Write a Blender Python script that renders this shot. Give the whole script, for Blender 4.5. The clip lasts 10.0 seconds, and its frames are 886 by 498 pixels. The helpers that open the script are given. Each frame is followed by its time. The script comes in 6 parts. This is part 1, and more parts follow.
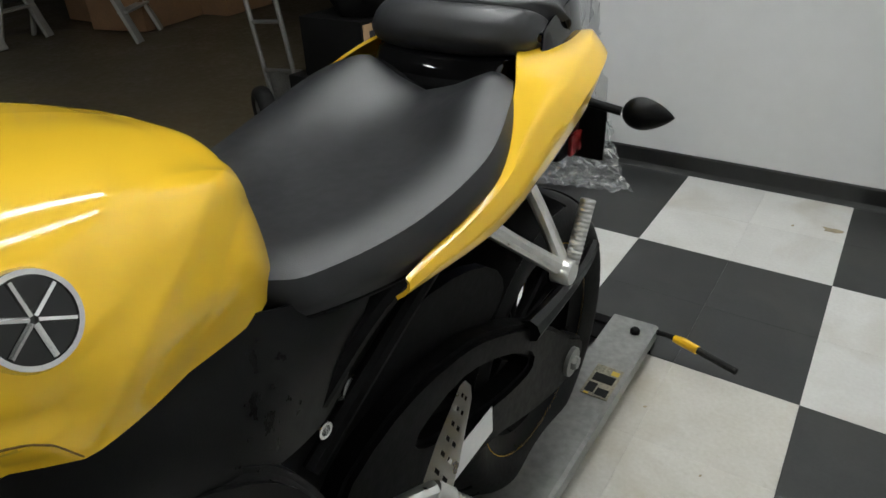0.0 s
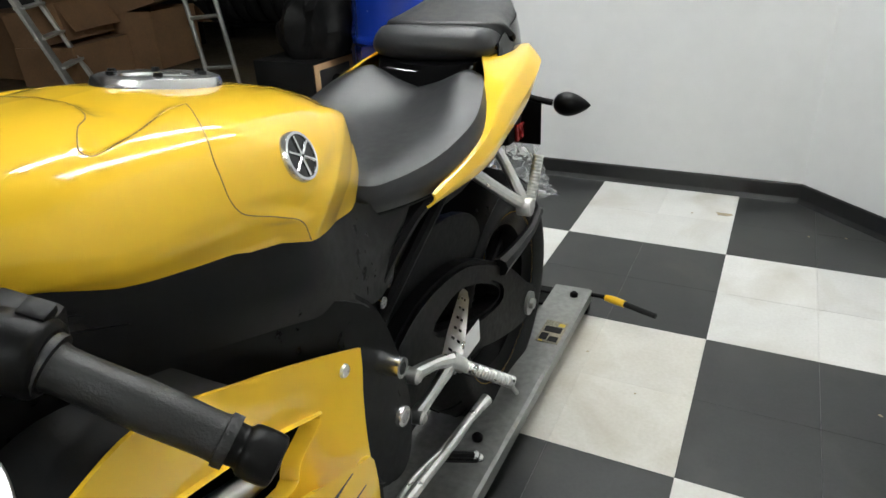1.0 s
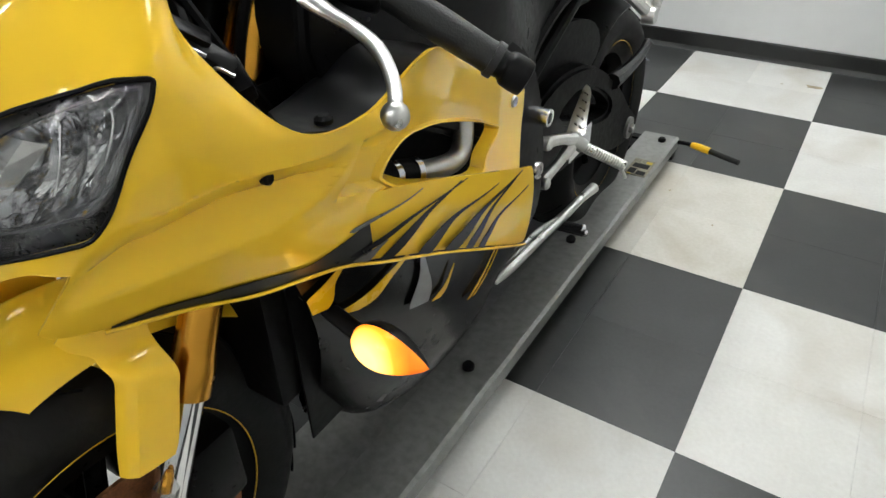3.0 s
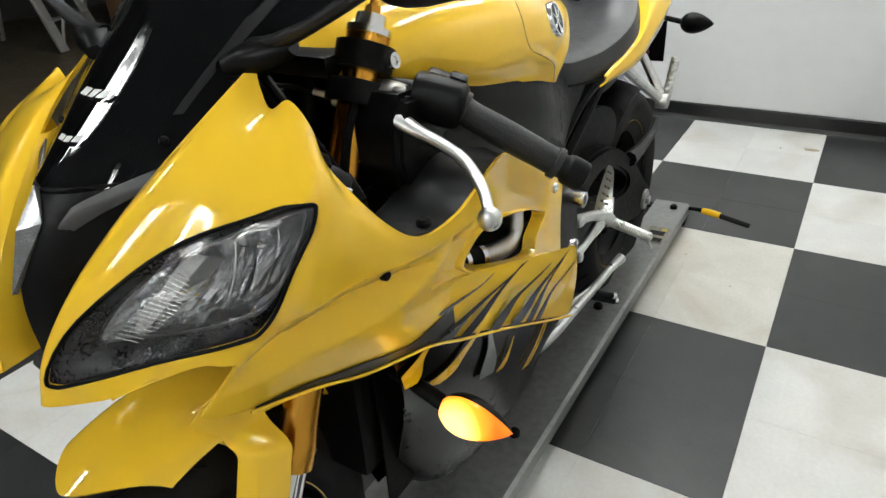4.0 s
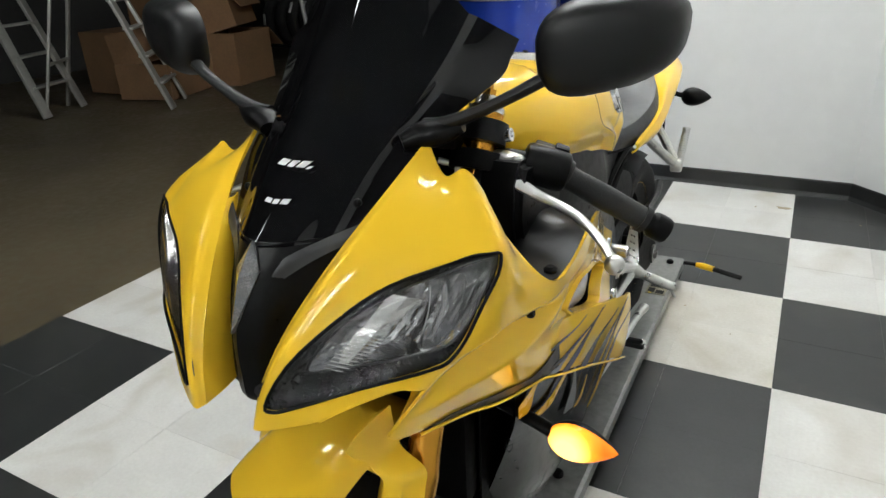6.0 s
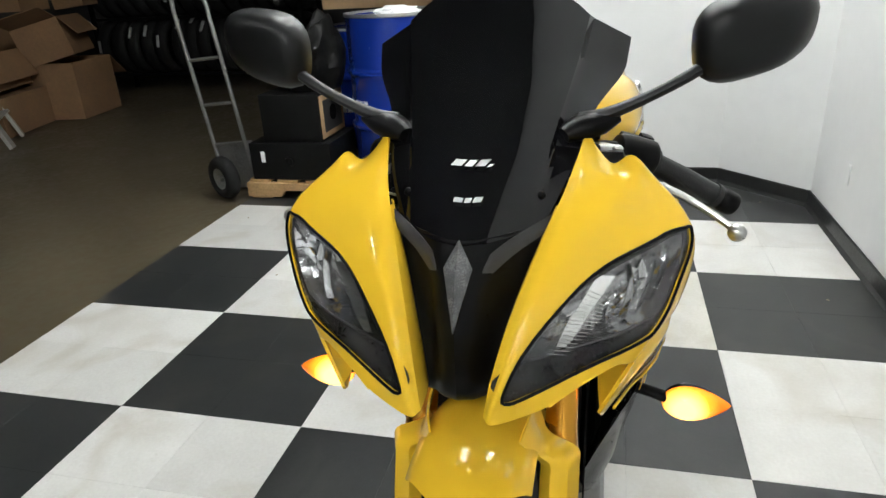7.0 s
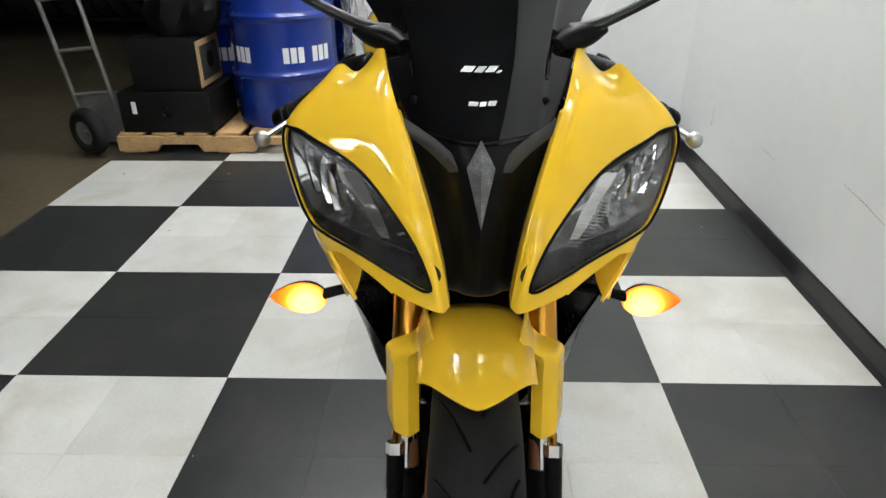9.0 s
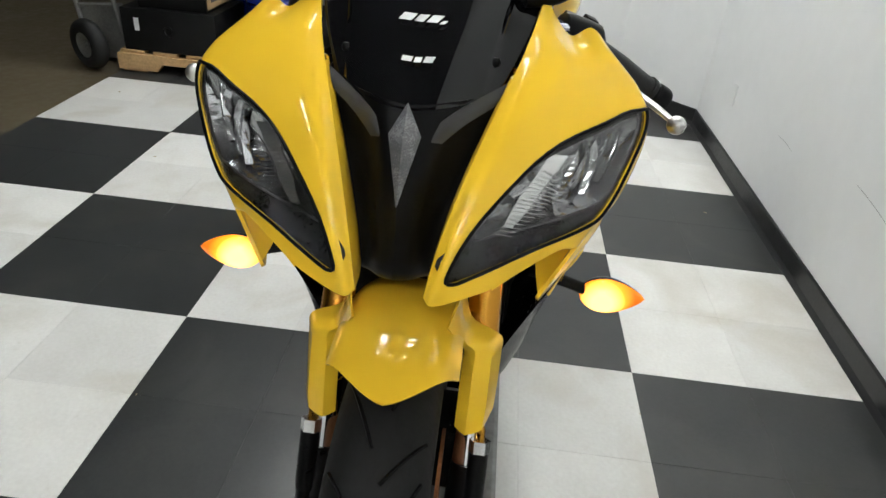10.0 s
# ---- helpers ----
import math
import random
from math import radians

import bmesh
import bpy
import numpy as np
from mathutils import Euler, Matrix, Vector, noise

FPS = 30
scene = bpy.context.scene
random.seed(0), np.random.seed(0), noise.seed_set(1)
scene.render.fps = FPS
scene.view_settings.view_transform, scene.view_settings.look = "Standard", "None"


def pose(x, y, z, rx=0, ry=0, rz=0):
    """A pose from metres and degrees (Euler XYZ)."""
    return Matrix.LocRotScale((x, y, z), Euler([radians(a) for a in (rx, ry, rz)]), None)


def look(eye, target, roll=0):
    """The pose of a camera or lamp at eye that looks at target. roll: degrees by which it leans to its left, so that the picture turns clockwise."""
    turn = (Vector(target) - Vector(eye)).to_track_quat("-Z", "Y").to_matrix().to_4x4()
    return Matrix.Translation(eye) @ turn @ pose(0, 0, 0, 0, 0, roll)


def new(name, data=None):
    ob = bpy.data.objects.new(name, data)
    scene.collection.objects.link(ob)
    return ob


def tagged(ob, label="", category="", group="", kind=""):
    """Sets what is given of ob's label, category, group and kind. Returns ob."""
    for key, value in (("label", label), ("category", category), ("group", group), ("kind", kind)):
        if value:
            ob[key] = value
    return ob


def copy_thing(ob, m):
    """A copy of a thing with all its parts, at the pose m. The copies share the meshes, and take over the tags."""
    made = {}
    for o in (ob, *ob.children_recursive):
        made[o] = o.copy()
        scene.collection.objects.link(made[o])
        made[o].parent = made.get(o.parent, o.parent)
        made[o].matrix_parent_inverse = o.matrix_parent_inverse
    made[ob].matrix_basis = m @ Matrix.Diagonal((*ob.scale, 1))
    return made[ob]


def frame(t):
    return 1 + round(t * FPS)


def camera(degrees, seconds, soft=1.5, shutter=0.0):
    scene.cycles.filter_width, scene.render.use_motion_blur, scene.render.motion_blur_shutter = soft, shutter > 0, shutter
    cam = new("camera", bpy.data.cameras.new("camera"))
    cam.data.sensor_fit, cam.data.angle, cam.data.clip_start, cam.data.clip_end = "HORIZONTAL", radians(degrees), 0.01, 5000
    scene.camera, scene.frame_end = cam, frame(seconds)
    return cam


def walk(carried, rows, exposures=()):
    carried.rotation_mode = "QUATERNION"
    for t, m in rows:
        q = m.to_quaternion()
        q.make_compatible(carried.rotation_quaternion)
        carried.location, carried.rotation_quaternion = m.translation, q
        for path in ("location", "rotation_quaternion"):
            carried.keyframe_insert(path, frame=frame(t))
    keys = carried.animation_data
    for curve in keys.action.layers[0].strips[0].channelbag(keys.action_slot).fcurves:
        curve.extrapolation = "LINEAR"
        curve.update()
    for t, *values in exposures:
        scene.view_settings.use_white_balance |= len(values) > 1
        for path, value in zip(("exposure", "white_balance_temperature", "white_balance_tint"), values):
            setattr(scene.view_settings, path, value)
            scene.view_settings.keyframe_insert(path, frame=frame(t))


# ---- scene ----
# ---- camera and its walk ----
cam = camera(67.8, 10.0)
PATH = [
    (0, (0.581, -2.674, 1.16), (-0.403, -1.25, 0.159), -2.3),
    (0.5, (0.668, -2.816, 1.181), (-0.343, -1.357, 0.26), -4.8),
    (1, (0.677, -3.061, 1.179), (-0.149, -1.471, 0.291), -3.0),
    (1.5, (0.691, -3.18, 1.19), (-0.067, -1.563, 0.291), -0.6),
    (2, (0.687, -3.244, 1.147), (-0.125, -1.676, 0.207), -2.4),
    (2.5, (0.679, -3.323, 1.102), (-0.148, -1.891, -0.023), 0.1),
    (2.7, (0.683, -3.363, 1.091), (-0.165, -1.983, -0.082), 0.1),
    (3.8, (0.671, -3.425, 1.137), (-0.323, -2.015, 0.126), -2.9),
    (4, (0.654, -3.498, 1.164), (-0.295, -2.032, 0.188), -3.5),
    (4.5, (0.652, -3.627, 1.239), (-0.235, -2.012, 0.461), -2.2),
    (5, (0.645, -3.63, 1.287), (-0.193, -1.918, 0.681), -2.4),
    (5.5, (0.631, -3.658, 1.267), (-0.21, -1.981, 0.574), -1.9),
    (6, (0.543, -3.692, 1.213), (-0.337, -2.092, 0.397), -2.5),
    (6.2, (0.466, -3.692, 1.199), (-0.432, -2.086, 0.415), -2.8),
    (7.3, (0.149, -3.917, 1.217), (-0.099, -2.105, 0.408), -2.6),
    (7.5, (0.114, -3.931, 1.212), (-0.04, -2.118, 0.382), -1.9),
    (8, (0.059, -3.92, 1.184), (0.011, -2.107, 0.341), -0.4),
    (8.5, (0.047, -3.924, 1.18), (0.004, -2.122, 0.312), 0.2),
    (9, (0.051, -3.926, 1.172), (-0.004, -2.145, 0.264), -0.4),
    (9.5, (0.066, -3.939, 1.183), (-0.003, -2.196, 0.206), 3.0),
    (9.7, (0.082, -3.91, 1.184), (0.0, -2.121, 0.294), 2.7),
    (10, (0.146, -3.824, 1.157), (0.06, -2.117, 0.117), 5.3),
]
STOPS = [(0.0, -0.62), (0.5, -0.20), (1.0, -0.04), (2.5, 0.0), (6.0, -0.05), (7.5, 0.20), (8.5, 0.09), (9.0, 0.04), (10.0, 0.02)]
walk(cam, [(t, look(eye, target, roll)) for t, eye, target, roll in PATH], STOPS)

# ---- light and exposure ----
world = bpy.data.worlds.new("world")
scene.world = world
world.use_nodes = True
world.node_tree.nodes["Background"].inputs[0].default_value = (0.02, 0.02, 0.022, 1)
world.node_tree.nodes["Background"].inputs[1].default_value = 0.1
TUBES = 69.0     # glow of the fluorescent tubes


# ---- materials ----
def mat(name, color, rough=0.5, metal=0.0, coat=0.0, coat_ior=1.5, vary=0.12, scale=6.0, bump=0.0, bscale=200.0, spec=0.5, dark=None, rvary=0.08, transmission=0.0, ior=1.45, emit=None, power=0.0, world_space=False):
    m = bpy.data.materials.new(name)
    m.use_nodes = True
    nt = m.node_tree
    b = nt.nodes["Principled BSDF"]
    b.inputs["Metallic"].default_value = metal
    b.inputs["Coat Weight"].default_value = coat
    b.inputs["Coat Roughness"].default_value = 0.03
    b.inputs["Coat IOR"].default_value = coat_ior
    b.inputs["Specular IOR Level"].default_value = spec
    b.inputs["Transmission Weight"].default_value = transmission
    b.inputs["IOR"].default_value = ior
    if emit:
        b.inputs["Emission Color"].default_value = (*emit, 1)
        b.inputs["Emission Strength"].default_value = power
    tc = nt.nodes.new("ShaderNodeTexCoord")
    geo = nt.nodes.new("ShaderNodeNewGeometry")
    src = geo.outputs["Position"] if world_space else tc.outputs["Object"]
    n1 = nt.nodes.new("ShaderNodeTexNoise")
    n1.inputs["Scale"].default_value = scale
    n1.inputs["Detail"].default_value = 6
    n2 = nt.nodes.new("ShaderNodeTexNoise")
    n2.inputs["Scale"].default_value = scale * 11
    n2.inputs["Detail"].default_value = 4
    add = nt.nodes.new("ShaderNodeMath")
    add.operation = "ADD"
    ramp = nt.nodes.new("ShaderNodeMapRange")
    ramp.inputs["From Min"].default_value, ramp.inputs["From Max"].default_value = 0.7, 1.3
    mix = nt.nodes.new("ShaderNodeMix")
    mix.data_type = "RGBA"
    d = dark or tuple(c * (1 - vary) for c in color)
    l = tuple(min(1, c * (1 + vary * 0.6)) for c in color)
    mix.inputs[6].default_value, mix.inputs[7].default_value = (*d, 1), (*l, 1)
    for n in (n1, n2):
        nt.links.new(src, n.inputs["Vector"])
    nt.links.new(n1.outputs["Fac"], add.inputs[0])
    nt.links.new(n2.outputs["Fac"], add.inputs[1])
    nt.links.new(add.outputs[0], ramp.inputs["Value"])
    nt.links.new(ramp.outputs["Result"], mix.inputs[0])
    nt.links.new(mix.outputs[2], b.inputs["Base Color"])
    rr = nt.nodes.new("ShaderNodeMapRange")
    rr.inputs["To Min"].default_value, rr.inputs["To Max"].default_value = max(0.02, rough - rvary), min(1, rough + rvary)
    nt.links.new(ramp.outputs["Result"], rr.inputs["Value"])
    nt.links.new(rr.outputs["Result"], b.inputs["Roughness"])
    if bump:
        n3 = nt.nodes.new("ShaderNodeTexNoise")
        n3.inputs["Scale"].default_value = bscale
        n3.inputs["Detail"].default_value = 3
        bp = nt.nodes.new("ShaderNodeBump")
        bp.inputs["Strength"].default_value = bump
        bp.inputs["Distance"].default_value = 0.002
        nt.links.new(src, n3.inputs["Vector"])
        nt.links.new(n3.outputs["Fac"], bp.inputs["Height"])
        nt.links.new(bp.outputs["Normal"], b.inputs["Normal"])
    return m


def glass(name, color=(1, 1, 1), rough=0.02, ior=1.3):
    m = mat(name, color, rough, vary=0.0, transmission=1.0, ior=ior, rvary=0.01)
    return m


def tile_mat(name, color, dark, stain):
    """Speckled vinyl tile with scuffs and grime that run across the joints."""
    m = mat(name, color, 0.33, vary=0.05, scale=9, bump=0.06, bscale=60, dark=dark, rvary=0.03, world_space=True)
    nt = m.node_tree
    b = nt.nodes["Principled BSDF"]
    base = b.inputs["Base Color"].links[0].from_socket
    geo = nt.nodes.new("ShaderNodeNewGeometry")
    info = nt.nodes.new("ShaderNodeObjectInfo")
    # one tile a little lighter than the next
    hv = nt.nodes.new("ShaderNodeHueSaturation")
    mr = nt.nodes.new("ShaderNodeMapRange")
    mr.inputs["To Min"].default_value, mr.inputs["To Max"].default_value = 0.93, 1.05
    nt.links.new(info.outputs["Random"], mr.inputs["Value"])
    nt.links.new(mr.outputs["Result"], hv.inputs["Value"])
    nt.links.new(base, hv.inputs["Color"])
    # large soft grime, and small sharp flecks
    n1 = nt.nodes.new("ShaderNodeTexNoise")
    n1.inputs["Scale"].default_value, n1.inputs["Detail"].default_value, n1.inputs["Distortion"].default_value = 3.1, 8, 0.8
    nt.links.new(geo.outputs["Position"], n1.inputs["Vector"])
    r1 = nt.nodes.new("ShaderNodeMapRange")
    r1.inputs["From Min"].default_value, r1.inputs["From Max"].default_value = 0.5, 0.78
    r1.inputs["To Max"].default_value = 0.7
    nt.links.new(n1.outputs["Fac"], r1.inputs["Value"])
    v = nt.nodes.new("ShaderNodeTexNoise")
    v.inputs["Scale"].default_value, v.inputs["Detail"].default_value = 38, 2
    nt.links.new(geo.outputs["Position"], v.inputs["Vector"])
    r2 = nt.nodes.new("ShaderNodeMapRange")
    r2.inputs["From Min"].default_value, r2.inputs["From Max"].default_value = 0.66, 0.74
    r2.inputs["To Max"].default_value = 0.16
    nt.links.new(v.outputs["Fac"], r2.inputs["Value"])
    mx = nt.nodes.new("ShaderNodeMath")
    mx.operation = "MAXIMUM"
    nt.links.new(r1.outputs["Result"], mx.inputs[0])
    nt.links.new(r2.outputs["Result"], mx.inputs[1])
    mix = nt.nodes.new("ShaderNodeMix")
    mix.data_type = "RGBA"
    nt.links.new(mx.outputs[0], mix.inputs[0])
    nt.links.new(hv.outputs["Color"], mix.inputs[6])
    mix.inputs[7].default_value = (*stain, 1)
    nt.links.new(mix.outputs[2], b.inputs["Base Color"])
    return m


YELLOW = mat("yellow_paint", (0.86, 0.53, 0.03), 0.35, coat=1.0, coat_ior=1.42, spec=0.08, vary=0.012, scale=3, rvary=0.01)
YELLOW2 = mat("yellow_decal", (0.74, 0.42, 0.008), 0.3, coat=0.4, spec=0.35, vary=0.05, scale=5)
YELLOWSEAM = mat("grimy_seam", (0.20, 0.11, 0.008), 0.5, vary=0.3, scale=30)
BLACKGLOSS = mat("black_gloss", (0.004, 0.004, 0.0045), 0.06, vary=0.2, rvary=0.03, spec=0.6)
SCREEN = mat("smoked_acrylic", (0.003, 0.003, 0.0035), 0.03, vary=0.1, rvary=0.01, spec=0.45)
SATIN = mat("satin_black", (0.0035, 0.0035, 0.0037), 0.34, vary=0.25, bump=0.06, bscale=500, spec=0.12)
MATTE = mat("matte_black_plastic", (0.005, 0.005, 0.0053), 0.40, vary=0.2, bump=0.08, bscale=700, spec=0.32)
DEEP = mat("black_grimy_metal", (0.003, 0.003, 0.0032), 0.5, vary=0.4, spec=0.09, bump=0.2, bscale=90)
DECAL = mat("black_decal", (0.006, 0.006, 0.006), 0.35, vary=0.3, spec=0.35)
GREYDECAL = mat("grey_decal", (0.12, 0.12, 0.12), 0.35, vary=0.3, coat=0.4)
VINYL = mat("seat_vinyl", (0.011, 0.0114, 0.013), 0.43, vary=0.18, bump=0.12, bscale=650, spec=0.5)
RUBBER = mat("tyre_rubber", (0.008, 0.008, 0.008), 0.70, vary=0.3, bump=0.25, bscale=140, spec=0.25)
GRIP = mat("grip_rubber", (0.007, 0.007, 0.0073), 0.5, vary=0.25, bump=0.3, bscale=420)
ALU = mat("cast_aluminium", (0.62, 0.62, 0.60), 0.34, metal=1.0, vary=0.15, bump=0.1, bscale=300)
POLISH = mat("polished_aluminium", (0.76, 0.76, 0.75), 0.24, metal=1.0, vary=0.06, rvary=0.03)
CHROME = mat("chrome", (0.8, 0.8, 0.8), 0.08, metal=1.0, vary=0.05, rvary=0.03)
GOLD = mat("gold_anodised", (0.62, 0.30, 0.04), 0.26, metal=1.0, vary=0.04, scale=3, rvary=0.02)
BRONZE = mat("rusty_disc", (0.30, 0.12, 0.05), 0.5, metal=0.6, vary=0.4, scale=30)
REFLECTOR = mat("reflector", (0.66, 0.66, 0.67), 0.13, metal=1.0, vary=0.06, scale=40, rvary=0.04)
CLEAR = glass("clear_lens")
AMBER = mat("lit_amber_lens", (0.9, 0.35, 0.02), 0.2, vary=0.1, emit=(1.0, 0.30, 0.012), power=1.0)


def glow(m, at):
    """Lets a lit lens shine hottest in front of its bulb, at a place on either side of the middle plane."""
    nt = m.node_tree
    b = nt.nodes["Principled BSDF"]
    tc = nt.nodes.new("ShaderNodeTexCoord")
    ab = nt.nodes.new("ShaderNodeVectorMath")
    ab.operation = "MULTIPLY_ADD"
    ab.inputs[1].default_value, ab.inputs[2].default_value = (1, 1, 1), (0, -at[1], -at[2])
    fold = nt.nodes.new("ShaderNodeVectorMath")
    fold.operation = "ABSOLUTE"
    dist = nt.nodes.new("ShaderNodeVectorMath")
    dist.operation = "DISTANCE"
    dist.inputs[1].default_value = (at[0], 0, 0)
    ramp = nt.nodes.new("ShaderNodeValToRGB")
    ramp.color_ramp.elements[0].position, ramp.color_ramp.elements[0].color = 0.25, (3.6, 2.1, 0.55, 1)
    ramp.color_ramp.elements[1].position, ramp.color_ramp.elements[1].color = 0.86, (0.55, 0.05, 0.002, 1)
    mid = ramp.color_ramp.elements.new(0.60)
    mid.color = (1.6, 0.46, 0.025, 1)
    rng = nt.nodes.new("ShaderNodeMapRange")
    rng.inputs["From Max"].default_value = 0.06
    nt.links.new(tc.outputs["Object"], ab.inputs[0])
    nt.links.new(ab.outputs["Vector"], fold.inputs[0])
    nt.links.new(fold.outputs["Vector"], dist.inputs[0])
    nt.links.new(dist.outputs["Value"], rng.inputs["Value"])
    nt.links.new(rng.outputs["Result"], ramp.inputs["Fac"])
    nt.links.new(ramp.outputs["Color"], b.inputs["Emission Color"])


glow(AMBER, (.272, -3.022 + 2.46, .606))
BELLYBLACK = mat("black_fairing_film", (0.004, 0.004, 0.004), 0.22, vary=0.3, spec=0.16)
RED = mat("red_reflector", (0.22, 0.012, 0.012), 0.25, vary=0.3, scale=60)
WHITE = mat("white_mark", (0.8, 0.8, 0.8), 0.4, vary=0.06)
INNER = mat("satin_inner_plastic", (0.010, 0.010, 0.0105), 0.36, vary=0.2, bump=0.05, bscale=500, spec=0.5)
TRIM = mat("grey_trim_plastic", (0.028, 0.028, 0.029), 0.42, vary=0.15, bump=0.05, bscale=500, spec=0.4)
BEZEL = mat("dark_bezel", (0.011, 0.0115, 0.013), 0.3, vary=0.10, scale=30)
CARBON = mat("grey_facet", (0.11, 0.11, 0.115), 0.25, vary=0.3, scale=60, coat=0.6)
TILE_W = tile_mat("white_vinyl_tile", (0.67, 0.665, 0.64), (0.61, 0.60, 0.575), (0.45, 0.41, 0.34))
TILE_B = tile_mat("black_vinyl_tile", (0.025, 0.026, 0.026), (0.018, 0.019, 0.019), (0.046, 0.045, 0.041))
TILE_A = tile_mat("yellowed_vinyl_tile", (0.63, 0.61, 0.56), (0.56, 0.535, 0.475), (0.40, 0.35, 0.26))
STAIN = mat("beige_splash", (0.36, 0.30, 0.19), 0.5, vary=0.35, scale=40)
GROUT = mat("tile_joint", (0.03, 0.028, 0.025), 0.8, vary=0.3)
CONCRETE = mat("brown_concrete", (0.085, 0.068, 0.042), 0.45, vary=0.35, scale=2.2, bump=0.15, bscale=40, rvary=0.15)
WALL = mat("white_wall_paint", (0.74, 0.745, 0.74), 0.6, vary=0.03, scale=1.3, bump=0.25, bscale=70)
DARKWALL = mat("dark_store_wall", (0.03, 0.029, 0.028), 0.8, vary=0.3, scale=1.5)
CEIL = mat("ceiling_paint", (0.12, 0.12, 0.118), 0.8, vary=0.04, scale=2)
BASE = mat("black_baseboard", (0.013, 0.013, 0.013), 0.42, vary=0.3, scale=8, bump=0.1, bscale=30)
BLUE = mat("blue_drum_paint", (0.004, 0.022, 0.20), 0.25, coat=0.5, vary=0.03, rvary=0.03, scale=3, bump=0.05, bscale=25)
CARD = mat("cardboard", (0.40, 0.255, 0.135), 0.75, vary=0.12, scale=5, bump=0.1, bscale=120)
CARDK = mat("brown_cardboard", (0.19, 0.105, 0.05), 0.78, vary=0.2, scale=4, bump=0.1, bscale=120)
WOOD = mat("pallet_wood", (0.46, 0.29, 0.135), 0.7, vary=0.3, scale=7, bump=0.3, bscale=60)
BOXBLACK = mat("black_box_laminate", (0.005, 0.005, 0.005), 0.5, vary=0.4, scale=7, bump=0.15, bscale=60, spec=0.15)
STEEL = mat("dull_grey_steel", (0.36, 0.36, 0.35), 0.42, metal=0.85, vary=0.25, scale=9, bump=0.15, bscale=70)
RAILGREY = mat("scuffed_grey_paint", (0.23, 0.23, 0.222), 0.38, metal=0.35, vary=0.28, scale=5, bump=0.08, bscale=60)
LADDER = mat("ladder_aluminium", (0.55, 0.55, 0.52), 0.45, metal=0.7, vary=0.2, scale=9)
CLING = mat("clear_plastic_film", (0.85, 0.86, 0.86), 0.12, vary=0.05, transmission=0.88, ior=1.2, bump=0.3, bscale=40)
TUBE = mat("lit_tube", (1, 1, 1), 0.5, emit=(0.97, 1.0, 0.985), power=TUBES)
TAG = mat("paper_tag", (0.34, 0.34, 0.33), 0.7, vary=0.3, scale=20)
SIGNY = mat("sign_yellow", (0.5, 0.33, 0.02), 0.6)
AMBERCLEAR = mat("amber_clear", (0.5, 0.24, 0.05), 0.3)


# ---- building tools ----
def link(name, bm, material, parent=None, label="", smooth=True, m=None):
    me = bpy.data.meshes.new(name)
    bmesh.ops.recalc_face_normals(bm, faces=bm.faces)
    if smooth:
        for f in bm.faces:
            f.smooth = True
        for e in bm.edges:
            if len(e.link_faces) == 2 and e.calc_face_angle(0) > 0.6:
                e.smooth = False
    bm.to_mesh(me)
    bm.free()
    me.materials.append(material)
    ob = new(name, me)
    if m is not None:
        ob.matrix_basis = m
    if parent is not None:
        ob.parent = parent
    if label:
        tagged(ob, label)
    return ob


def part(name, bm, material, parent, label="", smooth=True):
    return link(name, bm, material, parent, label, smooth)


def thing(name, at, label, category, group="", kind=""):
    ob = new(name)
    ob.empty_display_size = 0.1
    ob.matrix_basis = at if isinstance(at, Matrix) else pose(*at)
    return tagged(ob, label, category, group, kind)


def box(bm, x0, x1, y0, y1, z0, z1, bevel=0.0, m=None):
    r = bmesh.ops.create_cube(bm, size=1)
    vs = r["verts"]
    t = Matrix.Translation(((x0 + x1) / 2, (y0 + y1) / 2, (z0 + z1) / 2)) @ Matrix.Diagonal((x1 - x0, y1 - y0, z1 - z0, 1))
    bmesh.ops.transform(bm, matrix=t if m is None else m @ t, verts=vs)
    if bevel:
        es = list({e for v in vs for e in v.link_edges})
        bmesh.ops.bevel(bm, geom=es, offset=bevel, segments=2, affect="EDGES", profile=0.6)
    return bm


def cr(pts, n, closed=False):
    """Points on a smooth curve through pts: n on each stretch."""
    p = np.asarray(pts, float)
    k = len(p)
    out = []
    for i in range(k if closed else k - 1):
        if closed:
            a, b, c, d = p[i - 1], p[i], p[(i + 1) % k], p[(i + 2) % k]
        else:
            b, c = p[i], p[i + 1]
            a = p[i - 1] if i else 2 * b - c
            d = p[i + 2] if i + 2 < k else 2 * c - b
        for t in np.arange(n) / n:
            out.append(0.5 * (2 * b + (c - a) * t + (2 * a - 5 * b + 4 * c - d) * t**2 + (3 * b - a - 3 * c + d) * t**3))
    if not closed:
        out.append(p[-1])
    return np.array(out)


def loft(rows, nu=6, nv=6):
    """A smooth sheet through rows of points: an array of places."""
    a = np.asarray(rows, float)
    a = cr(a, nu)
    return np.moveaxis(cr(np.moveaxis(a, 1, 0), nv), 0, 1)


def grid(bm, g, close_u=False, close_v=False):
    nu, nv = g.shape[:2]
    vs = [[bm.verts.new(g[i, j]) for j in range(nv)] for i in range(nu)]
    for i in range(nu if close_u else nu - 1):
        for j in range(nv if close_v else nv - 1):
            a, b = vs[i], vs[(i + 1) % nu]
            k = (j + 1) % nv
            try:
                bm.faces.new((a[j], b[j], b[k], a[k]))
            except ValueError:
                pass
    return vs


def thicken(bm, t):
    bmesh.ops.recalc_face_normals(bm, faces=bm.faces)
    bmesh.ops.solidify(bm, geom=bm.faces[:], thickness=t)
    return bm


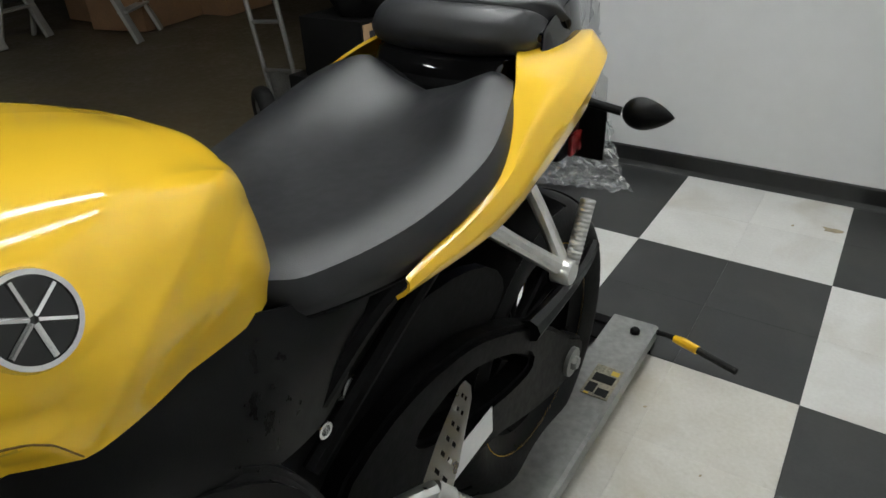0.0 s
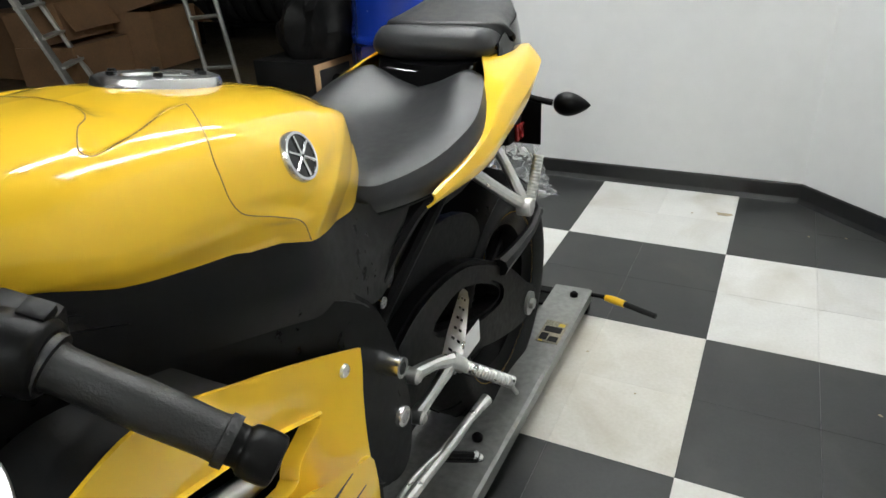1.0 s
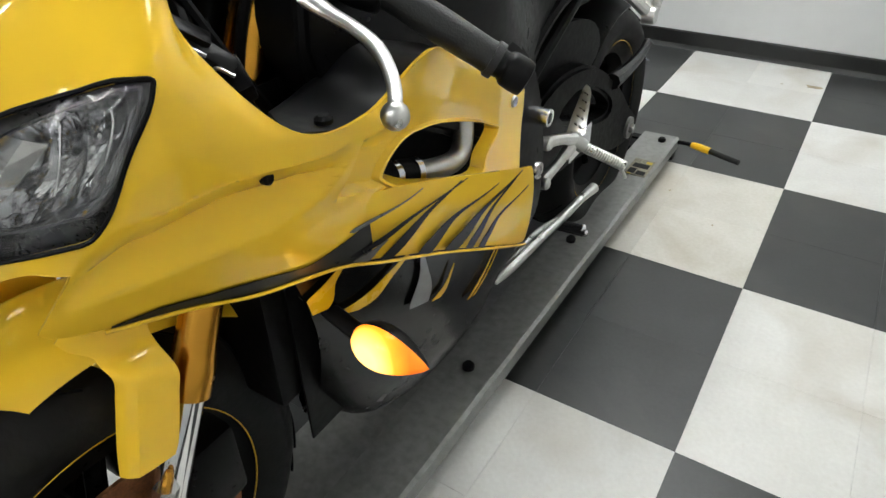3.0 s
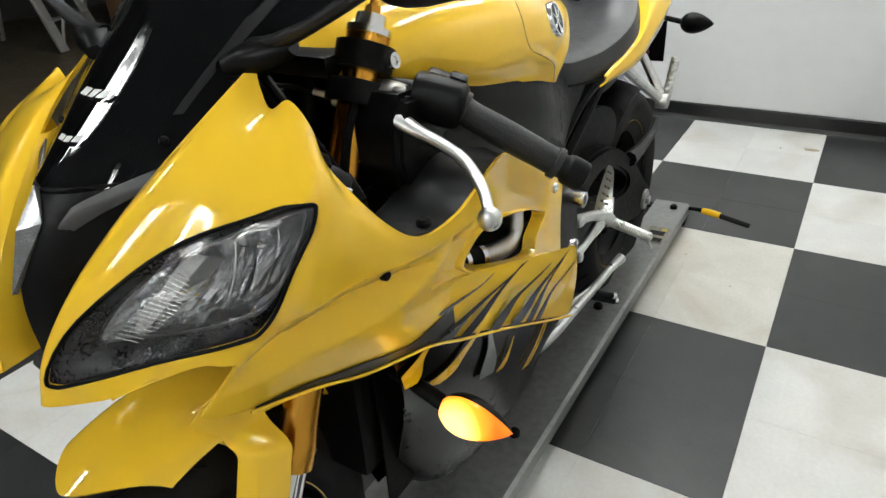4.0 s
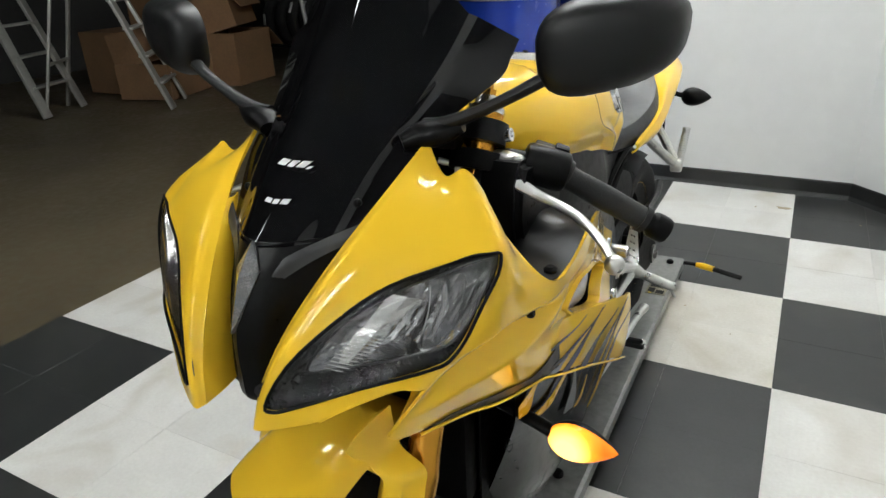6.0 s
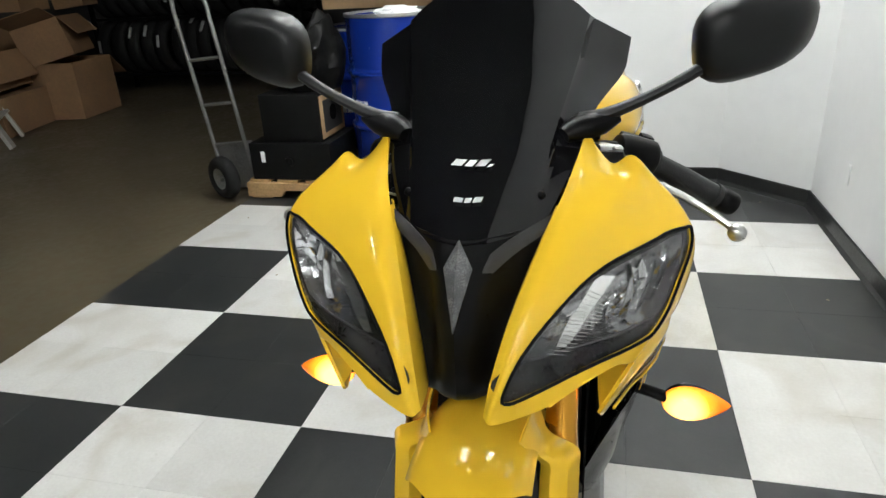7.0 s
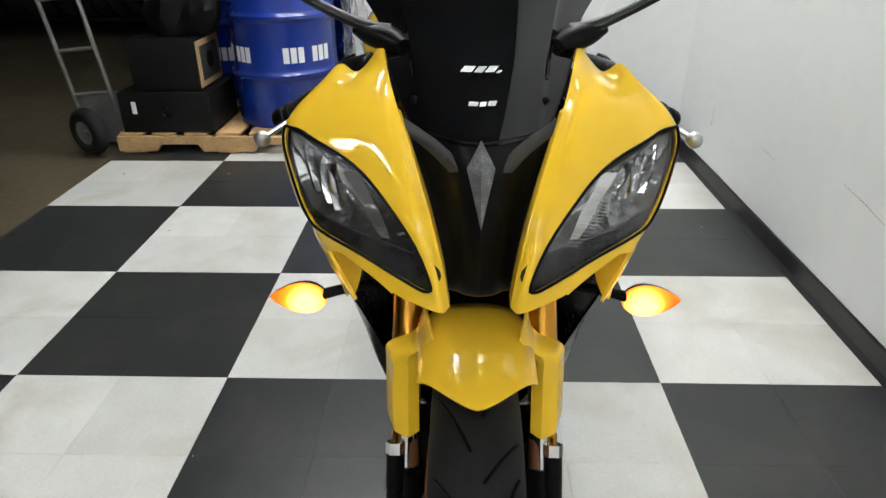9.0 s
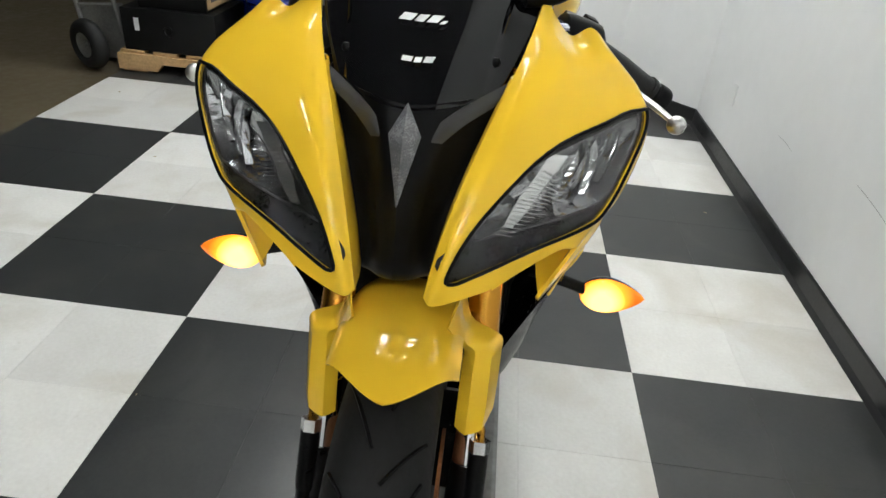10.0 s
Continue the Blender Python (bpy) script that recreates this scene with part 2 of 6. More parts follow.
def both(g):
    """A half sheet, from the middle outwards along its second axis, with its mirror image."""
    m = g[:, :0:-1].copy()
    m[..., 0] *= -1
    return np.concatenate([m, g], 1)


def mirror(bm):
    """Turns the mesh to its mirror image across the middle plane."""
    bmesh.ops.transform(bm, matrix=Matrix.Diagonal((-1, 1, 1, 1)), verts=bm.verts)
    bmesh.ops.reverse_faces(bm, faces=bm.faces)
    return bm


def tube(bm, pts, r, n=8, seg=10, caps=True, flat=1.0):
    """A round bar along a smooth curve; r may be a list, one for each point."""
    rs = r if isinstance(r, (list, tuple)) else [r] * len(pts)
    c = cr(np.column_stack([np.asarray(pts, float), rs]), n)
    rings = []
    side = None
    for i, q in enumerate(c):
        a, b = c[max(i - 1, 0)][:3], c[min(i + 1, len(c) - 1)][:3]
        d = Vector(b - a).normalized()
        if side is None:
            side = d.orthogonal().normalized() if abs(d.z) > 0.95 else d.cross(Vector((0, 0, 1))).normalized()
        side = (side - d * side.dot(d)).normalized()
        up = d.cross(side)
        rings.append([bm.verts.new(Vector(q[:3]) + (side * math.cos(t) + up * math.sin(t) * flat) * q[3]) for t in np.linspace(0, 2 * math.pi, seg, endpoint=False)])
    for a, b in zip(rings, rings[1:]):
        for j in range(seg):
            k = (j + 1) % seg
            bm.faces.new((a[j], a[k], b[k], b[j]))
    if caps:
        bm.faces.new(rings[0][::-1])
        bm.faces.new(rings[-1])
    return bm


def lathe(bm, prof, m=None, seg=32):
    """A turned body: prof holds (radius, height) pairs, round the z axis of m."""
    m = m or Matrix()
    rings = []
    for r, z in prof:
        rings.append([bm.verts.new(m @ Vector((r * math.cos(t), r * math.sin(t), z))) for t in np.linspace(0, 2 * math.pi, seg, endpoint=False)])
    for a, b in zip(rings, rings[1:]):
        for j in range(seg):
            k = (j + 1) % seg
            bm.faces.new((a[j], a[k], b[k], b[j]))
    bmesh.ops.remove_doubles(bm, verts=bm.verts, dist=1e-6)
    return bm


def inside(p, poly):
    x, y = p
    a = np.asarray(poly, float)
    b = np.roll(a, -1, 0)
    m = (a[:, 1] > y) != (b[:, 1] > y)
    a, b = a[m], b[m]
    return bool(np.count_nonzero(x < (b[:, 0] - a[:, 0]) * (y - a[:, 1]) / (b[:, 1] - a[:, 1]) + a[:, 0]) % 2)


def fill2d(outline, holes=(), step=0.02, extra=()):
    """Triangles that fill an outline with holes, with inner points every step: places in the plane and faces."""
    outline = np.asarray(outline, float)
    holes = [np.asarray(h, float) for h in holes]
    pts, edges = [], []
    for loop in (outline, *holes):
        n0 = len(pts)
        pts += [Vector(p) for p in loop]
        edges += [(n0 + i, n0 + (i + 1) % len(loop)) for i in range(len(loop))]
    for line in extra:
        n0 = len(pts)
        pts += [Vector(p) for p in line]
        edges += [(n0 + i, n0 + i + 1) for i in range(len(line) - 1)]
    rim = np.concatenate([outline, *holes, *[np.asarray(q, float) for q in extra]])
    lo, hi = outline.min(0), outline.max(0)
    for i, x in enumerate(np.arange(lo[0] + step / 2, hi[0], step)):
        for y in np.arange(lo[1] + step / 2 + (i % 2) * step / 2, hi[1], step):
            if inside((x, y), outline) and not any(inside((x, y), h) for h in holes) and np.min(np.hypot(*(rim - (x, y)).T)) > step * 0.45:
                pts.append(Vector((x, y)))
    from mathutils.geometry import delaunay_2d_cdt
    vs, _, fs, *_ = delaunay_2d_cdt(pts, edges, [], 0, 1e-6)
    keep = []
    for f in fs:
        c = sum((vs[i] for i in f), Vector((0, 0))) / len(f)
        if inside(c, outline) and not any(inside(c, h) for h in holes):
            keep.append(f)
    return np.array([tuple(v) for v in vs]), keep


def sheet(bm, outline, place, holes=(), step=0.02, extra=()):
    """A sheet whose outline is drawn in a plane and which place(u, v) lays into space."""
    vs, fs = fill2d(outline, holes, step, extra)
    bv = [bm.verts.new(place(u, v)) for u, v in vs]
    for f in fs:
        try:
            bm.faces.new([bv[i] for i in f])
        except ValueError:
            pass
    bmesh.ops.delete(bm, geom=[v for v in bm.verts if not v.link_faces], context="VERTS")
    return bm


class Surface:
    """A lofted sheet that can be asked for the place and normal at (u, v), and cut."""

    def __init__(self, rows, n=24):
        self.g = loft(rows, n, n)
        self.su, self.sv = self.g.shape[0] - 1, self.g.shape[1] - 1
        self.ku, self.kv = len(rows) - 1, len(rows[0]) - 1

    def at(self, u, v, out=0.0):
        a, b = min(max(u / self.ku, 0), 1) * self.su, min(max(v / self.kv, 0), 1) * self.sv
        i, j = min(int(a), self.su - 1), min(int(b), self.sv - 1)
        s, t = a - i, b - j
        g = self.g
        p = (g[i, j] * (1 - s) + g[i + 1, j] * s) * (1 - t) + (g[i, j + 1] * (1 - s) + g[i + 1, j + 1] * s) * t
        if out:
            n = np.cross(g[i + 1, j] - g[i, j], g[i, j + 1] - g[i, j])
            p = p + out * n / (np.linalg.norm(n) + 1e-12)
        return p

    def find(self, p):
        """(u, v) of the place on the sheet nearest to p."""
        d = ((self.g - np.asarray(p)) ** 2).sum(-1)
        i, j = np.unravel_index(np.argmin(d), d.shape)
        return i / self.su * self.ku, j / self.sv * self.kv


def ridged(rows, n, tight=0.10):
    """Rows joined smoothly, with narrow rounded edges at the points between each row's ends."""
    a = cr(np.asarray(rows, float), n)
    out = [a[:, 0]]
    for j in range(1, a.shape[1] - 1):
        p, q, r = a[:, j - 1], a[:, j], a[:, j + 1]
        out += [q + (p - q) * tight, q * 0.75 + (p + r) * 0.125 * tight + q * (0.25 - 0.25 * tight), q + (r - q) * tight]
    out.append(a[:, -1])
    return np.moveaxis(np.array(out), 0, 1)


# ---- the room ----
def slab(name, x0, x1, y0, y1, z0, z1, material, label, category, bevel=0.0):
    ob = link(name, box(bmesh.new(), x0, x1, y0, y1, z0, z1, bevel), material, smooth=False)
    return tagged(ob, label, category, kind="structure")


def prism(name, plan, z0, z1, material, label, category):
    bm = bmesh.new()
    lo = [bm.verts.new((x, y, z0)) for x, y in plan]
    hi = [bm.verts.new((x, y, z1)) for x, y in plan]
    bm.faces.new(lo[::-1]), bm.faces.new(hi)
    for i in range(len(plan)):
        j = (i + 1) % len(plan)
        bm.faces.new((lo[i], lo[j], hi[j], hi[i]))
    return tagged(link(name, bm, material, smooth=False), label, category, kind="structure")


T = 0.61
HIGH = 3.1
slab("ground", -8.2, 2.0, -9.2, 6.2, -0.25, -0.012, CONCRETE, "stained brown concrete floor of the stock area", "floor")
prism("wall_north", [(-0.59, 0.027), (0.85, 0.027), (0.85, 0.30), (-0.59, 0.30)], -0.012, HIGH, WALL, "white painted wall behind the motorcycle", "wall")
prism("wall_corner", [(0.85, 0.027), (1.235, -0.358), (1.40, -0.15), (0.85, 0.30)], -0.012, HIGH, WALL, "white painted wall set across the corner", "wall")
prism("wall_east", [(1.235, -0.358), (1.235, -9.0), (1.40, -9.0), (1.40, -0.15)], -0.012, HIGH, WALL, "white painted side wall with small scuffs", "wall")
slab("wall_return", -0.59, -0.45, 0.30, 6.0, -0.012, HIGH, WALL, "end of the white wall beside the stock area", "wall")
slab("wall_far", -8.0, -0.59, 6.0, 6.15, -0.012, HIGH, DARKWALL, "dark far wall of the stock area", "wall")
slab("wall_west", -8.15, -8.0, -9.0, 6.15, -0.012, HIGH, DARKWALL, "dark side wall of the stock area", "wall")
slab("wall_south", -8.15, 1.40, -9.15, -9.0, -0.012, HIGH, WALL, "white wall behind the showroom floor", "wall")
slab("ceiling", -8.2, 1.6, -9.2, 6.2, HIGH, HIGH + 0.1, CEIL, "plain painted ceiling", "ceiling")


def board(name, a, b, t=0.012, h=0.086):
    """A coved strip of vinyl along a wall from a to b, standing proud on its left."""
    a, b = Vector((*a, 0)), Vector((*b, 0))
    d = (b - a).normalized()
    n = Vector((-d.y, d.x, 0))
    prof = [(0, h), (0.004, h), (t * 0.6, h * 0.93), (t * 0.6, 0.02), (t, 0.008), (t + 0.006, -0.002), (0, -0.002)]
    bm = bmesh.new()
    ring = [[bm.verts.new(p + n * o + Vector((0, 0, z))) for o, z in prof] for p in (a, b)]
    for i in range(len(prof)):
        j = (i + 1) % len(prof)
        bm.faces.new((ring[0][i], ring[0][j], ring[1][j], ring[1][i]))
    bm.faces.new(ring[0]), bm.faces.new(ring[1][::-1])
    return tagged(link(name, bm, BASE, smooth=False), "black vinyl baseboard along the white wall", "baseboard", kind="structure")


board("baseboard", (0.852, 0.025), (-0.592, 0.025))
board("baseboard", (1.233, -0.360), (0.850, 0.025))
board("baseboard", (1.233, -9.0), (1.233, -0.358))

# checkered floor: squares of four tiles each
floor = tagged(link("floor", box(bmesh.new(), -1.83, 1.235, -8.54, 0.025, -0.012, -0.004), GROUT, smooth=False), "checkered black and white vinyl tile floor, scuffed", "floor", kind="structure")
cut = slab("floor_edge", -1.85, -0.60, -0.605, 0.025, -0.0115, -0.0025, CONCRETE, "bare concrete strip under the pallet", "floor")


def tile_mesh(w, d, name):
    bm = box(bmesh.new(), 0.0002, w - 0.0002, 0.0002, d - 0.0002, -0.006, 0.0)
    top = [e for e in bm.edges if all(v.co.z > -0.001 for v in e.verts)]
    bmesh.ops.bevel(bm, geom=top, offset=0.0004, segments=1, affect="EDGES")
    me = bpy.data.meshes.new(name)
    bm.to_mesh(me)
    bm.free()
    return me


HALF = T / 2
KINDS = {}
for i in range(-28, 1):
    for j in range(-6, 4):
        x0, y0 = j * HALF, i * HALF
        d = HALF if y0 < -0.01 else 0.023
        if y0 > -0.6 and x0 < -0.62:
            continue
        white = (math.floor(j / 2) + math.floor(min(i, -1) / 2)) % 2 == 1
        aged = white and i in (-6, -5) and j in (0, 1)
        key = (white, d, aged)
        if key not in KINDS:
            KINDS[key] = tile_mesh(HALF, d, "tile")
            KINDS[key].materials.append(TILE_A if aged else TILE_W if white else TILE_B)
        ob = new("tile", KINDS[key])
        ob.location = (x0, y0, random.uniform(-0.0004, 0.0003))
        ob.parent = floor

# dried beige splash on a white tile
bm = bmesh.new()
ring = [bm.verts.new((.562 + .030 * math.cos(a) * (1 + .35 * math.sin(3 * a + 1)), -.222 + .024 * math.sin(a) * (1 + .4 * math.cos(2 * a)), 0)) for a in np.linspace(0, 2 * math.pi, 20, endpoint=False)]
bm.faces.new(ring)
thicken(bm, .0008)
part("splash", bm, STAIN, floor, "dried beige splash")

# crumbs of dirt on the tiles
bm = bmesh.new()
for x, y, r in ((-1.667, -.812, .009), (-1.129, -.810, .012), (-1.165, -1.479, .007), (1.05, -1.413, .007), (.441, -.251, .008), (.466, -1.563, .005), (.889, -.341, .007), (1.018, -.311, .007), (.296, -1.419, .006), (-.597, -2.745, .004), (.608, -2.593, .004)):
    c = bmesh.ops.create_icosphere(bm, subdivisions=1, radius=r, matrix=Matrix.Translation((x, y, .0012)) @ pose(0, 0, 0, 0, 0, 140 * x) @ Matrix.Diagonal((1, .55, .22, 1)))
crumbs = part("dirt_crumb", bm, STAIN, floor, "small beige crumbs of dirt")
tagged(crumbs, kind="stuff")

# ---- fluorescent fittings ----
def strip_light(x, y, length, z=HIGH):
    it = thing("ceiling_light", (x, y, z), "white twin-tube fluorescent strip light on the ceiling", "light", "strip lights")
    bm = box(bmesh.new(), -0.10, 0.10, -length / 2, length / 2, -0.06, 0.0, 0.008)
    part("housing", bm, WHITE, it)
    for s in (-1, 1):
        wing = [(s * .10, -.010), (s * .165, -.075), (s * .168, -.072), (s * .103, -.004)]
        bm = bmesh.new()
        ends = [[bm.verts.new((x2, y2, z2)) for x2, z2 in wing] for y2 in (-length / 2, length / 2)]
        for i in range(4):
            bm.faces.new((ends[0][i], ends[0][(i + 1) % 4], ends[1][(i + 1) % 4], ends[1][i]))
        bm.faces.new(ends[0][::-1]), bm.faces.new(ends[1])
        part("reflector_wing", bm, WHITE, it, smooth=False)
    for s in (-0.06, 0.06):
        bm = bmesh.new()
        tube(bm, [(s, -length / 2 + 0.02, -0.085), (s, length / 2 - 0.02, -0.085)], 0.016, n=1, seg=10)
        part("lamp_tube", bm, TUBE, it, "glowing fluorescent tube")
    return it


for x, y, long in ((-0.62, -1.35, 2.4), (0.30, -1.35, 2.4), (-0.62, -6.2, 2.4), (0.30, -6.2, 2.4), (-1.95, -4.0, 0.6)):
    strip_light(x, y, long)


# ---- the motorcycle ----
# Its parts are drawn with x across from its middle, y along the room and z up.
CX, BY = 0.072, -2.46
bike = thing("motorcycle", (CX, BY, 0), "yellow and black sport motorcycle with a dark double-bubble screen", "motorcycle")


def bpart(name, bm, material, parent=None, label="", smooth=True):
    bmesh.ops.translate(bm, verts=bm.verts, vec=(0, -BY, 0))
    return part(name, bm, material, parent or bike, label, smooth)


def sides(name, build, material, parent=None, label=""):
    """The same part on the left of the motorcycle and, mirrored, on its right."""
    bm = build()
    other = mirror(bm.copy())
    return [bpart(name, bm, material, parent, label), bpart(name, other, material, parent, label)]


# wheels
FAX, RAX = (-3.230, 0.322), (-1.72, 0.322)


def wheel(ay, az, r, half, name, label):
    turn = Matrix.Translation((0, ay, az)) @ pose(0, 0, 0, 0, 90, 0)
    k = half / 0.09
    prof = [(r - 0.098, -half * 0.72), (r - 0.09, -half * 0.86), (r - 0.06, -half), (r - 0.038, -half * 0.97), (r - 0.015, -half * 0.72), (r - 0.003, -half * 0.36), (r, 0)]
    prof = prof + [(a, -b) for a, b in prof[-2::-1]]
    bm = bmesh.new()
    lathe(bm, cr(prof, 3), turn, 72)
    tyre = bpart(name, bm, RUBBER, None, label)
    # tread grooves
    bm = bmesh.new()
    for i in range(22):
        a = 2 * math.pi * i / 22
        for s in (-1, 1):
            pts = []
            for q in np.linspace(0, 1, 6):
                hh = s * half * (0.12 + 0.72 * q)
                rr = r - 0.030 * (abs(hh) / half) ** 2.6 + 0.0002
                an = a + s * 0.08 + 0.32 * q * (1 if i % 2 else 0.6)
                pts.append((hh, ay + rr * math.sin(an), az + rr * math.cos(an)))
            tube(bm, pts, 0.0022, n=2, seg=5)
    bpart("tread_groove", bm, DEEP, tyre)
    bm = bmesh.new()
    rp = [(r - 0.13, -half * 0.6), (r - 0.10, -half * 0.72), (r - 0.094, -half * 0.80), (r - 0.088, -half * 0.76), (r - 0.105, -half * 0.55), (r - 0.125, 0)]
    rp = rp + [(a, -b) for a, b in rp[-2::-1]]
    lathe(bm, rp, turn, 60)
    rim = bpart("rim", bm, SATIN, tyre)
    bm = bmesh.new()
    for i in range(5):
        for s in (-0.13, 0.13):
            a = 2 * math.pi * i / 5 + s
            b = 2 * math.pi * i / 5 + s * 1.6
            tube(bm, [(0.0, ay + 0.04 * math.sin(a), az + 0.04 * math.cos(a)), (0.0, ay + (r - 0.125) * math.sin(b), az + (r - 0.125) * math.cos(b))], 0.013, n=4, seg=8)
    lathe(bm, [(0.02, -half * 0.8), (0.045, -half * 0.75), (0.045, half * 0.75), (0.02, half * 0.8)], turn, 24)
    bpart("spokes", bm, SATIN, tyre)
    # yellow rim tape
    for s in (-1, 1):
        bm = bmesh.new()
        lathe(bm, [(r - 0.096, s * half * 0.815), (r - 0.089, s * half * 0.80), (r - 0.089, s * half * 0.78), (r - 0.096, s * half * 0.79)], turn, 72)
        bpart("rim_tape", bm, YELLOW2, tyre, "thin yellow rim tape")
    return tyre


wheel(*FAX, 0.298, 0.060, "front_wheel", "black front wheel with a worn tyre and yellow rim tape")
wheel(*RAX, 0.315, 0.090, "rear_wheel", "black rear wheel with a wide tyre and yellow rim tape")

# brake discs and calipers
for s in (-1, 1):
    turn = Matrix.Translation((s * 0.066, *FAX)) @ pose(0, 0, 0, 0, 90, 0)
    bm = bmesh.new()
    lathe(bm, [(0.095, -0.0025), (0.155, -0.0025), (0.155, 0.0025), (0.095, 0.0025), (0.095, -0.0025)], turn, 48)
    disc = bpart("brake_disc", bm, BRONZE, None, "brownish steel front brake disc")
    bm = bmesh.new()
    box(bm, s * 0.075 - 0.028, s * 0.075 + 0.028, FAX[0] + 0.06, FAX[0] + 0.15, FAX[1] + 0.02, FAX[1] + 0.14, 0.012)
    bpart("brake_caliper", bm, SATIN, None, "black front brake caliper")


# forks
def fork_at(z, h=0.101, ahead=0.0):
    return (h, -3.12 + (z - 0.56) * 0.52 - ahead, z)


def fork_tube():
    return tube(bmesh.new(), [fork_at(0.555), fork_at(0.58), fork_at(0.62), fork_at(0.75), fork_at(1.006)], [0.0265, 0.0265, 0.0225, 0.0225, 0.0225], n=4, seg=20)


def stanchion():
    return tube(bmesh.new(), [fork_at(0.36), fork_at(0.56)], 0.0205, n=2, seg=18)


def fork_foot():
    bm = bmesh.new()
    tube(bm, [fork_at(0.24, 0.104), fork_at(0.33, 0.104), fork_at(0.40, 0.104), fork_at(0.43, 0.104)], [0.026, 0.030, 0.026, 0.024], n=4, seg=16)
    tube(bm, [fork_at(0.350, 0.116, 0.022), fork_at(0.385, 0.116, 0.022), fork_at(0.390, 0.116, 0.022), fork_at(0.459, 0.116, 0.022)], [0.0115, 0.0115, 0.0140, 0.0140], n=2, seg=16)
    box(bm, 0.078, 0.132, FAX[0] - 0.04, FAX[0] + 0.04, FAX[1] - 0.045, FAX[1] + 0.045, 0.014)
    return bm


def fork_ring():
    return tube(bmesh.new(), [fork_at(0.459, 0.116, 0.022), fork_at(0.474, 0.116, 0.022)], 0.0148, n=1, seg=6)


def adjuster():
    return tube(bmesh.new(), [fork_at(0.474, 0.116, 0.022), fork_at(0.486, 0.116, 0.022), fork_at(0.492, 0.116, 0.022)], [0.0062, 0.0062, 0.004], n=1, seg=8)


for flip in (False, True):
    f = (lambda b: mirror(b)) if flip else (lambda b: b)
    leg = bpart("fork_leg", f(fork_tube()), GOLD, None, "gold anodised upside-down fork leg")
    bpart("stanchion", f(stanchion()), CHROME, leg, "chromed fork stanchion")
    bpart("fork_foot", f(fork_foot()), SATIN, leg, "black cast axle lug")
    bpart("fork_nut", f(fork_ring()), POLISH, leg, "bright hexagon nut")
    bpart("adjuster_screw", f(adjuster()), GOLD, leg, "brass damping adjuster")

# triple clamp and steering head
bm = bmesh.new()
box(bm, -0.085, 0.085, -2.945, -2.868, 0.976, 1.002, 0.008)
for s in (-1, 1):
    tube(bm, [fork_at(.978, s * .101), fork_at(1.004, s * .101)], .0345, n=1, seg=28)
    box(bm, s * .101 - .012, s * .101 + .012, -2.878, -2.848, .978, 1.002, .004)
box(bm, -0.13, 0.13, -3.06, -2.96, 0.74, 0.775, 0.01)
tube(bm, [(0, -2.98, 0.72), (0, -2.87, 0.985)], 0.03, n=2, seg=16)
bpart("triple_clamp", bm, SATIN, None, "black triple clamps at the steering head")
for s in (-1, 1):
    bm = bmesh.new()
    tube(bm, [fork_at(1.014, s * 0.101), fork_at(1.021, s * 0.101)], 0.0262, n=1, seg=28)
    tube(bm, [fork_at(1.021, s * 0.101), fork_at(1.034, s * 0.101)], [0.0185, 0.0175], n=1, seg=24)
    top = bpart("fork_cap", bm, POLISH, None, "silver fork cap")
    bm = bmesh.new()
    tube(bm, [fork_at(1.004, s * 0.101), fork_at(1.014, s * 0.101)], 0.0250, n=1, seg=28)
    bpart("cap_ring", bm, GOLD, top, "gold ring under the cap")
    bm = bmesh.new()
    tube(bm, [fork_at(1.034, s * 0.101), fork_at(1.043, s * 0.101)], 0.0100, n=1, seg=6)
    tube(bm, [fork_at(1.043, s * 0.101), fork_at(1.049, s * 0.101)], 0.0050, n=1, seg=10)
    bpart("cap_nut", bm, GOLD, top, "gold adjuster nut")
    bm = bmesh.new()
    lathe(bm, [(.0, .004), (.004, .004), (.005, .006), (.009, .006), (.0095, .0), (.0095, -.012)], Matrix.Translation((s * .137, -2.893, .990)) @ pose(0, 0, 0, 0, 78 * s, 0), 18)
    bpart("clamp_bolt", bm, POLISH, top, "bright clamp bolt")


# front mudguard: a shell round the wheel, with a leg down each fork
def guard(th, h, r=0.360):
    e = abs(h) / 0.078
    rr = r - 0.012 * e**2 - 0.017 * e**6
    return np.array((h, FAX[0] + rr * math.sin(th), FAX[1] + rr * math.cos(th)))


HS = np.linspace(-0.078, 0.078, 29)
g = []
for q in np.linspace(0, 1, 26):
    row = []
    for h in HS:
        e = abs(h) / 0.078
        t0 = radians(-15.8 + 11.2 * e**1.5)
        t1 = radians(62 - 8 * e)
        row.append(guard(t0 + (t1 - t0) * q, h, 0.360 - 0.015 * (1 - q) ** 3))
    g.append(row)
bm = bmesh.new()
grid(bm, np.array(g))
thicken(bm, 0.003)
fender = bpart("front_fender", bm, YELLOW, None, "glossy yellow front mudguard")


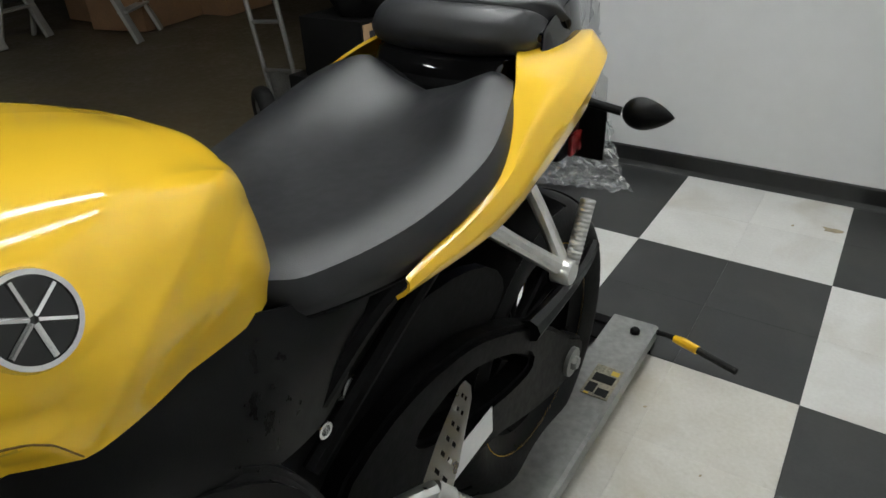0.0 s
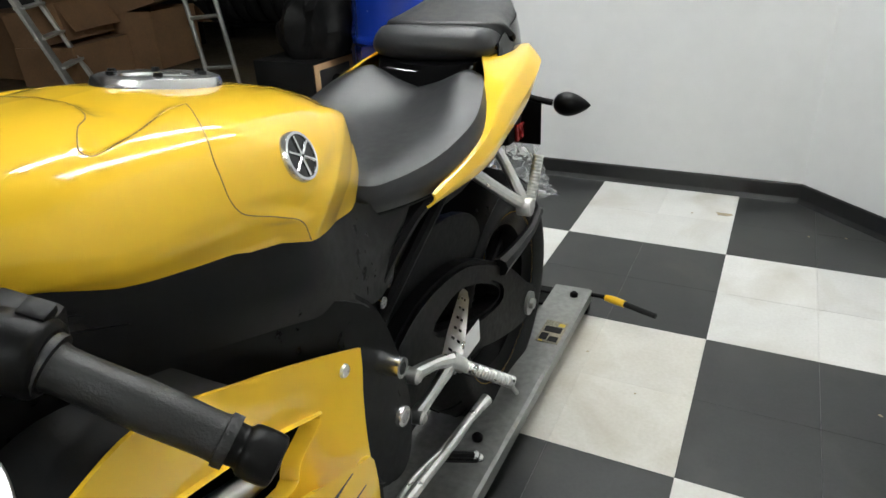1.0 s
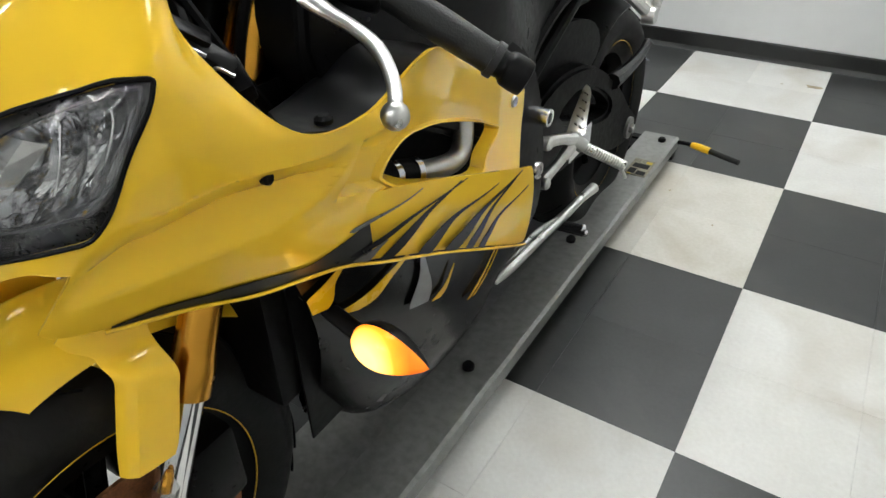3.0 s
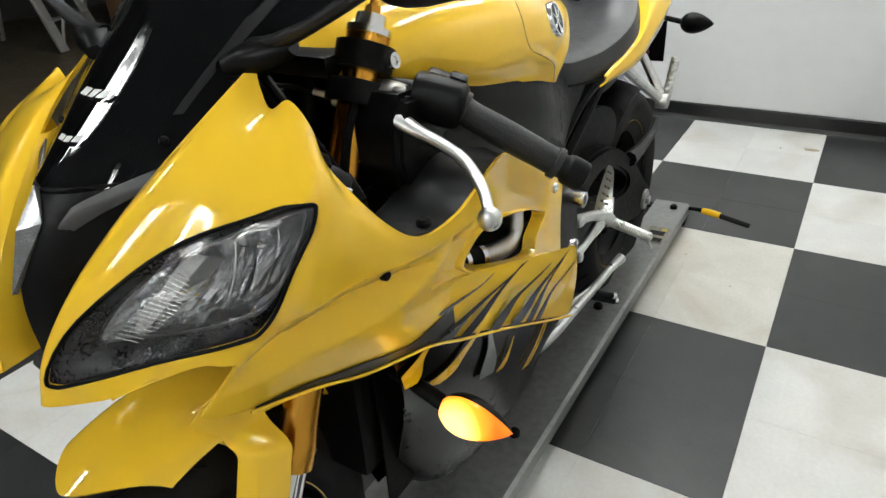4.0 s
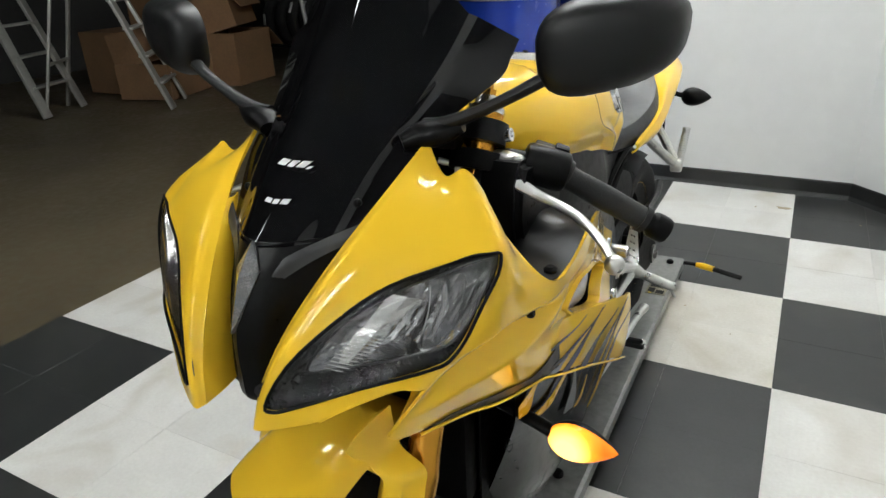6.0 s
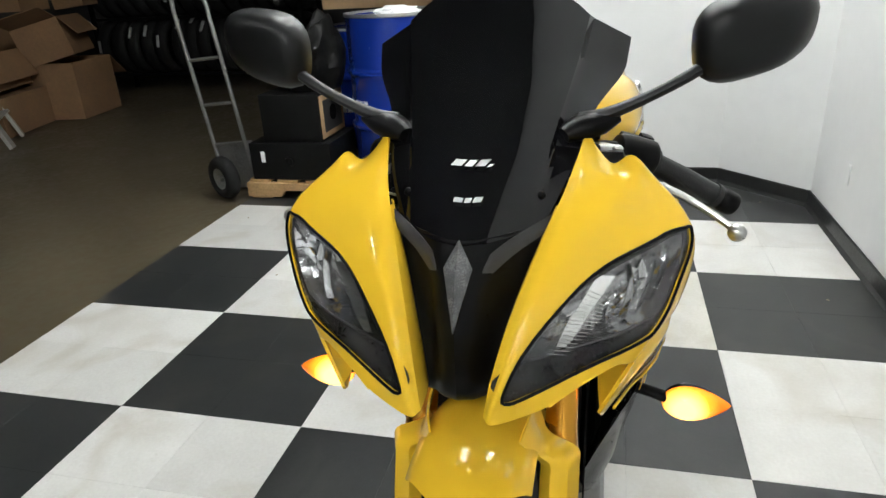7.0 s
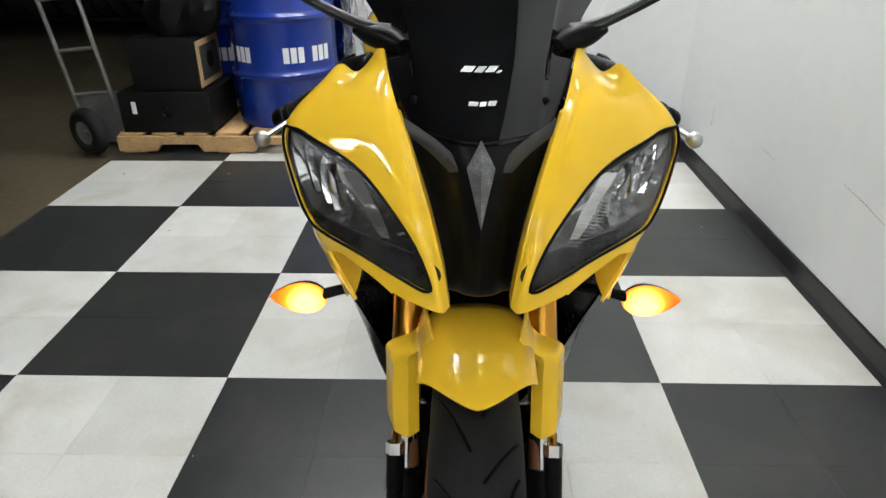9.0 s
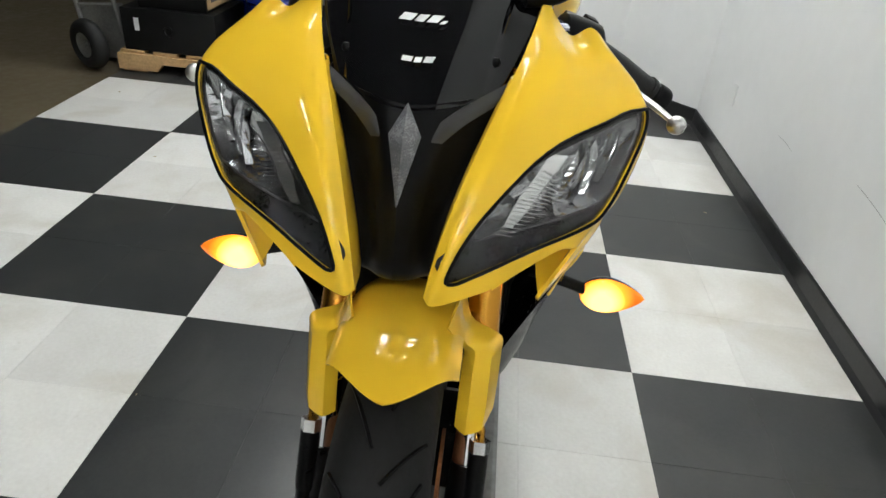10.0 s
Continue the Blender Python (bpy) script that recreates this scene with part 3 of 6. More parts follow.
def fender_leg():
    rows = [[(.058, -3.206, .672), (.064, -3.192, .686), (.069, -3.165, .692), (.072, -3.125, .690)],
            [(.071, -3.194, .646), (.074, -3.186, .655), (.077, -3.162, .658), (.079, -3.128, .654)],
            [(.077, -3.182, .628), (.081, -3.187, .637), (.086, -3.168, .639), (.090, -3.130, .632)],
            [(.080, -3.172, .612), (.093, -3.186, .624), (.113, -3.174, .624), (.126, -3.136, .617)],
            [(.0795, -3.178, .594), (.093, -3.193, .598), (.116, -3.183, .598), (.129, -3.144, .592)],
            [(.079, -3.196, .545), (.093, -3.209, .545), (.117, -3.199, .545), (.129, -3.160, .540)],
            [(.079, -3.205, .512), (.093, -3.217, .509), (.115, -3.208, .513), (.128, -3.170, .520)]]
    bm = bmesh.new()
    grid(bm, ridged(rows, 5, .42))
    return thicken(bm, 0.003)


sides("fender_leg", fender_leg, YELLOW, fender)

# ---- fairing ----
COWL = [
    [(.033, -3.311, .787), (.041, -3.298, .830), (.056, -3.266, .880), (.079, -3.212, .935), (.103, -3.150, .985), (.122, -3.078, 1.032)],
    [(.046, -3.318, .784), (.056, -3.307, .828), (.074, -3.276, .880), (.098, -3.220, .938), (.120, -3.154, .985), (.133, -3.088, 1.014)],
    [(.095, -3.290, .790), (.104, -3.276, .828), (.122, -3.250, .880), (.145, -3.203, .935), (.156, -3.150, .978), (.152, -3.098, .997)],
    [(.150, -3.250, .795), (.165, -3.238, .825), (.182, -3.222, .870), (.198, -3.188, .925), (.196, -3.145, .965), (.173, -3.095, 1.006)],
    [(.152, -3.236, .748), (.192, -3.205, .805), (.222, -3.182, .860), (.240, -3.155, .922), (.230, -3.132, .955), (.195, -3.096, .985)],
    [(.185, -3.130, .722), (.217, -3.122, .775), (.233, -3.115, .820), (.244, -3.108, .862), (.240, -3.100, .905), (.216, -3.098, .945)],
    [(.212, -3.050, .695), (.230, -3.046, .740), (.236, -3.045, .775), (.250, -3.045, .815), (.254, -3.046, .848), (.252, -3.048, .870)],
    [(.228, -2.950, .655), (.236, -2.950, .700), (.234, -2.950, .745), (.246, -2.950, .790), (.252, -2.955, .825), (.252, -2.958, .850)],
    [(.235, -2.850, .610), (.236, -2.850, .660), (.232, -2.850, .710), (.239, -2.850, .765), (.248, -2.848, .820), (.251, -2.845, .878)],
    [(.235, -2.720, .545), (.230, -2.720, .600), (.222, -2.720, .650), (.218, -2.720, .710), (.224, -2.720, .770), (.226, -2.720, .822)],
    [(.228, -2.600, .480), (.220, -2.600, .540), (.210, -2.600, .600), (.203, -2.600, .660), (.201, -2.600, .710), (.202, -2.600, .758)],
    [(.220, -2.530, .455), (.210, -2.530, .520), (.202, -2.525, .580), (.196, -2.515, .640), (.194, -2.507, .680), (.194, -2.506, .710)],
]
LAMP = [(.238, -3.150, .940), (.237, -3.158, .925), (.229, -3.175, .896), (.216, -3.191, .862), (.208, -3.200, .846), (.200, -3.207, .839), (.188, -3.218, .8355), (.150, -3.249, .826), (.103, -3.280, .814), (.070, -3.303, .806), (.058, -3.310, .805),
        (.053, -3.310, .813), (.070, -3.290, .849), (.104, -3.257, .888), (.137, -3.224, .9135), (.174, -3.196, .929), (.210, -3.169, .940), (.229, -3.156, .944), (.236, -3.150, .9435)]
WINDOW = [(.239, -2.922, .762), (.243, -2.924, .778), (.247, -2.910, .794), (.248, -2.888, .803), (.246, -2.858, .800), (.236, -2.795, .779), (.217, -2.695, .734), (.207, -2.635, .704), (.204, -2.618, .694), (.206, -2.628, .684), (.212, -2.668, .672), (.214, -2.690, .655), (.224, -2.770, .684), (.236, -2.870, .728)]
plain = Surface(COWL)
SIGN = 1 if plain.at(3, 3, 0.1)[1] < plain.at(3, 3)[1] else -1
# the crease under the headlight: its upper edge, and where the hollow below it runs out
EDGE = np.array([(3.7, 1.45), (3.88, 1.62), (4.40, 2.0), (5.03, 2.78), (5.55, 3.33), (6.03, 3.80), (6.78, 4.25)])
FOOT = np.array([(3.7, .3), (4.08, .55), (4.5, .80), (5.08, 1.25), (5.58, 1.75), (6.27, 2.7), (6.78, 3.8)])
# the step in front of the vent: its front edge, as (v, u)
STEP_V, STEP_U = (2.45, 2.60, 3.3, 4.05), (6.50, 6.52, 6.70, 6.88)


class Creased(Surface):
    def at(self, u, v, out=0.0):
        d = 0.0
        if 3.75 < u < 6.78:
            hi, lo = np.interp(u, EDGE[:, 0], EDGE[:, 1]), np.interp(u, FOOT[:, 0], FOOT[:, 1])
            if lo < v < hi:
                d = 0.019 * min(1, (hi - v) / .70) * min(1, (v - lo) / max(hi - lo - .70, .30)) * min(1, (u - 3.75) / 0.5, (6.78 - u) / 0.7)
        if 6.4 < u < 7.9 and 2.44 < v < 4.1:
            f = np.interp(v, STEP_V, STEP_U)
            if u > f:
                d = max(d, .015 * max(0, 1 - (u - f) / 1.0) * min(1, (u - f) / .05) * min(1, (4.1 - v) / .6) * min(1, (v - 2.44) / .05))
        return Surface.at(self, u, v, (out - SIGN * d) if (d or out) else 0.0)


cowl = Creased(COWL)


def uv_loop(pts, n=3):
    return cr([cowl.find(p) for p in pts], n, closed=True)


LAMP_UV, WINDOW_UV = uv_loop(LAMP), uv_loop(WINDOW)


def rect(u0, u1, v0, v1, du=0.12, dv=0.2):
    us, vs = np.arange(u0, u1, du), np.arange(v0, v1, dv)
    return [(u, v0) for u in us] + [(u1, v) for v in vs] + [(u1 + u0 - u, v1) for u in us] + [(u0, v1 + v0 - v) for v in vs]


def cowl_shell():
    bm = bmesh.new()
    # the lower edge rises over the intake under the headlight
    low = lambda u: float(np.interp(u, (2.0, 2.3, 3.05, 3.70, 3.80, 4.3, 5.0, 5.6, 6.1, 6.6, 8.0, 11.0), (0, .2, .82, .97, 0, 0, .0, .06, .30, .46, .45, 0)))
    rim = rect(0, cowl.ku, 0, cowl.kv)
    rim = [(u, low(u)) for u in sorted({p[0] for p in rim if p[1] < .01} | {2.3, 3.05, 3.70, 3.80})] + [p for p in rim if p[1] >= .01]
    us = np.arange(3.8, 6.76, .1)
    e = np.column_stack([us, np.interp(us, EDGE[:, 0], EDGE[:, 1])])
    f = np.column_stack([STEP_U, STEP_V])
    f = np.concatenate([f[i] + (f[i + 1] - f[i]) * np.linspace(0, 1, 6, endpoint=False)[:, None] for i in range(3)])
    extra = [e, e - (0, .70), f, f + (.05, 0)]
    sheet(bm, rim, lambda u, v: cowl.at(u, v), (LAMP_UV, WINDOW_UV), 0.085, extra)
    return thicken(bm, 0.004)


def cowl_return():
    """The inner face of the cowl, turned back towards the nose."""
    us = np.linspace(0, 3.6, 30)
    edge = np.array([cowl.at(0.02, v) for v in us])
    back = edge + np.column_stack([np.interp(us, (0, 1, 3.6), (.010, .008, .004)), np.interp(us, (0, 1, 2.4, 3.6), (.075, .068, .050, .022)), np.interp(us, (0, 3.6), (.004, 0))])
    bm = bmesh.new()
    grid(bm, np.array([edge * (1 - t) + back * t + (-.0035 * math.sin(math.pi * t), 0, 0) for t in np.linspace(0, 1, 7)]))
    return thicken(bm, .002)


COWLS = sides("upper_cowl", cowl_shell, YELLOW, None, "glossy yellow side fairing with a headlight opening and an air vent")


for k in (0, 1):
    bpart("inner_return", mirror(cowl_return()) if k else cowl_return(), YELLOW, COWLS[k], "yellow inner face beside the nose")


def lamp_sheet(out, shrink=1.0):
    c = LAMP_UV.mean(0)
    bm = bmesh.new()
    sheet(bm, c + (LAMP_UV - c) * shrink, lambda u, v: cowl.at(u, v, out), (), 0.16)
    return bm


CLEAR_ZONE = cr([cowl.find(p) for p in ((.231, -3.155, .938), (.230, -3.168, .912), (.219, -3.186, .876), (.206, -3.203, .857), (.196, -3.212, .853), (.160, -3.240, .845), (.118, -3.268, .837), (.094, -3.284, .834), (.086, -3.284, .840), (.094, -3.268, .862), (.112, -3.248, .886), (.141, -3.222, .909), (.176, -3.199, .924), (.210, -3.171, .937), (.226, -3.158, .940))], 3, closed=True)


CLEAR_EDGE = cr(CLEAR_ZONE, 8, closed=True)


def rim_gap(p, loop):
    return float(np.min(np.hypot(loop[:, 0] - p[0], loop[:, 1] - p[1])))


def funnel(x):
    """How deep the reflector's rim lies behind the lens: deeper towards the nose."""
    return .008 + .017 * min(1, max(0, (.205 - x) / .10))


def lamp_bezel():
    """A dark funnel from the edge of the lens in to the reflector."""
    bm = bmesh.new()
    c = LAMP_UV.mean(0)
    rim = c + (LAMP_UV - c) * 1.05
    edge = cr(rim, 8, closed=True)

    def place(u, v):
        a, b = rim_gap((u, v), edge), rim_gap((u, v), CLEAR_EDGE)
        return cowl.at(u, v, -SIGN * (.0065 + (funnel(cowl.at(u, v)[0]) - .0065) * (a / (a + b + 1e-6)) ** 1.3))
    sheet(bm, rim, place, [CLEAR_ZONE], 0.10)
    return thicken(bm, .002)


def lamp_bowl():
    """The bright reflector: fluted upright at its outer end, faceted at the inner one."""
    bm = bmesh.new()

    def place(u, v):
        p = cowl.at(u, v)
        g = rim_gap((u, v), CLEAR_EDGE)
        d = funnel(p[0]) + .0005 + .032 * (1 - math.exp(-g / .22))
        if p[0] > .150:
            q = (p[0] - .25 * (p[2] - .89)) / .017
            d += .0055 * (abs((q % 1.0) - .5) * 2) * min(1, g / .10)
        else:
            q = (p[0] + .8 * (p[2] - .86)) / .034
            d += .0060 * (q % 1.0) * min(1, g / .10)
        return cowl.at(u, v, -SIGN * d)
    sheet(bm, CLEAR_ZONE, place, (), 0.055)
    return bm


def lamp_strip():
    """The bright band that stands across the bowl."""
    bm = bmesh.new()
    a, b = np.array(cowl.find((.112, -3.252, .842))), np.array(cowl.find((.158, -3.206, .905)))
    pts = []
    for t, w, d in ((0, .12, .020), (.2, .19, .018), (.45, .22, .020), (.55, .20, .021), (.75, .22, .019), (1, .25, .016)):
        c = a + (b - a) * t
        pts.append([cowl.at(c[0] - w, c[1], -SIGN * d), cowl.at(c[0] + w * .2, c[1], -SIGN * (d - .002)), cowl.at(c[0] + w, c[1], -SIGN * (d + .006))])
    grid(bm, np.array(pts))
    return thicken(bm, .001)


def lamp_flutes():
    bm = bmesh.new()
    a, b = np.array(cowl.find((.096, -3.268, .840))), np.array(cowl.find((.136, -3.222, .896)))
    for t in np.linspace(0, 1, 17):
        c = a + (b - a) * t
        ln = .30 + .16 * math.sin(math.pi * t)
        tube(bm, [cowl.at(c[0] + ln * w, c[1] - .10 * w, -SIGN * .0125) for w in np.linspace(0, 1, 4)], .0005, n=2, seg=5)
    return bm


def lamp_fins():
    """Upright bright ribs at the outer end of the bowl."""
    bm = bmesh.new()
    for k, (lo, hi, w) in enumerate((((.172, -3.212, .858), (.176, -3.192, .915), .035), ((.186, -3.202, .862), (.190, -3.184, .922), .05), ((.198, -3.190, .872), (.206, -3.174, .928), .04), ((.207, -3.180, .888), (.217, -3.166, .932), .05))):
        p, q = np.array(cowl.find(lo)), np.array(cowl.find(hi))
        rows = []
        for t in np.linspace(0, 1, 6):
            c = p + (q - p) * t
            bend = .10 * math.sin(math.pi * t)
            rows.append([cowl.at(c[0] - w + bend, c[1], -SIGN * .026), cowl.at(c[0] + w + bend, c[1], -SIGN * (.019 + .003 * (k % 2)))])
        grid(bm, np.array(rows))
    return thicken(bm, .001)


def lamp_rim():
    q = [cowl.at(u, v, -SIGN * (funnel(cowl.at(u, v)[0]) - .001)) for u, v in CLEAR_ZONE]
    return tube(bmesh.new(), [*q, q[0]], .0013, n=1, seg=5)


def lamp_seal():
    loop = [cowl.at(u, v, 0.0003 * SIGN) for u, v in LAMP_UV]
    return tube(bmesh.new(), [*loop, loop[0]], 0.0019, n=1, seg=6)


for k, flip in enumerate((False, True)):
    f = mirror if flip else (lambda b: b)
    lamp = bpart("headlight", f(lamp_bezel()), BEZEL, COWLS[k], "clear headlight with a dark bezel and bright reflector")
    bpart("lens", f(thicken(lamp_sheet(-0.003 * SIGN, 0.99), 0.0022)), CLEAR, lamp, "clear plastic lens")
    bpart("lens_seal", f(lamp_seal()), DEEP, lamp, "black rubber seal")
    bpart("reflector", f(lamp_bowl()), REFLECTOR, lamp, "bright faceted reflector", smooth=False)
    bpart("reflector_band", f(lamp_strip()), POLISH, lamp, "bright band across the reflector", smooth=False)
    bpart("reflector_fins", f(lamp_fins()), REFLECTOR, lamp, "upright bright ribs", smooth=False)
    bpart("lens_rim", f(lamp_rim()), CARBON, lamp, "thin grey rim")
    fl = bpart("lens_flutes", f(lamp_flutes()), POLISH, lamp, "fine flutes of the lens")
    tagged(fl, kind="stuff")


# yellow lip that turns in round the vent
def vent_lip():
    c = WINDOW_UV.mean(0)
    rows = [[cowl.at(*(c + (p - c) * s), -SIGN * d) for p in WINDOW_UV] for s, d in ((1.10, .0005), (1.05, -.0055), (1.01, -.005), (.985, .001), (.965, .008), (.95, .014))]
    bm = bmesh.new()
    grid(bm, np.array(rows), close_v=True)
    return thicken(bm, .002)


for k in (0, 1):
    bpart("vent_lip", mirror(vent_lip()) if k else vent_lip(), YELLOW, COWLS[k], "yellow lip turned in round the vent")


# air intake below each headlight: a funnel that runs back from the opening
def chin():
    rim = np.array([cowl.at(u, v) for u, v in ((2.05, .02), (2.3, .2), (2.7, .53), (3.05, .82), (3.4, .90), (3.69, .97), (3.79, .80), (3.80, .42), (3.82, .03))])
    rim = cr(rim, 4)
    mid = rim.mean(0)
    bm = bmesh.new()
    grid(bm, np.array([mid * k + rim * (1 - k) + (-.006 * d, .060 * d, .004 * d) for k, d in ((0, 0), (.02, .25), (.08, .55), (.22, .85), (.42, 1.0))]))
    return thicken(bm, .002)


sides("intake", chin, YELLOW, None, "yellow air intake under the headlight")

# nose between the cowls
NOSE = [[(0, -3.236, .950), (.025, -3.226, .950), (.050, -3.206, .950), (.072, -3.186, .950), (.086, -3.176, .950)],
        [(0, -3.262, .915), (.022, -3.250, .915), (.045, -3.225, .915), (.064, -3.205, .915), (.074, -3.198, .915)],
        [(0, -3.282, .870), (.020, -3.268, .870), (.036, -3.246, .870), (.050, -3.236, .870), (.058, -3.234, .870)],
        [(0, -3.286, .820), (.016, -3.276, .820), (.030, -3.260, .820), (.040, -3.256, .820), (.046, -3.256, .820)],
        [(0, -3.278, .780), (.016, -3.272, .779), (.028, -3.262, .779), (.036, -3.258, .779), (.040, -3.258, .780)],
        [(0, -3.220, .768), (.016, -3.218, .768), (.030, -3.215, .768), (.040, -3.212, .768), (.050, -3.208, .768)]]
bm = bmesh.new()
grid(bm, both(loft(NOSE, 5, 5)))
thicken(bm, 0.003)
nose = bpart("nose_panel", bm, SATIN, None, "black nose panel between the headlights")
bm = bmesh.new()
a, b, c, d, e = [bm.verts.new(p) for p in ((0, -3.240, .954), (.0155, -3.252, .926), (0, -3.290, .870), (-.0155, -3.252, .926), (0, -3.268, .922))]
for q in ((a, b, e), (b, c, e), (c, d, e), (d, a, e)):
    bm.faces.new(q)
thicken(bm, 0.004)
bpart("nose_badge", bm, CARBON, nose, "grey diamond-shaped nose facet", smooth=False)


def nose_trim():
    rows = [[(.092, -3.172, .962), (.088, -3.184, .953), (.083, -3.191, .944)], [(.062, -3.199, .950), (.058, -3.209, .940), (.054, -3.216, .929)], [(.036, -3.226, .938), (.032, -3.237, .926), (.029, -3.243, .912)], [(.022, -3.240, .928), (.020, -3.250, .916), (.018, -3.255, .905)]]
    bm = bmesh.new()
    grid(bm, loft(rows, 5, 4))
    return thicken(bm, 0.002)


sides("nose_trim", nose_trim, TRIM, nose, "matte grey-black trim strip")

# windscreen
SCR = [[(0, -3.240, .946), (.028, -3.228, .946), (.050, -3.208, .946), (.066, -3.192, .946), (.080, -3.184, .946)],
       [(0, -3.172, 1.000), (.034, -3.164, 1.000), (.060, -3.148, 1.000), (.077, -3.129, 1.000), (.110, -3.112, 1.002)],
       [(0, -3.112, 1.050), (.042, -3.103, 1.050), (.073, -3.084, 1.049), (.091, -3.064, 1.047), (.128, -3.040, 1.044)],
       [(0, -3.058, 1.102), (.048, -3.048, 1.101), (.085, -3.026, 1.098), (.105, -3.004, 1.093), (.160, -2.972, 1.078)],
       [(0, -3.018, 1.152), (.050, -3.009, 1.149), (.090, -2.989, 1.138), (.112, -2.972, 1.121), (.166, -2.952, 1.099)],
       [(0, -2.988, 1.202), (.048, -2.978, 1.193), (.094, -2.961, 1.168), (.117, -2.948, 1.144), (.169, -2.934, 1.118)]]
bm = bmesh.new()
a = cr(np.array(SCR), 8)
proud = np.array((0, -.013, .005)) * np.linspace(0.3, 1, len(a))[:, None]
bubble = np.concatenate([a[:, :3], (a[:, 3] + proud)[:, None]], 1)
flange = (a[:, 3] + (.005, .001, 0))[:, None]
a = np.concatenate([np.moveaxis(cr(np.moveaxis(bubble, 1, 0), 7), 0, 1), flange + (a[:, 4:5] - flange) * np.linspace(0, 1, 6)[None, :, None]], 1)
grid(bm, both(a))
thicken(bm, 0.003)
screen = bpart("windscreen", bm, SCREEN, None, "tall black smoked double-bubble windscreen")
scr = Surface(SCR)
# white marks on the screen, as plain slanted bars
def mark(u0, v0, v1, slant, rise):
    bm = bmesh.new()
    vs = []
    for v in np.linspace(v0, v1, 5):
        for k in (0, 1):
            uu = u0 + rise * k
            p = scr.at(uu, abs(v + slant * k), 0.0)
            p = np.array((math.copysign(p[0], v + slant * k), p[1] - 0.0045, p[2] + 0.002))
            vs.append(bm.verts.new(p))
    for i in range(4):
        bm.faces.new((vs[2 * i], vs[2 * i + 1], vs[2 * i + 3], vs[2 * i + 2]))
    return bm


for u0, v0, v1, slant, rise in ((1.16, -.66, -.30, .16, .11), (1.16, -.22, .04, .16, .11), (1.16, .12, .42, .16, .11), (1.14, .46, .60, .1, .05), (.60, -.44, -.12, .04, .07), (.60, -.06, .16, .04, .07), (.60, .22, .50, .06, .08)):
    bpart("screen_mark", mark(u0, v0, v1, slant, rise), WHITE, screen, "slanted white bar mark")
for s in (-1, 1):
    bm = bmesh.new()
    p = scr.at(0.55, 3.2)
    bmesh.ops.create_uvsphere(bm, u_segments=10, v_segments=6, radius=0.005, matrix=Matrix.Translation((s * p[0], p[1] - 0.003, p[2])))
    bpart("screen_screw", bm, SATIN, screen, "black screen screw")


# mirrors
def mirror_shell():
    """A flattened pod that tapers to its foot."""
    c = Vector((.300, -3.010, 1.127))
    bm = bmesh.new()
    n, m = 16, 28
    rings = []
    for i in range(n + 1):
        a = math.pi / 2 * i / n
        d, s = math.sin(a) ** 0.8, math.cos(a) ** 0.55 if i < n else 0.0
        ring = []
        for j in range(m):
            t = 2 * math.pi * j / m
            ex, ez = math.copysign(abs(math.cos(t)) ** 0.72, math.cos(t)), math.copysign(abs(math.sin(t)) ** 0.72, math.sin(t))
            w, hgt = 0.068 * (1.0 + 0.06 * ez), 0.0475 * (1 - 0.10 * ex)
            ring.append(bm.verts.new(c + Vector((ex * w * s, -0.050 * d + 0.36 * ex * w * s, ez * hgt * s + 0.16 * ex * w * s))))
        rings.append(ring)
    for a, b in zip(rings, rings[1:]):
        for j in range(m):
            k = (j + 1) % m
            bm.faces.new((a[j], a[k], b[k], b[j]))
    bm.faces.new(rings[0])
    bmesh.ops.remove_doubles(bm, verts=bm.verts, dist=1e-4)
    return bm


def mirror_arm():
    bm = bmesh.new()
    tube(bm, [(.112, -3.066, 1.040), (.140, -3.068, 1.046), (.180, -3.064, 1.062), (.222, -3.058, 1.083), (.258, -3.046, 1.104)], [.012, .0105, .0085, .0085, .0095], n=5, seg=12, flat=0.8)
    return bm


def mirror_base():
    bm = bmesh.new()
    tube(bm, [(.094, -3.090, 1.026), (.112, -3.076, 1.032), (.134, -3.068, 1.037), (.156, -3.062, 1.044)], [.012, .020, .019, .010], n=4, seg=14, flat=0.75)
    return bm


def mirror_glass():
    bm = bmesh.new()
    c = Vector((.300, -3.0085, 1.127))
    vs = []
    for j in range(28):
        t = 2 * math.pi * j / 28
        ex, ez = math.copysign(abs(math.cos(t)) ** 0.72, math.cos(t)), math.copysign(abs(math.sin(t)) ** 0.72, math.sin(t))
        vs.append(bm.verts.new(c + Vector((ex * 0.064, 0.36 * ex * 0.064 + 0.0005, ez * 0.042 + 0.16 * ex * 0.064))))
    bm.faces.new(vs)
    return thicken(bm, 0.001)


for k in (0, 1):
    f = mirror if k else (lambda b: b)
    arm = bpart("mirror", f(mirror_shell()), MATTE, None, "matte black rear-view mirror on a slim arm")
    bpart("mirror_arm", f(mirror_arm()), MATTE, arm)
    bpart("mirror_base", f(mirror_base()), SATIN, arm)
    bpart("mirror_glass", f(mirror_glass()), CHROME, arm, "mirror glass")


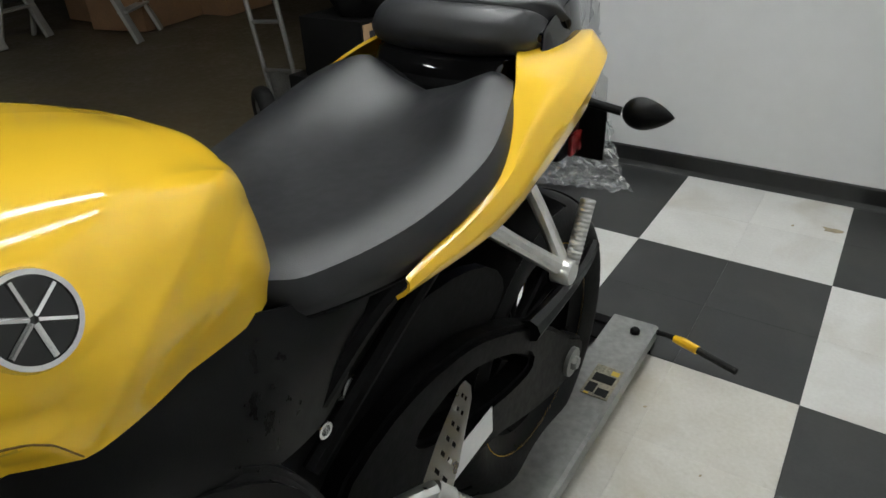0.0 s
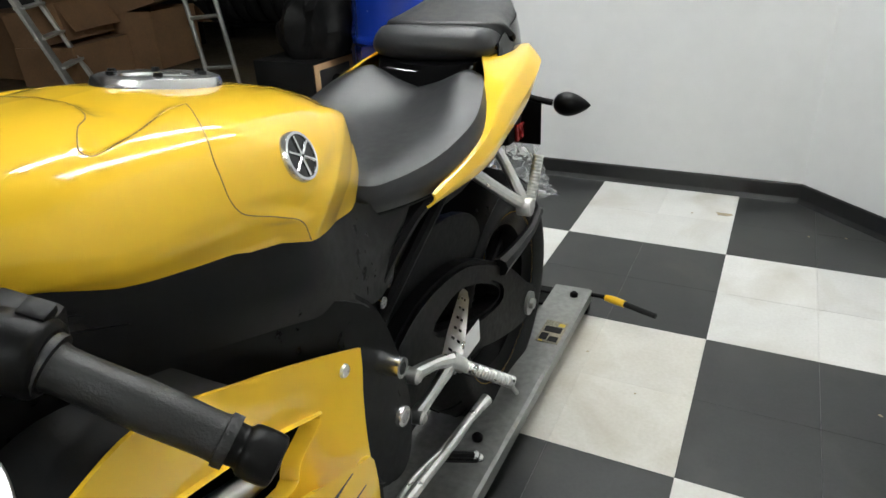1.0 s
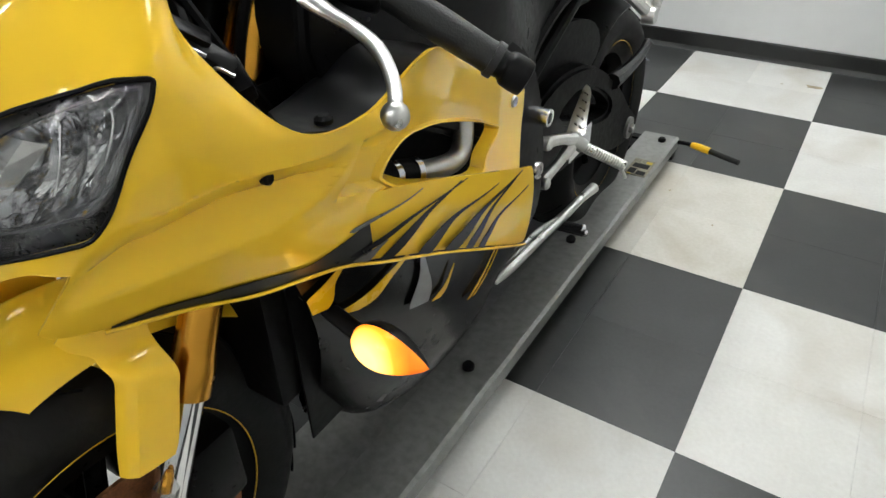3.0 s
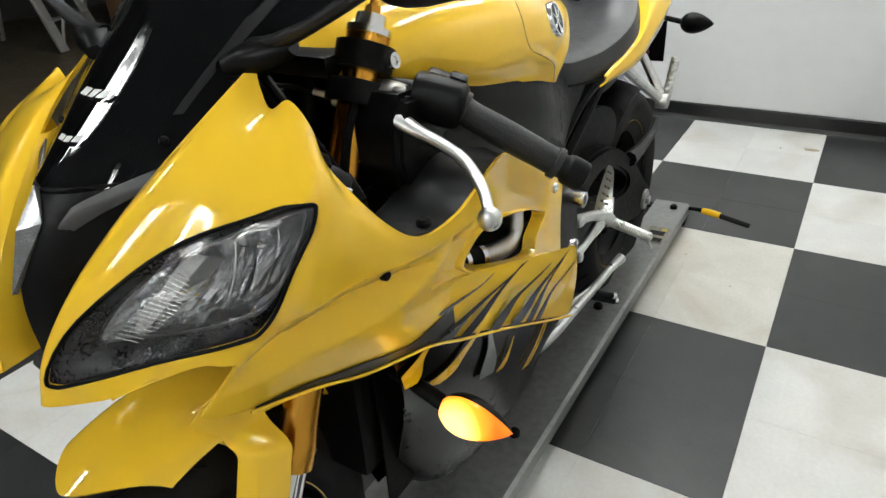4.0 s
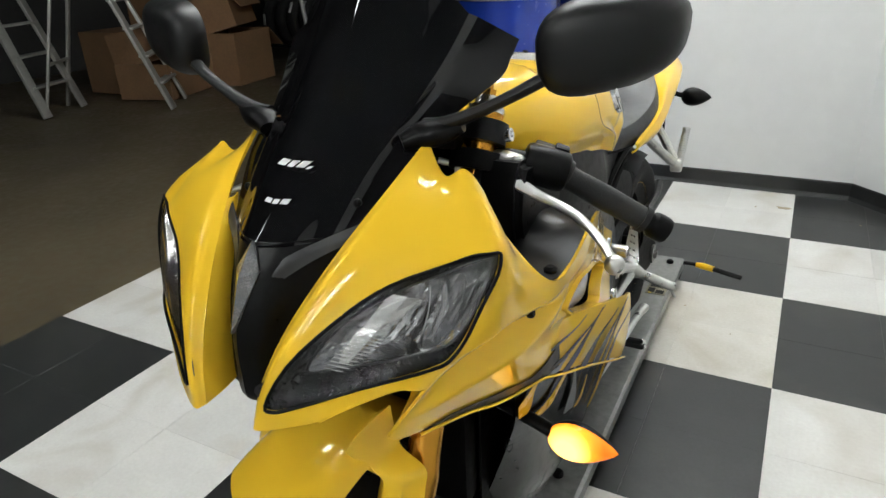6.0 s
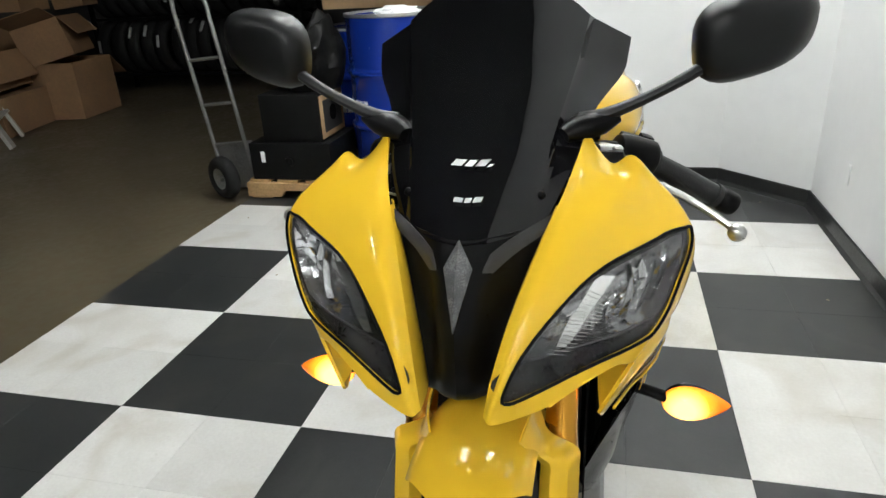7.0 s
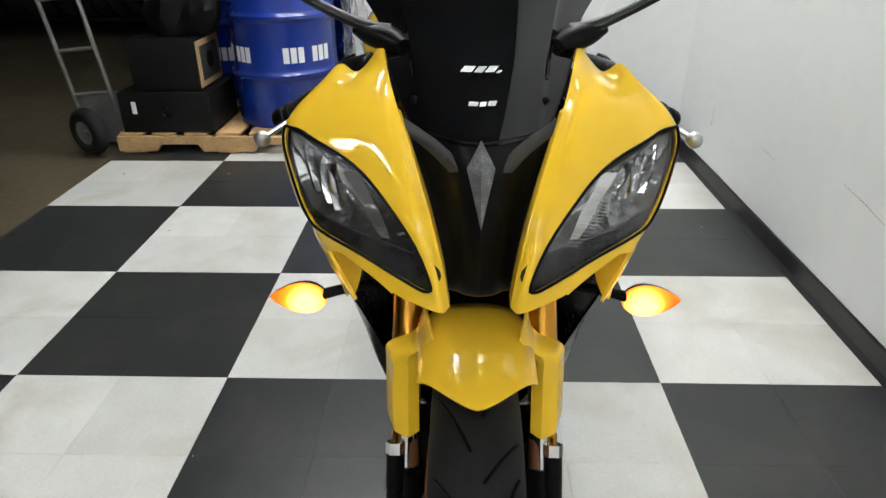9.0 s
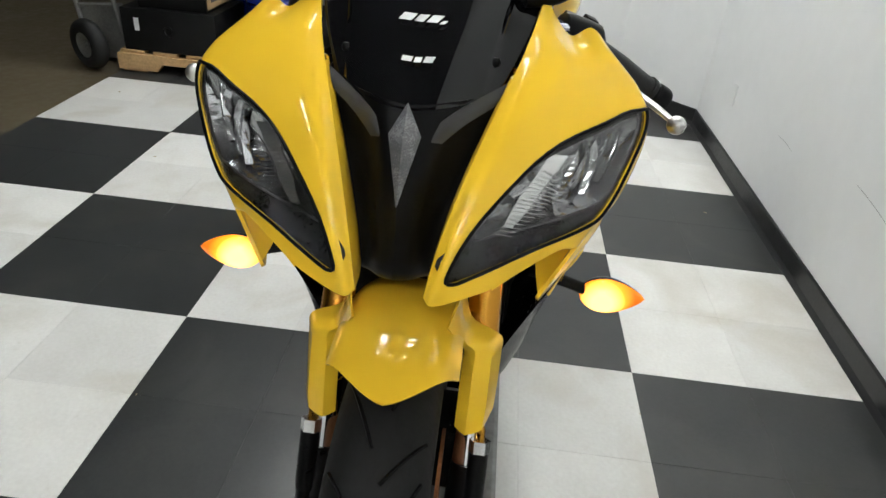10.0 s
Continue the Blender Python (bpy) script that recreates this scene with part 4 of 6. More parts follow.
# decal panel on the lower side fairing, one each side
PANEL = [[(.219, -3.000, .676), (.226, -2.990, .705), (.230, -2.970, .742), (.237, -2.935, .756)],
         [(.242, -2.880, .622), (.246, -2.875, .660), (.249, -2.865, .700), (.247, -2.855, .732)],
         [(.246, -2.740, .549), (.252, -2.735, .590), (.256, -2.730, .640), (.252, -2.725, .682)],
         [(.246, -2.620, .487), (.254, -2.615, .530), (.258, -2.612, .590), (.255, -2.610, .640)],
         [(.240, -2.530, .452), (.248, -2.520, .500), (.252, -2.525, .560), (.250, -2.540, .612)]]
panel = Surface(PANEL)


def panel_shell():
    bm = bmesh.new()
    rim = [(0, .72), (.6, .60), (1.4, .62), (2.4, .56), (3.16, .48), (3.24, .60), (3.26, 1.7), (3.26, 2.80), (3.18, 2.98), (2.6, 3.0), (1.3, 3.0), (.4, 3.0), (0, 2.9)]
    fine = [a + (b - a) * t for a, b in zip(np.array(rim), np.roll(np.array(rim), -1, 0)) for t in (0, .25, .5, .75)]
    sheet(bm, fine, lambda u, v: panel.at(u, v), (), .12)
    return thicken(bm, 0.005)


PANELS = sides("side_panel", panel_shell, YELLOW, None, "yellow lower side panel with black flame stripes")
POUT = 1 if panel.at(2, 1.5, 0.1)[0] > panel.at(2, 1.5)[0] else -1


def tongue(pts, wide, surf, out):
    """A stripe that swells and tapers along a smooth line on a surface."""
    bm = bmesh.new()
    line = cr(pts, 8)
    vs = []
    for i, (u, v) in enumerate(line):
        t = i / (len(line) - 1)
        w = wide * (1 - t) ** .75 * (.62 + .38 * math.sin(math.pi * min(1, .15 + 1.3 * t))) + .006
        vs.append((bm.verts.new(surf.at(u - w, v + w * .3, out)), bm.verts.new(surf.at(u + w, v - w * .3, out))))
    for p, q in zip(vs, vs[1:]):
        bm.faces.new((p[0], p[1], q[1], q[0]))
    return thicken(bm, 0.0008)


FLAMES = [(((.02, 1.60), (.47, 2.20), (.84, 2.82)), .04, GREYDECAL), (((.10, .95), (.45, 1.35), (.88, 2.05), (1.56, 2.97)), .062, DECAL), (((.52, .68), (.74, 1.3), (1.02, 2.08), (1.46, 2.90)), .085, DECAL),
          (((1.02, .66), (1.16, 1.15), (1.43, 1.85), (2.14, 2.66)), .10, DECAL), (((1.40, .66), (1.58, 1.2), (1.90, 1.98), (2.72, 2.97)), .11, DECAL), (((1.70, .66), (1.82, 1.2), (2.06, 2.0), (2.62, 2.86)), .065, DECAL),
          (((1.93, .66), (2.02, 1.1), (2.24, 1.75), (2.90, 2.44)), .06, DECAL), (((.22, .75), (.34, 1.0), (.5, 1.3)), .10, GREYDECAL)]
for k in (0, 1):
    for pts, w, mt in FLAMES:
        bm = tongue(pts, w, panel, 0.0068 * POUT)
        bpart("flame_stripe", mirror(bm) if k else bm, mt, PANELS[k], "black flame stripe" if mt is DECAL else "grey flame stripe")


# black wedge that runs from the nose along the lower edge
def wedge():
    bm = bmesh.new()
    us = np.linspace(4.40, 7.0, 30)
    low = np.interp(us, (4.3, 5.0, 5.6, 6.1, 6.6, 8.0), (.01, .01, .07, .31, .47, .46))
    high = np.interp(us, (4.40, 4.67, 5.03, 5.53, 6.15, 6.5, 7.0), (.06, .20, .24, .44, .66, 1.10, 1.58))
    vs = [[bm.verts.new(cowl.at(u, a + (b - a) * s, 0.0022 * SIGN)) for s in (0, .5, 1)] for u, a, b in zip(us, low, high)]
    for p, q in zip(vs, vs[1:]):
        for j in (0, 1):
            bm.faces.new((p[j], p[j + 1], q[j + 1], q[j]))
    return thicken(bm, 0.0008)


for k in (0, 1):
    bpart("flame_stripe", mirror(wedge()) if k else wedge(), DECAL, COWLS[k], "black wedge stripe along the lower edge")

# bright lower edge that runs from the cowl along the side panel
def lower_edge():
    pts = [cowl.at(u, v, .004 * SIGN) for u, v in ((4.36, .02), (4.95, .02), (5.55, .06), (6.1, .32), (6.6, .49))]
    pts += [panel.at(u, v, .007 * POUT) for u, v in ((.55, .60), (1.3, .62), (2.3, .57), (3.14, .49))]
    return tube(bmesh.new(), pts, .0019, n=6, seg=6)


for k in (0, 1):
    bpart("lower_edge", mirror(lower_edge()) if k else lower_edge(), YELLOW, PANELS[k], "bright yellow lower edge")

# belly pan
BELLY = [[(.206, -3.045, .722), (.202, -3.020, .640), (.182, -2.995, .570), (.155, -2.975, .490), (.125, -2.960, .410), (.08, -2.95, .34)],
         [(.224, -2.930, .680), (.216, -2.920, .580), (.196, -2.910, .490), (.172, -2.900, .390), (.130, -2.890, .310), (.0, -2.885, .285)],
         [(.230, -2.780, .610), (.222, -2.780, .510), (.206, -2.780, .430), (.184, -2.780, .340), (.140, -2.780, .275), (.0, -2.780, .255)],
         [(.228, -2.640, .530), (.220, -2.640, .460), (.204, -2.640, .400), (.184, -2.640, .330), (.140, -2.640, .275), (.0, -2.640, .255)],
         [(.220, -2.550, .462), (.210, -2.550, .430), (.192, -2.550, .390), (.170, -2.550, .340), (.135, -2.550, .300), (.0, -2.550, .280)]]
belly = Surface(BELLY)


def pan():
    bm = bmesh.new()
    grid(bm, loft(BELLY, 6, 5))
    return thicken(bm, 0.004)


PANS = sides("belly_pan", pan, BELLYBLACK, None, "glossy black belly pan with yellow and grey flame stripes")
BOUT = 1 if belly.at(2, 1.5, 0.1)[0] > belly.at(2, 1.5)[0] else -1
for k in (0, 1):
    for pts, w, mt in ((((-.0, .95), (.25, .55), (.62, .10)), .27, YELLOW2), (((.40, 1.02), (.85, .70), (1.40, .12)), .29, YELLOW2), (((1.50, 1.05), (1.56, .6), (1.52, .1)), .16, GREYDECAL), (((1.76, 1.02), (1.90, .80), (2.02, .45)), .07, YELLOW2),
                       (((2.42, 1.42), (2.68, .8), (2.95, .10)), .03, YELLOW2), (((2.52, 1.42), (2.78, .8), (3.04, .10)), .025, YELLOW2)):
        bm = tongue(pts, w, belly, 0.0056 * BOUT)
        bpart("flame_stripe", mirror(bm) if k else bm, mt, PANS[k], "flame stripe")

# ---- tank and seats ----
TANK = [[(0, -2.935, .985), (.045, -2.933, .984), (.080, -2.928, .975), (.098, -2.922, .958), (.104, -2.918, .938), (.100, -2.915, .920)],
        [(0, -2.865, 1.032), (.060, -2.862, 1.029), (.112, -2.857, 1.014), (.142, -2.852, .988), (.152, -2.850, .958), (.146, -2.850, .938)],
        [(0, -2.775, 1.053), (.070, -2.775, 1.050), (.138, -2.775, 1.034), (.176, -2.775, 1.002), (.189, -2.775, .958), (.180, -2.775, .926)],
        [(0, -2.670, 1.052), (.075, -2.670, 1.049), (.148, -2.670, 1.036), (.190, -2.670, 1.008), (.205, -2.670, .952), (.193, -2.670, .908)],
        [(0, -2.570, 1.039), (.075, -2.570, 1.037), (.147, -2.570, 1.025), (.190, -2.570, .996), (.206, -2.570, .942), (.193, -2.567, .890)],
        [(0, -2.480, 1.023), (.072, -2.480, 1.021), (.132, -2.480, 1.010), (.168, -2.480, .984), (.181, -2.480, .920), (.164, -2.480, .868)],
        [(0, -2.410, 1.002), (.066, -2.410, .999), (.112, -2.410, .983), (.140, -2.409, .960), (.152, -2.408, .908), (.137, -2.406, .851)],
        [(0, -2.362, .974), (.060, -2.362, .970), (.094, -2.364, .950), (.113, -2.366, .918), (.121, -2.368, .882), (.117, -2.370, .850)],
        [(0, -2.352, .902), (.054, -2.352, .900), (.084, -2.354, .890), (.102, -2.358, .876), (.110, -2.362, .862), (.108, -2.366, .850)]]
flat_tank = Surface(TANK)
TOUT = 1 if flat_tank.at(3, 3, .1)[0] > flat_tank.at(3, 3)[0] else -1
# lines on the tank: the pocket in front of the cap, the seam, the knee hollow and the fold of the flank
POCKET = [(3.45, 1.55), (3.20, 1.62), (2.75, 1.92), (2.42, 2.10), (2.25, 2.15), (2.21, 2.00), (2.28, 1.80), (2.44, 1.50), (2.66, 1.20), (2.80, .6), (2.84, 0)]
SEAM = [(3.45, 1.55), (3.22, 2.10), (3.00, 2.88), (2.95, 3.30), (2.95, 3.60), (3.00, 3.80), (3.10, 3.94), (3.45, 4.20), (3.75, 4.47), (3.90, 4.96)]


class Tank(Surface):
    def at(self, u, v, out=0.0):
        d = 0.0
        front = np.interp(v, (0, .6, 1.2, 1.5, 1.8, 2.0, 2.15), (2.84, 2.80, 2.66, 2.44, 2.28, 2.21, 2.25))
        side = np.interp(u, (2.2, 2.38, 2.65, 3.0, 3.12, 3.5), (2.15, 2.10, 2.0, 1.75, 1.66, 1.5))
        if u > front and v < side:
            d = .0065 * min(1, (u - front) / .12, (side - v) / .12) * min(1, max(0, (3.5 - u) / .55))
        # knee hollow, between the seam and the rear ridge
        seam = np.interp(v, (3.3, 3.6, 3.8, 4.2, 4.47, 5), (2.95, 2.95, 3.0, 3.45, 3.75, 3.9))
        ridge = np.interp(v, (2.78, 3.4, 3.93, 4.75, 5), (5.22, 4.86, 4.32, 3.98, 3.92))
        knee = np.interp(u, (3.0, 3.35, 3.82, 4.4, 4.85, 5.2), (3.70, 3.74, 3.80, 3.52, 3.22, 2.72))
        if u > seam and v > knee and u < ridge + .04:
            d = .0085 * min(1, (v - knee) / .45) * min(1, (u - seam) / .3) * min(1, max(0, (ridge + .04 - u) / .34))
        # the flank in front of the seam folds under
        fold = np.interp(u, (1.0, 1.15, 1.48, 1.95, 2.27, 2.58, 3.9), (3.1, 3.25, 3.5, 3.78, 3.80, 3.73, 3.6))
        if u < seam and v > fold:
            d = .013 * min(1, (v - fold) / 1.2) * min(1, (seam - u) / .3)
        # the rear ridge stands proud
        crest = np.interp(v, (1.6, 1.93, 3.0, 3.7, 4.3, 4.88), (7.2, 6.75, 5.53, 4.62, 4.12, 3.98))
        if v > 1.6:
            d -= .0075 * max(0, 1 - abs(u - crest) / .95) * min(1, (v - 1.6) / .8)
        return Surface.at(self, u, v, (out - TOUT * d) if (d or out) else 0.0)


tk = Tank(TANK)
us, vs = np.linspace(0, tk.ku, 8 * 20 + 1), np.linspace(0, tk.kv, 5 * 22 + 1)
bm = bmesh.new()
grid(bm, both(np.array([[tk.at(u, v) for v in vs] for u in us])))
tank = bpart("fuel_tank", bm, YELLOW, None, "glossy yellow fuel tank")
for s in (1, -1):
    for name, line, r in (("tank_seam", SEAM, .0007), ("pocket_edge", POCKET, .0006)):
        bm = bmesh.new()
        q = [tk.at(u, v, -.0002 * TOUT) * (s, 1, 1) for u, v in cr(line, 6)]
        tube(bm, q, r, n=1, seg=5)
        bpart(name, bm, YELLOWSEAM, tank, "dark seam line")
# filler cap
bm = bmesh.new()
cap_m = Matrix.Translation((0, -2.550, 1.0375)) @ pose(0, 0, 0, -9, 0, 0) @ Matrix.Scale(1.12, 4)
lathe(bm, [(.030, 0.002), (.033, .007), (.052, .0085), (.058, .006), (.060, .001), (.060, -.004)], cap_m, 40)
cap = bpart("filler_cap", bm, POLISH, tank, "brushed silver fuel filler cap")
bm = bmesh.new()
lathe(bm, [(.0, .0055), (.028, .0055), (.031, .003)], cap_m, 32)
bpart("cap_lid", bm, ALU, tank)
for i in range(6):
    bm = bmesh.new()
    a = radians(60 * i + 20)
    bmesh.ops.create_cone(bm, cap_ends=True, segments=8, radius1=.0045, radius2=.004, depth=.004, matrix=cap_m @ Matrix.Translation((.046 * math.cos(a), .046 * math.sin(a), .0095)))
    bpart("cap_screw", bm, SATIN, tank, "cap screw")
# round badges, their device as plain spokes
for s in (1, -1):
    u, v = tk.find((.206, -2.571, .984))
    c = tk.at(u, v)
    n = tk.at(u, v, 1.0) - c
    if n[0] < 0:
        n = -n
    c, n = Vector((c[0] * s, c[1], c[2])), Vector((n[0] * s, n[1], n[2]))
    m = Matrix.Translation(c) @ n.to_track_quat("Z", "Y").to_matrix().to_4x4()
    bm = bmesh.new()
    lathe(bm, [(.0, .0035), (.0215, .0035), (.0215, -.004)], m, 32)
    badge = bpart("tank_badge", bm, BLACKGLOSS, tank, "round black badge with a silver rim and spokes")
    bm = bmesh.new()
    lathe(bm, [(.0215, .002), (.0218, .0048), (.0245, .0048), (.0258, .001), (.0258, -.004)], m, 32)
    for i in range(6):
        a = radians(60 * i + 30)
        tube(bm, [m @ Vector((.002 * math.cos(a), .002 * math.sin(a), .0042)), m @ Vector((.0205 * math.cos(a), .0205 * math.sin(a), .0042))], .0015, n=1, seg=5)
    bpart("badge_rim", bm, POLISH, tank, "silver badge rim and spokes")

SLIM = (1, 1.03, 1.04, .98, .90, .93, .95)
SEAT = [[(0, -2.385, .900), (.050, -2.385, .898), (.090, -2.383, .886), (.106, -2.380, .866), (.112, -2.378, .848), (.109, -2.378, .834)],
        [(0, -2.330, .866), (.060, -2.330, .866), (.098, -2.332, .863), (.121, -2.335, .853), (.133, -2.338, .838), (.130, -2.340, .822)],
        [(0, -2.220, .858), (.070, -2.220, .860), (.115, -2.220, .863), (.144, -2.220, .856), (.158, -2.220, .838), (.155, -2.220, .815)],
        [(0, -2.100, .874), (.070, -2.100, .880), (.130, -2.100, .890), (.162, -2.100, .886), (.178, -2.100, .867), (.174, -2.100, .840)],
        [(0, -2.010, .900), (.060, -2.010, .914), (.114, -2.010, .936), (.154, -2.012, .926), (.176, -2.016, .892), (.170, -2.016, .862)],
        [(0, -1.965, .908), (.055, -1.962, .922), (.104, -1.958, .944), (.120, -1.958, .936), (.138, -1.960, .904), (.146, -1.962, .878)],
        [(0, -1.950, .885), (.050, -1.945, .890), (.090, -1.938, .905), (.112, -1.936, .902), (.124, -1.938, .892), (.124, -1.940, .878)]]
bm = bmesh.new()
lift = np.array([(0, 0, 0), (0, 0, 0), (.004, 0, .001), (.013, 0, .002), (.004, 0, -.003), (0, 0, 0)])
slim = np.array([(w, 1, 1) for w in SLIM])[:, None]
drop = np.array([(0, 0, d) for d in (0, 0, 0, -.006, -.013, -.012, -.008)])[:, None]
grid(bm, both(ridged(np.array(SEAT) * slim + lift + drop, 7, .38)))
thicken(bm, 0.006)
seat = bpart("seat", bm, VINYL, None, "black vinyl rider's seat with a raised rear edge")
for s in (1, -1):
    bm = bmesh.new()
    e = [(s * (h * w + 0.001), y, z - 0.004) for (h, y, z), w in zip((r[-1] for r in SEAT[:-1]), SLIM)]
    tube(bm, e, 0.005, n=5, seg=8)
    bpart("seat_edge", bm, DEEP, seat, "black seat base edge")

def across(y, z, h=(0, .056, .097, .119, .129), dy=(0, .002, .012, .032, .058), dz=(0, 0, -.003, -.012, -.034)):
    return [(a, y + b, z + c) for a, b, c in zip(h, dy, dz)]


ROLL = [across(-1.905, .942, dz=(0, 0, .002, .006, .012)), across(-1.938, .948, dz=(0, 0, .002, .005, .010)), across(-1.952, .968, dz=(0, 0, 0, 0, -.002)), across(-1.942, .992, dz=(0, 0, -.002, -.008, -.018)), across(-1.918, 1.006), across(-1.898, 1.003), across(-1.890, .994)]
bm = bmesh.new()
grid(bm, both(loft(ROLL, 5, 6)))
thicken(bm, .003)
pseat = bpart("passenger_seat", bm, VINYL, None, "small black vinyl passenger seat with a padded front roll")
PTOP = [across(-1.893, .996), across(-1.889, 1.007), across(-1.875, 1.012, h=(0, .060, .104, .128, .140)),
        [(0, -1.830, 1.022), (.058, -1.830, 1.021), (.100, -1.826, 1.016), (.124, -1.815, 1.000), (.135, -1.805, .962)],
        [(0, -1.750, 1.045), (.048, -1.750, 1.043), (.085, -1.747, 1.034), (.108, -1.742, 1.010), (.121, -1.738, .958)],
        [(0, -1.680, 1.064), (.036, -1.680, 1.061), (.062, -1.680, 1.048), (.084, -1.680, 1.014), (.098, -1.680, .958)],
        [(0, -1.652, 1.036), (.030, -1.652, 1.034), (.050, -1.654, 1.022), (.066, -1.656, .994), (.076, -1.658, .958)]]
bm = bmesh.new()
grid(bm, both(loft(PTOP, 6, 6)))
thicken(bm, .003)
bpart("seat_top", bm, VINYL, pseat, "grained grey-black vinyl top")


def seat_side():
    rows = [[(.131, -1.888, .936), (.132, -1.884, .955), (.131, -1.880, .972)], [(.138, -1.866, .930), (.134, -1.862, .960), (.129, -1.850, .985)], [(.136, -1.800, .938), (.134, -1.800, .968), (.126, -1.790, .998)],
            [(.126, -1.742, .944), (.121, -1.742, .975), (.112, -1.735, 1.004)], [(.100, -1.690, .944), (.097, -1.690, .985), (.089, -1.690, 1.010)]]
    bm = bmesh.new()
    grid(bm, loft(rows, 5, 4))
    return thicken(bm, .003)


sides("seat_side", seat_side, BLACKGLOSS, pseat, "glossy black seat side")
bm = bmesh.new()
rows = [[(0, -1.962, .900), (.06, -1.958, .900), (.10, -1.950, .900), (.104, -1.925, .905)], [(0, -1.945, .938), (.06, -1.942, .938), (.10, -1.936, .938), (.104, -1.905, .934)], [(0, -1.90, .948), (.06, -1.90, .948), (.10, -1.895, .948), (.104, -1.875, .938)], [(0, -1.66, .955), (.04, -1.66, .955), (.07, -1.66, .953), (.098, -1.68, .945)], [(0, -1.635, .90), (.03, -1.635, .90), (.05, -1.637, .90), (.07, -1.64, .90)]]
grid(bm, both(loft(rows, 5, 4)))
thicken(bm, 0.004)
bpart("tail_cover", bm, BLACKGLOSS, None, "glossy black cover under the passenger seat")

TAIL = [[(.166, -2.262, .800), (.172, -2.258, .804), (.175, -2.255, .808), (.174, -2.252, .812), (.170, -2.250, .814)],
        [(.172, -2.100, .798), (.187, -2.100, .808), (.195, -2.100, .830), (.188, -2.100, .850), (.174, -2.100, .854)],
        [(.164, -1.985, .815), (.186, -1.985, .832), (.196, -1.985, .868), (.180, -1.985, .900), (.142, -1.980, .924)],
        [(.154, -1.885, .836), (.180, -1.885, .854), (.192, -1.885, .896), (.174, -1.885, .926), (.104, -1.895, .957)],
        [(.140, -1.805, .852), (.168, -1.802, .870), (.180, -1.798, .914), (.158, -1.800, .940), (.112, -1.800, .950)],
        [(.118, -1.740, .868), (.148, -1.734, .882), (.158, -1.730, .920), (.138, -1.736, .946), (.114, -1.742, .944)],
        [(.085, -1.690, .884), (.110, -1.684, .892), (.120, -1.682, .914), (.110, -1.686, .930), (.096, -1.690, .934)]]


def tail():
    bm = bmesh.new()
    grid(bm, ridged(TAIL, 8, .2))
    return thicken(bm, 0.004)


sides("tail_fairing", tail, YELLOW, None, "glossy yellow tail fairing")

# ---- frame, engine, swingarm ----
def plate(bm, outline, h0, h1, holes=(), tilt=0.0, step=0.05):
    """A plate drawn in y and z, from h0 to h1 across."""
    place = lambda y, z: (h1 + tilt * (z - 0.6), y, z)
    sheet(bm, cr(outline, 3, closed=True), place, [cr(h, 3, closed=True) for h in holes], step)
    r = bmesh.ops.extrude_face_region(bm, geom=bm.faces[:])
    bmesh.ops.translate(bm, verts=[v for v in r["geom"] if isinstance(v, bmesh.types.BMVert)], vec=(h0 - h1, 0, 0))
    return bm


def spar():
    bm = bmesh.new()
    plate(bm, [(-2.93, .965), (-2.80, .925), (-2.66, .865), (-2.53, .800), (-2.44, .735), (-2.39, .64), (-2.365, .53), (-2.375, .43), (-2.42, .40), (-2.48, .44), (-2.52, .56), (-2.62, .66), (-2.80, .76), (-2.94, .85)], .120, .178)
    es = [e for e in bm.edges if len(e.link_faces) == 2 and e.calc_face_angle(0) > 1.0 and min(v.co.x for v in e.verts) > .15]
    bmesh.ops.bevel(bm, geom=es, offset=0.010, segments=3, affect="EDGES")
    return bm


sides("main_frame", spar, SATIN, None, "satin black aluminium main frame spar")


def side_cover():
    rows = [[(.138, -2.86, .960), (.154, -2.86, .925), (.160, -2.86, .895)], [(.164, -2.74, .940), (.177, -2.74, .895), (.176, -2.74, .850)], [(.172, -2.58, .912), (.184, -2.58, .845), (.172, -2.58, .790)], [(.140, -2.46, .882), (.156, -2.46, .805), (.160, -2.46, .735)], [(.128, -2.36, .838), (.132, -2.35, .770), (.128, -2.36, .690)], [(.135, -2.26, .812), (.125, -2.28, .765), (.115, -2.30, .700)]]
    rows = [[(x + .007, y, z) for x, y, z in row] for row in rows]
    bm = bmesh.new()
    grid(bm, loft(rows, 6, 5))
    return thicken(bm, 0.004)


sides("side_cover", side_cover, SATIN, None, "satin black side cover below the tank")


def subframe():
    bm = bmesh.new()
    tube(bm, [(.115, -2.36, .70), (.125, -2.25, .77), (.130, -2.10, .80), (.120, -1.80, .86), (.08, -1.68, .90)], [.018, .018, .016, .015, .014], n=4, seg=10)
    tube(bm, [(.110, -2.36, .62), (.118, -2.20, .72), (.120, -2.05, .80)], .014, n=4, seg=10)
    return bm


